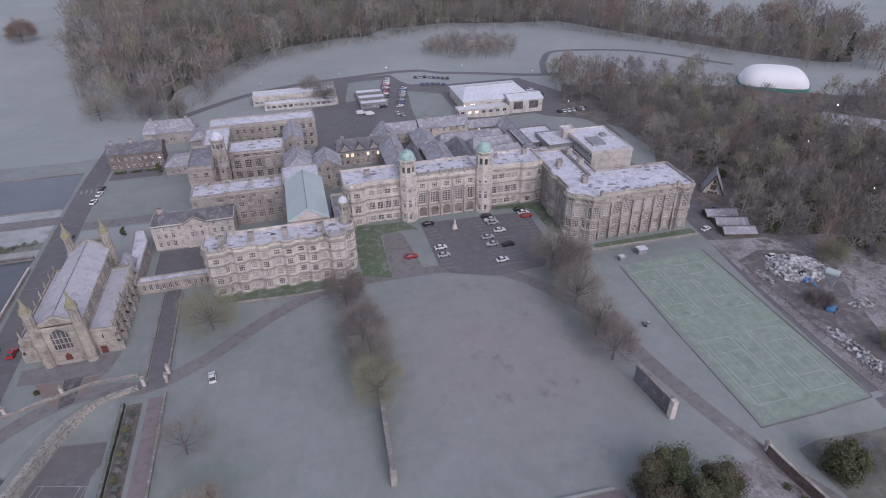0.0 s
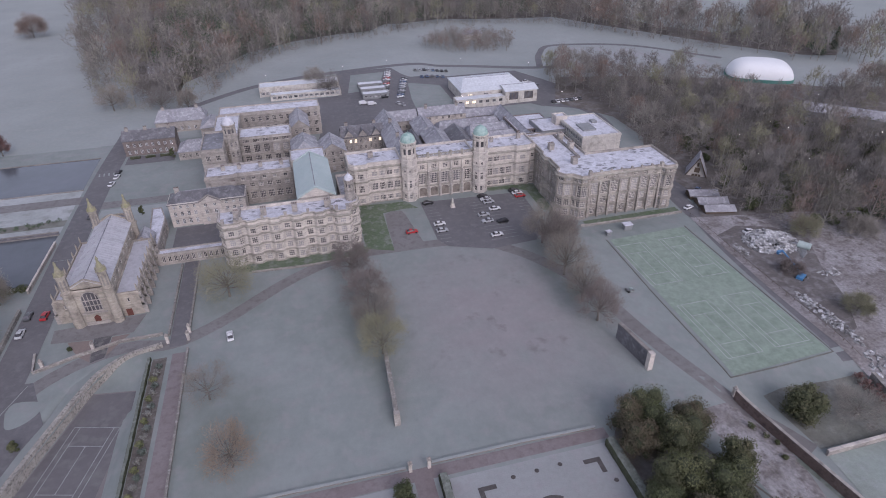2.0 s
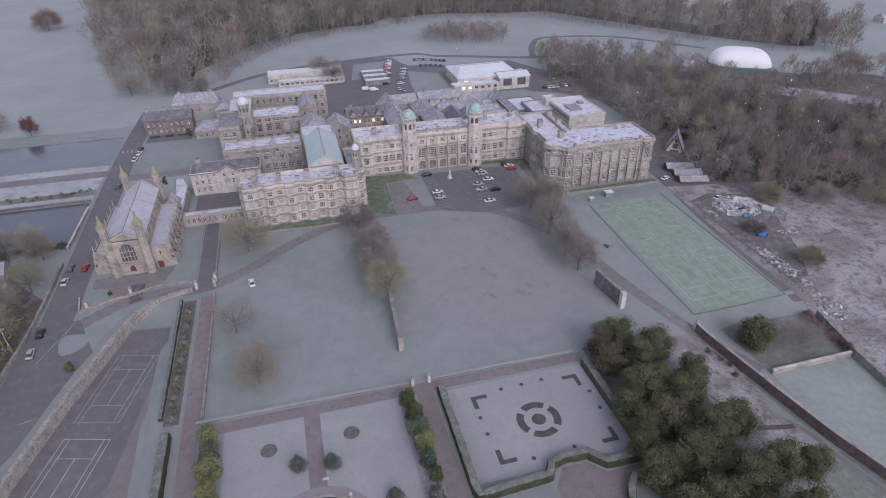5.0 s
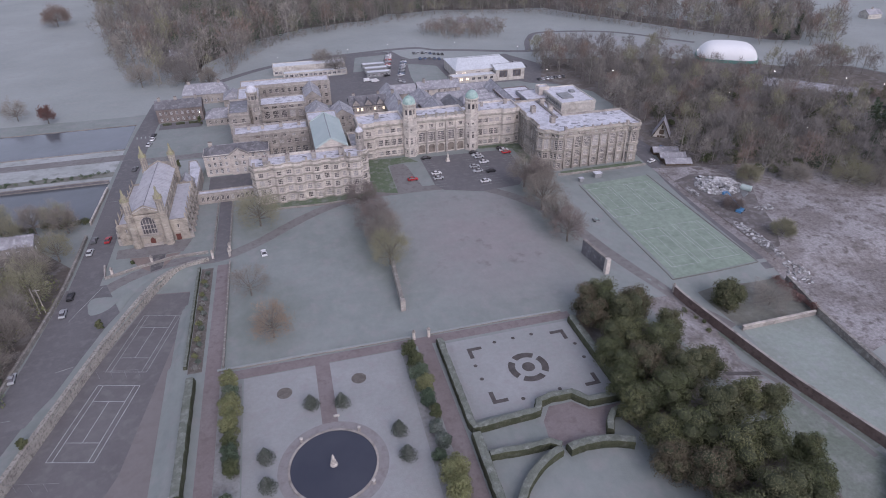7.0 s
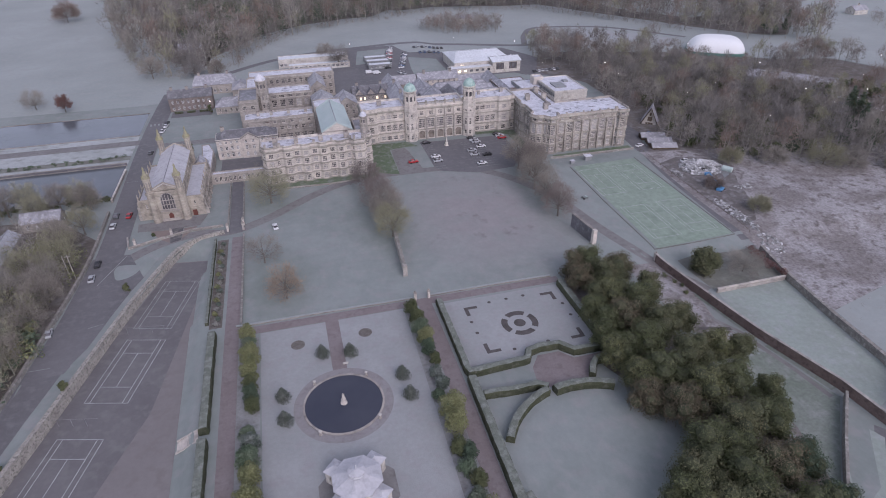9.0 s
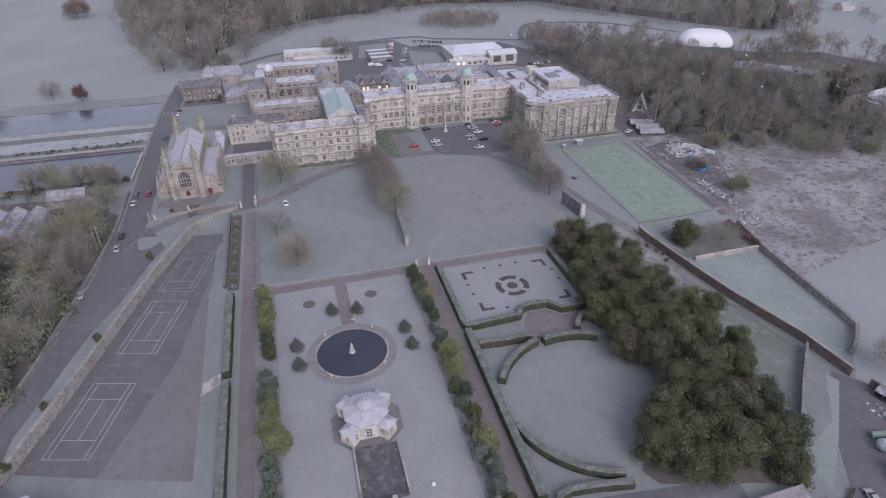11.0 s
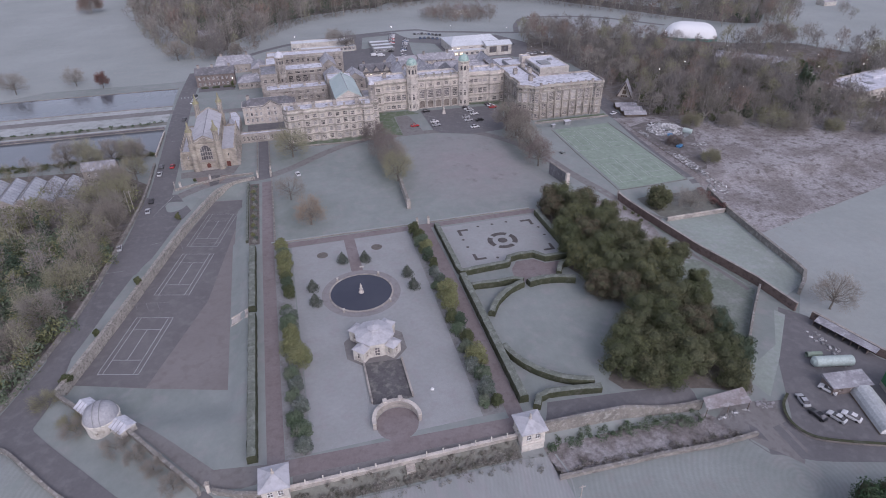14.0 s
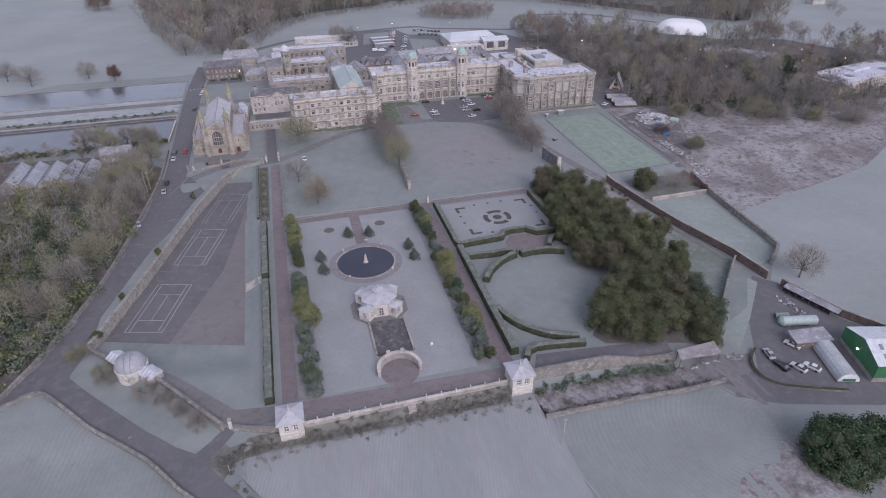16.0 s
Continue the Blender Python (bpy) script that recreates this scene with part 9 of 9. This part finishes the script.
# ---- cars ----
def car(name, colour, label, van=False):
    ob = new(name)
    tagged(ob, label, "van" if van else "car", "parked cars")
    body = Mesh()
    top = 2.0 if van else 0.92
    prof = [(-2.15, 0.35), (-2.2, 0.62), (-2.1, 0.9), (-1.3, 1.0), (0.75, 1.0), (1.75, 0.86), (2.15, 0.66), (2.15, 0.35)] if not van else [(-2.4, 0.4), (-2.45, 1.9), (-2.2, 2.05), (1.0, 2.05), (1.6, 1.25), (2.35, 1.0), (2.45, 0.7), (2.4, 0.4)]
    n = len(prof)
    vs, fs = [], []
    for y, k in ((-0.86, 0.97), (-0.78, 1.0), (0.78, 1.0), (0.86, 0.97)):
        vs += [(x * k, y, 0.35 + (z - 0.35) * k) for x, z in prof]
    for j in range(3):
        for i in range(n):
            fs.append((j * n + i, j * n + (i + 1) % n, (j + 1) * n + (i + 1) % n, (j + 1) * n + i))
    fs += [tuple(range(n))[::-1], tuple(3 * n + i for i in range(n))]
    body.add(vs, fs)
    if not van:
        body.prism([(-1.0, -0.62), (0.15, -0.62), (0.15, 0.62), (-1.0, 0.62)], 1.40, 1.46)
    part("body", body, colour, ob)
    gl = Mesh()
    if van:
        gl.add([(1.02, -0.76, 2.02), (1.02, 0.76, 2.02), (1.62, 0.8, 1.28), (1.62, -0.8, 1.28)], [(0, 3, 2, 1)])
    else:
        gl.prism([(-1.75, -0.76), (0.95, -0.76), (0.95, 0.76), (-1.75, 0.76)], 0.98, 1.41, [(-1.15, -0.6), (0.2, -0.6), (0.2, 0.6), (-1.15, 0.6)])
    part("glazing", gl, GLASS, ob)
    for x in (-1.35, 1.35):
        for y in (-0.8, 0.8):
            w = Mesh()
            q = 10
            w.add([(x + 0.33 * math.cos(2 * math.pi * i / q), y + s, 0.33 + 0.33 * math.sin(2 * math.pi * i / q)) for s in (-0.11, 0.11) for i in range(q)], [(i, (i + 1) % q, q + (i + 1) % q, q + i) for i in range(q)] + [tuple(range(q))[::-1], tuple(range(q, 2 * q))])
            part("wheel", w, RUBBER, ob)
    return ob


COLOURS = [("white", (0.72, 0.72, 0.73)), ("silver", (0.42, 0.43, 0.45)), ("black", (0.025, 0.025, 0.028)), ("dark grey", (0.10, 0.105, 0.11)), ("red", (0.42, 0.03, 0.035)), ("blue", (0.06, 0.11, 0.21)), ("pale grey", (0.55, 0.56, 0.57))]
CARS = {}


def place_car(c, x, y, turn, van=False):
    key = (c, van)
    if key not in CARS:
        n, rgb = COLOURS[c]
        CARS[key] = car("van" if van else "car", paint(n.replace(" ", "_") + "_car_paint", rgb), f"{n} {'van' if van else 'hatchback car'} parked on tarmac", van)
        CARS[key].matrix_basis = pose(x, y, hz(x, y) + (0.0 if (x, y) == (-30.6, 122) else 0.05), 0, 0, turn)
    else:
        copy_thing(CARS[key], pose(x, y, hz(x, y) + (0.0 if (x, y) == (-30.6, 122) else 0.05), 0, 0, turn))


for c, x, y, t in ((2, 41.2, 183.4, 4), (0, 41.6, 166.6, 2), (1, 41.4, 161.8, 2), (4, 30.6, 163.8, 2), (2, 63.6, 183.2, 2), (6, 63.9, 180.4, 183), (1, 64.4, 178.0, 3), (0, 64.9, 172.2, 2), (1, 59.4, 168.8, 2), (1, 59.3, 164.0, 182), (2, 64.6, 162.4, 182), (0, 59.5, 153.8, 4), (2, 77.2, 184.8, -2), (0, 77.8, 182.2, 0), (4, 78.0, 179.6, 0), (0, -30.6, 122, 98), (4, -83.8, 145.8, 88)):
    place_car(c, x, y, t)
for c, x, y, t in ((3, -88.5, 146.8, 91), (6, -88.2, 138.6, 90), (2, -88.2, 112.6, 93), (1, -88.3, 104, 95), (0, -81.8, 243, 80), (0, -82.6, 236, 80), (2, -82, 248, 80), (3, -84.5, 208, 84), (1, -94, 78, 98)):
    place_car(c, x, y, t)
rng = random.Random(21)
for k in range(15):
    place_car(rng.choice((0, 1, 2, 3, 5, 6, 4, 0)), 47.5 + k * 0.78, 316 + k * 3.6, 12 + rng.uniform(-4, 4))
for k in range(11):
    place_car(rng.choice((0, 1, 2, 3, 5, 6)), 56.4 + k * 0.9, 314 + k * 3.4, 14 + rng.uniform(-4, 4))
for k in range(8):
    place_car(rng.choice((0, 1, 2, 3, 5, 6)), 76 + k * 2.9, 364.5 - k * 0.3, 88)
for k in range(5):
    place_car(rng.choice((1, 2, 3, 5)), 77 + k * 3.4, 349, 86)
for c, x, y, t in ((0, 138, 326, 10), (3, 142, 317, 80), (4, 135.4, 307, 95), (0, 134.6, 311, 95), (1, 134, 303, 95)):
    place_car(c, x, y, t)
for k in range(7):
    place_car(rng.choice((0, 1, 2, 3)), 139 + k * 2.8, 285.6 + 0.2 * k, 82)
for c, x, y, t in ((0, 34, 308, 5), (0, 38.5, 305.5, 5), (6, 53, 303, 100), (1, 55, 300, 100), (0, 96, 257, 60), (2, 98, 254, 60)):
    place_car(c, x, y, t, van=c == 0)
for c, x, y, t in ((0, 91.2, -40.0, 118), (1, 82.3, -41.4, 78), (2, 82.2, -46.2, 100), (6, 86, -48, 110), (0, 89.6, -48.8, 118), (5, 151, 168, 40), (0, 138.5, 155.5, 20), (0, 147.6, 133, 10)):
    place_car(c, x, y, t)
for k in range(20):
    place_car(rng.choice((0, 1, 2, 3, 5, 6, 0)), 262 + (k % 12) * 4.4 + (k // 12) * 6, 190 - (k // 12) * 16 - (k % 12) * 1.6, 70 + rng.uniform(-8, 8))


drape("car_park", [(250, 146), (262, 170), (292, 166), (286, 148), (266, 140)], TARMAC, 0.17, "tarmac car park before the far hall", category="car park")
for k in range(12):
    place_car(rng.choice((0, 1, 2, 3, 6, 0, 5)), 256 + (k % 6) * 4.4, 150 + (k // 6) * 10 + (k % 6) * 0.7, 100 + rng.uniform(-6, 6))


# ---- forecourt statue, huts, lamps ----
st = thing("statue", (49.9, 178.6, 0), "small stone statue on a stepped plinth", "statue")
part("plinth", Mesh().box(49.0, 50.8, 177.7, 179.5, 0, 0.4).box(49.3, 50.5, 178.0, 179.2, 0.4, 1.7), STONELT, st)
part("figure", Mesh().round(49.9, 178.6, [(0.4, 1.7), (0.45, 2.2), (0.35, 2.9), (0.4, 3.2), (0.16, 3.45), (0.22, 3.65), (0.12, 3.95)], 10), PALE, st, smooth=True)
for x, y, w, d, h, m in ((107.2, 147.2, 3.0, 2.2, 2.0, STONE), (98.6, 145.0, 1.6, 1.4, 1.5, STONE)):
    hut = thing("equipment_hut", (x, y, -1), "small equipment hut with frosted flat roof", "hut", "equipment huts")
    z = hz(x, y)
    part("wall", Mesh().box(x - w / 2, x + w / 2, y - d / 2, y + d / 2, z - 0.3, z + h), METAL, hut)
    part("roof", Mesh().box(x - w / 2 - 0.2, x + w / 2 + 0.2, y - d / 2 - 0.2, y + d / 2 + 0.2, z + h, z + h + 0.15), LEAD, hut)
mo = thing("roller", (88.4, 112.1, -0.4), "small sports roller standing on the grass", "roller")
z = hz(88.4, 112.1)
part("frame", Mesh().box(87.2, 89.6, 111.4, 111.6, z + 0.4, z + 0.7).box(87.2, 89.6, 112.6, 112.8, z + 0.4, z + 0.7).box(87.2, 87.5, 111.4, 112.8, z + 0.4, z + 1.2), METAL, mo)
part("drum", Mesh().tube((88.8, 111.5, z + 0.55), (88.8, 112.7, z + 0.55), 0.55, 0.55, 12), TANK, mo)
for c in ((87.6, 111.3), (87.6, 112.9)):
    part("wheel", Mesh().tube((c[0], c[1] - 0.1, z + 0.35), (c[0], c[1] + 0.1, z + 0.35), 0.35, 0.35, 10), RUBBER, mo)


def lamp_post(x, y, h=4.0):
    z = hz(x, y)
    ob = thing("lamp_post", (x, y, z), "thin metal lamp post with lit globe", "lamp post", "lamp posts")
    part("post", Mesh().tube((x, y, z - 0.2), (x, y, z + h), 0.07, 0.05, 5), METAL, ob)
    part("lit_head", Mesh().round(x, y, [(0.06, z + h), (0.13, z + h + 0.1), (0.13, z + h + 0.22), (0.05, z + h + 0.3)], 8), LAMP, ob)


for x, y in ((190, 196), (184, 176), (214, 205), (216, 196), (206, 152), (214, 150), (172, 238), (262, 300), (300, 190), (330, 200), (280, 168), (310, 165), (250, 178), (345, 220), (200, 165), (228, 172), (176, 262), (146, 290), (60, 378), (30, 372), (-18, 366), (110, 376), (150, 352), (88, 296), (128, 330), (-61, 266), (238, 212), (262, 228), (290, 205), (320, 172), (352, 198), (372, 224), (268, 150), (340, 158)):
    lamp_post(x, y, 9.0 if x > 165 and y < 300 else 4.2)


# ---- works yard: rubble and machines ----
def heap(name, cx, cy, rx, ry, n, seed, label, mat, smax=1.0, high=1.2):
    r = random.Random(seed)
    m = Mesh()
    for _ in range(n):
        a, d = r.uniform(0, 2 * math.pi), math.sqrt(r.random())
        x, y = cx + rx * d * math.cos(a), cy + ry * d * math.sin(a)
        s = r.uniform(0.25, smax)
        t = Matrix.Translation((x, y, hz(x, y) + high * (1 - d * d) * r.uniform(0.3, 1) + s * 0.15)) @ Euler((r.uniform(-0.5, 0.5), r.uniform(-0.5, 0.5), r.uniform(0, 3))).to_matrix().to_4x4()
        m.box(-s, s, -s * r.uniform(0.3, 0.8), s * r.uniform(0.3, 0.8), -s * r.uniform(0.15, 0.5), s * r.uniform(0.15, 0.5), t)
    return tagged(part(name, m, mat), label, "rubble", kind="stuff")


heap("rubble_heap", 150.5, 125, 9.5, 7.5, 560, 31, "heap of broken white slabs and building waste", DEBRIS, 1.15, 2.3)
heap("rubble_heap", 137.6, 124, 1.4, 4.5, 60, 32, "loose stones beside the lane", DEBRIS, 0.5, 0.6)
heap("rubble_heap", 155.5, 104.5, 4, 2, 40, 33, "small pile of broken slabs", DEBRIS, 0.6, 0.5)
heap("rubble_heap", 137.6, 86, 2.4, 13, 190, 34, "line of dumped stones along the fence", DEBRIS, 0.65, 0.7)
heap("rubble_heap", 137.5, 66, 4, 6, 90, 35, "dumped stone and weeds", DEBRIS, 0.6, 0.6)
for k in range(9):
    x, y = 154.5 + k * 0.5, 119.5 + 0.2 * k
    pl = thing("steel_beam", (x, y, hz(x, y)), "long grey steel beam on the ground", "beam", "steel beams")
    part("beam", Mesh().box(-0.14, 0.14, -4.5, 4.5, 0.0, 0.28, pose(x + 1, y - 2, hz(x, y) + 0.05 + 0.15 * (k % 2), 0, 0, -26 - k)), METAL, pl)
cy_ = thing("corrugated_tank", (158.5, 119, -1.6), "grey corrugated cylinder lying on its side", "tank")
z = hz(158, 119)
part("shell", Mesh().tube((157.4, 120.4, z + 1.2), (159.8, 117.2, z + 1.2), 1.25, 1.25, 16), TANK, cy_)
boom = thing("cherry_picker", (146, 110, -1.4), "blue boom lift with lowered arm", "boom lift")
z = hz(146, 110)
BLUE = paint("blue_machine_paint", (0.09, 0.26, 0.48))
part("chassis", Mesh().box(-1.6, 1.6, -1.0, 1.0, 0.35, 1.2, pose(144.4, 104.2, z, 0, 0, 30)), BLUE, boom)
part("boom_arm", Mesh().tube((145.0, 104.6, z + 1.4), (149.2, 118.4, z + 1.2), 0.35, 0.25, 6), BLUE, boom)
part("cage", Mesh().box(-0.8, 0.8, -0.5, 0.5, 0.1, 1.2, pose(148, 118.2, z, 0, 0, 10)), BLUE, boom)
for dx, dy in ((-1.2, -1), (1.2, -1), (-1.2, 1), (1.2, 1)):
    p = pose(144.4, 104.2, z, 0, 0, 30) @ Vector((dx, dy, 0.4))
    part("wheel", Mesh().tube((p.x - 0.1, p.y - 0.15, p.z), (p.x + 0.1, p.y + 0.15, p.z), 0.42, 0.42, 10), RUBBER, boom)
lane_fence = net_fence("lane_fence", [(135.4, 150), (134.2, 120), (133.8, 95), (133.4, 70)], 1.0, "post and rail fence beside the lane", 0.08, TIMBER)

# ---- farm yard ----
tk = thing("milk_tank", (100, -32, -3), "long pale cylindrical tank in the yard", "tank")
z = hz(100, -32)
pts = [(93.8, -33.4), (95.0, -33.5), (103.8, -35.2), (104.6, -35.4)]
tm = Mesh().tube((94.6, -31.6, z + 1.5), (104.4, -33.8, z + 1.5), 1.45, 1.45, 18)
tm.tube((94.6, -31.6, z + 1.5), (93.9, -31.45, z + 1.5), 1.45, 0.7, 18)
part("shell", tm, TANK, tk)
for x, y in ((96.4, -32.0), (102.4, -33.3)):
    part("cradle", Mesh().box(x - 0.3, x + 0.3, y - 1.2, y + 1.2, z, z + 0.9), METAL, tk)
tk2 = thing("small_tank", (98, -28.4, -3), "small green tank beside the yard wall", "tank")
part("shell", Mesh().tube((95.4, -28.2, z + 0.8), (99.4, -29.0, z + 0.8), 0.75, 0.75, 12), GREENCOURT, tk2)
part("cradle", Mesh().box(96.8, 97.4, -29, -28, z - 0.1, z + 0.2).box(98.2, 98.6, -29.2, -28.4, z - 0.1, z + 0.2), METAL, tk2)
sh = thing("brick_store", (94, -39, -3), "low brick store with frosted sheet roof", "store")
sp = [(90.8, -41.6), (101.2, -43.0), (101.8, -38.6), (91.4, -37.4)]
wall_block(sh, sp, z, z + 2.4, {0: [(z + 0.9, 0.9, 1.0, 3, 2, 1)]}, BRICK, parapet=0, roof=None, seed=120)
part("roof", Mesh().prism(offset(sp, 0.3), z + 2.4, [z + 2.5, z + 2.5, z + 3.2, z + 3.2], base=True), SLATE, sh)
tunnel = thing("polytunnel", (97, -49, -3), "long polytunnel with grey film cover", "polytunnel")
A, B, W = Vector((98.6, -42.9)), Vector((94.6, -55.6)), 5.6
dv = (B - A).normalized()
nv_ = Vector((dv.y, -dv.x))
tv, tf = [], []
for j in range(9):
    c = A.lerp(B, j / 8)
    for i in range(9):
        a = math.pi * i / 8
        o = c + nv_ * (-W / 2 * math.cos(a))
        tv.append((o.x, o.y, z + 0.3 + 2.6 * math.sin(a)))
for j in range(8):
    tf += [(j * 9 + i, j * 9 + i + 1, (j + 1) * 9 + i + 1, (j + 1) * 9 + i) for i in range(8)]
part("film_cover", Mesh().add(tv, tf), PLASTIC, tunnel)
part("end_wall", Mesh().add(tv[-9:], [tuple(range(9))]).add(tv[:9], [tuple(range(9))[::-1]]), WHITEP, tunnel)
part("base_board", Mesh().tube((*(A + nv_ * W / 2), z + 0.15), (*(B + nv_ * W / 2), z + 0.15), 0.18, 0.18, 4).tube((*(A - nv_ * W / 2), z + 0.15), (*(B - nv_ * W / 2), z + 0.15), 0.18, 0.18, 4), TIMBER, tunnel)
part("vent_panel", Mesh().box(-1.6, 1.6, -0.05, 0.05, 0.5, 1.3, pose(94.58, -55.68, z, 0, 0, -17.5)), GREENSHED, tunnel)
barn = thing("green_barn", (112, -48, -3), "large green metal barn with pale sheet roof", "barn")
bp = [(100.6, -57.0), (121, -62.5), (126, -47.5), (105.6, -41.8)]
wall_block(barn, bp, z, z + 5.2, {}, GREENSHED, parapet=0, seed=122)
mid0, mid1 = Vector(bp[3]).lerp(Vector(bp[0]), 0.5), Vector(bp[2]).lerp(Vector(bp[1]), 0.5)
e = 0.3
part("roof", Mesh().add([(*bp[0], z + 5.1), (*bp[1], z + 5.1), (*mid1, z + 7.6), (*mid0, z + 7.6), (*bp[2], z + 5.1), (*bp[3], z + 5.1)], [(0, 1, 2, 3), (4, 5, 3, 2)]), WHITEROOF, barn)
part("gable_sheet", Mesh().add([(*bp[3], z + 5), (*bp[0], z + 5), (*mid0, z + 7.55)], [(0, 1, 2)]).add([(*bp[1], z + 5), (*bp[2], z + 5), (*mid1, z + 7.55)], [(0, 1, 2)]), GREENSHED, barn)
part("brick_base", Mesh().prism(offset(bp, 0.06), z - 0.5, z + 1.3, cap=False), STONE, barn)
for s in (0.15, 0.35, 0.55, 0.75):
    for t, u_ in ((0.25, 0.45), (0.6, 0.8)):
        a0 = Vector(bp[0]).lerp(Vector(bp[1]), s)
        a1 = mid0.lerp(mid1, s)
        c0, c1 = a0.lerp(a1, t), a0.lerp(a1, u_)
        d_ = (Vector(bp[1]) - Vector(bp[0])).normalized() * 0.5
        z0, z1 = z + 5.13 + 2.5 * t, z + 5.13 + 2.5 * u_
        part("rooflight", Mesh().add([(*(c0 - d_), z0), (*(c0 + d_), z0), (*(c1 + d_), z1), (*(c1 - d_), z1)], [(0, 1, 2, 3)]), METAL, barn)
bl = thing("wall_lamp", (100.2, -52, z + 3.4), "lit lamp on the barn's end wall", "lamp")
q = Vector(bp[3]).lerp(Vector(bp[0]), 0.45)
part("lit_lens", Mesh().box(-0.25, 0.1, -0.25, 0.25, 0, 0.3, pose(q.x, q.y, z + 3.3)), LAMP, bl)
st_row = thing("storage_bays", (112, -24, -3), "row of lean-to storage bays with frosted roof", "lean-to")
for k in range(8):
    a, b = Vector((109.2, -17.2)).lerp(Vector((114.6, -33)), k / 8), Vector((109.2, -17.2)).lerp(Vector((114.6, -33)), (k + 1) / 8)
    n_ = Vector((-0.93, -0.33)) * 2.6
    part("roof_panel", Mesh().add([(*a, z + 2.6), (*(a + n_), z + 1.9), (*(b + n_), z + 1.9), (*b, z + 2.6)], [(0, 1, 2, 3)]), SLATE, st_row)
    part("bay_wall", Mesh().add([(*a, z - 0.3), (*(a + n_), z - 0.3), (*(a + n_), z + 1.85), (*a, z + 2.55)], [(0, 1, 2, 3)]), BRICK, st_row)
heap("yard_clutter", 104.5, -26, 2.2, 7, 26, 36, "pallets and scrap beside the bays", DEBRIS, 0.6, 0.3)
heap("yard_clutter", 72.5, -39.6, 2.6, 1.4, 18, 37, "white bags and crates beside the shed", PALEPANE, 0.6, 0.3)
wall_run("yard_wall", curve([(80.2, -38.6), (76.4, -41.6), (74.4, -46.4), (76, -51), (81.5, -54.2), (92, -58.2)], 5), 0.7, 0.5, STONEDK, "curved low mossy wall round the yard parking", top=HEDGE)
tin = thing("tin_shed", (61, -39.5, 0), "open-sided shed with rusty tin roof", "shed")
zt = hz(61, -39)
part("roof", Mesh().add([(54.6, -40.6, zt + 2.4), (66.4, -41.4, zt + 2.4), (67, -37.0, zt + 3.0), (55.4, -37.4, zt + 3.0)], [(0, 1, 2, 3)]), RUSTY, tin)
for x, y in ((54.9, -40.3), (60.5, -40.8), (66, -41.1), (66.6, -37.3), (55.7, -37.6)):
    part("post", Mesh().tube((x, y, zt - 0.8), (x, y, zt + 2.6), 0.09, 0.09, 5), TIMBER, tin)
heap("yard_clutter", 62, -41.6, 4.6, 0.7, 26, 38, "stored bags and red crates under the shed", DEBRIS, 0.4, 0.3)
cloth = thing("white_sack", (-5.9, -15.4, 0), "small white sack lying on the lawn", "sack")
part("sack", Mesh().round(-5.9, -15.4, [(0.45, 0), (0.5, 0.3), (0.35, 0.6), (0.1, 0.7)], 8), WHITEP, cloth)

# ---- glasshouses and cottages west of the drive ----
for k in range(5):
    x0 = -152 + k * 7.2
    gh = thing("glasshouse", (x0 + 3, 130, 0), "frosted glasshouse roof with stone gable", "glasshouse", "glasshouses")
    wall_block(gh, rect(x0, x0 + 6.4, 120 - k, 140 - k), 0, 3.4, {0: [(0.6, 1.8, 1.2, 2, 2, 2)]}, STONE, parapet=0, seed=130 + k)
    gable_roof(gh, x0, x0 + 6.4, 120 - k, 140 - k, 3.4, 5.8, GLAZED, "y", 0, 0.2, STONE)
    bars = Mesh()
    for j in range(9):
        y = 121.2 - k + j * 2.2
        for xa in (x0 - 0.1, x0 + 6.5):
            bars.tube((xa, y, 3.42), (x0 + 3.2, y, 5.84), 0.07, 0.07, 4)
    tagged(part("glazing_bars", bars, METAL, gh), kind="stuff")
simple_house("lodge_cottage", -119, -106, 143, 150, 4, 6.4, "x", "stone cottage with grey slate roof", "house", STONE, SLATE, TWO[:1], 0, WHITEP, (), 140)
simple_house("garden_cottage", 84, 90, -90, -84, 2.6, 4, "x", "low outbuilding beside the conifers", "outbuilding", METAL, SLATE, [], 0, None, (), 142, base=-2)
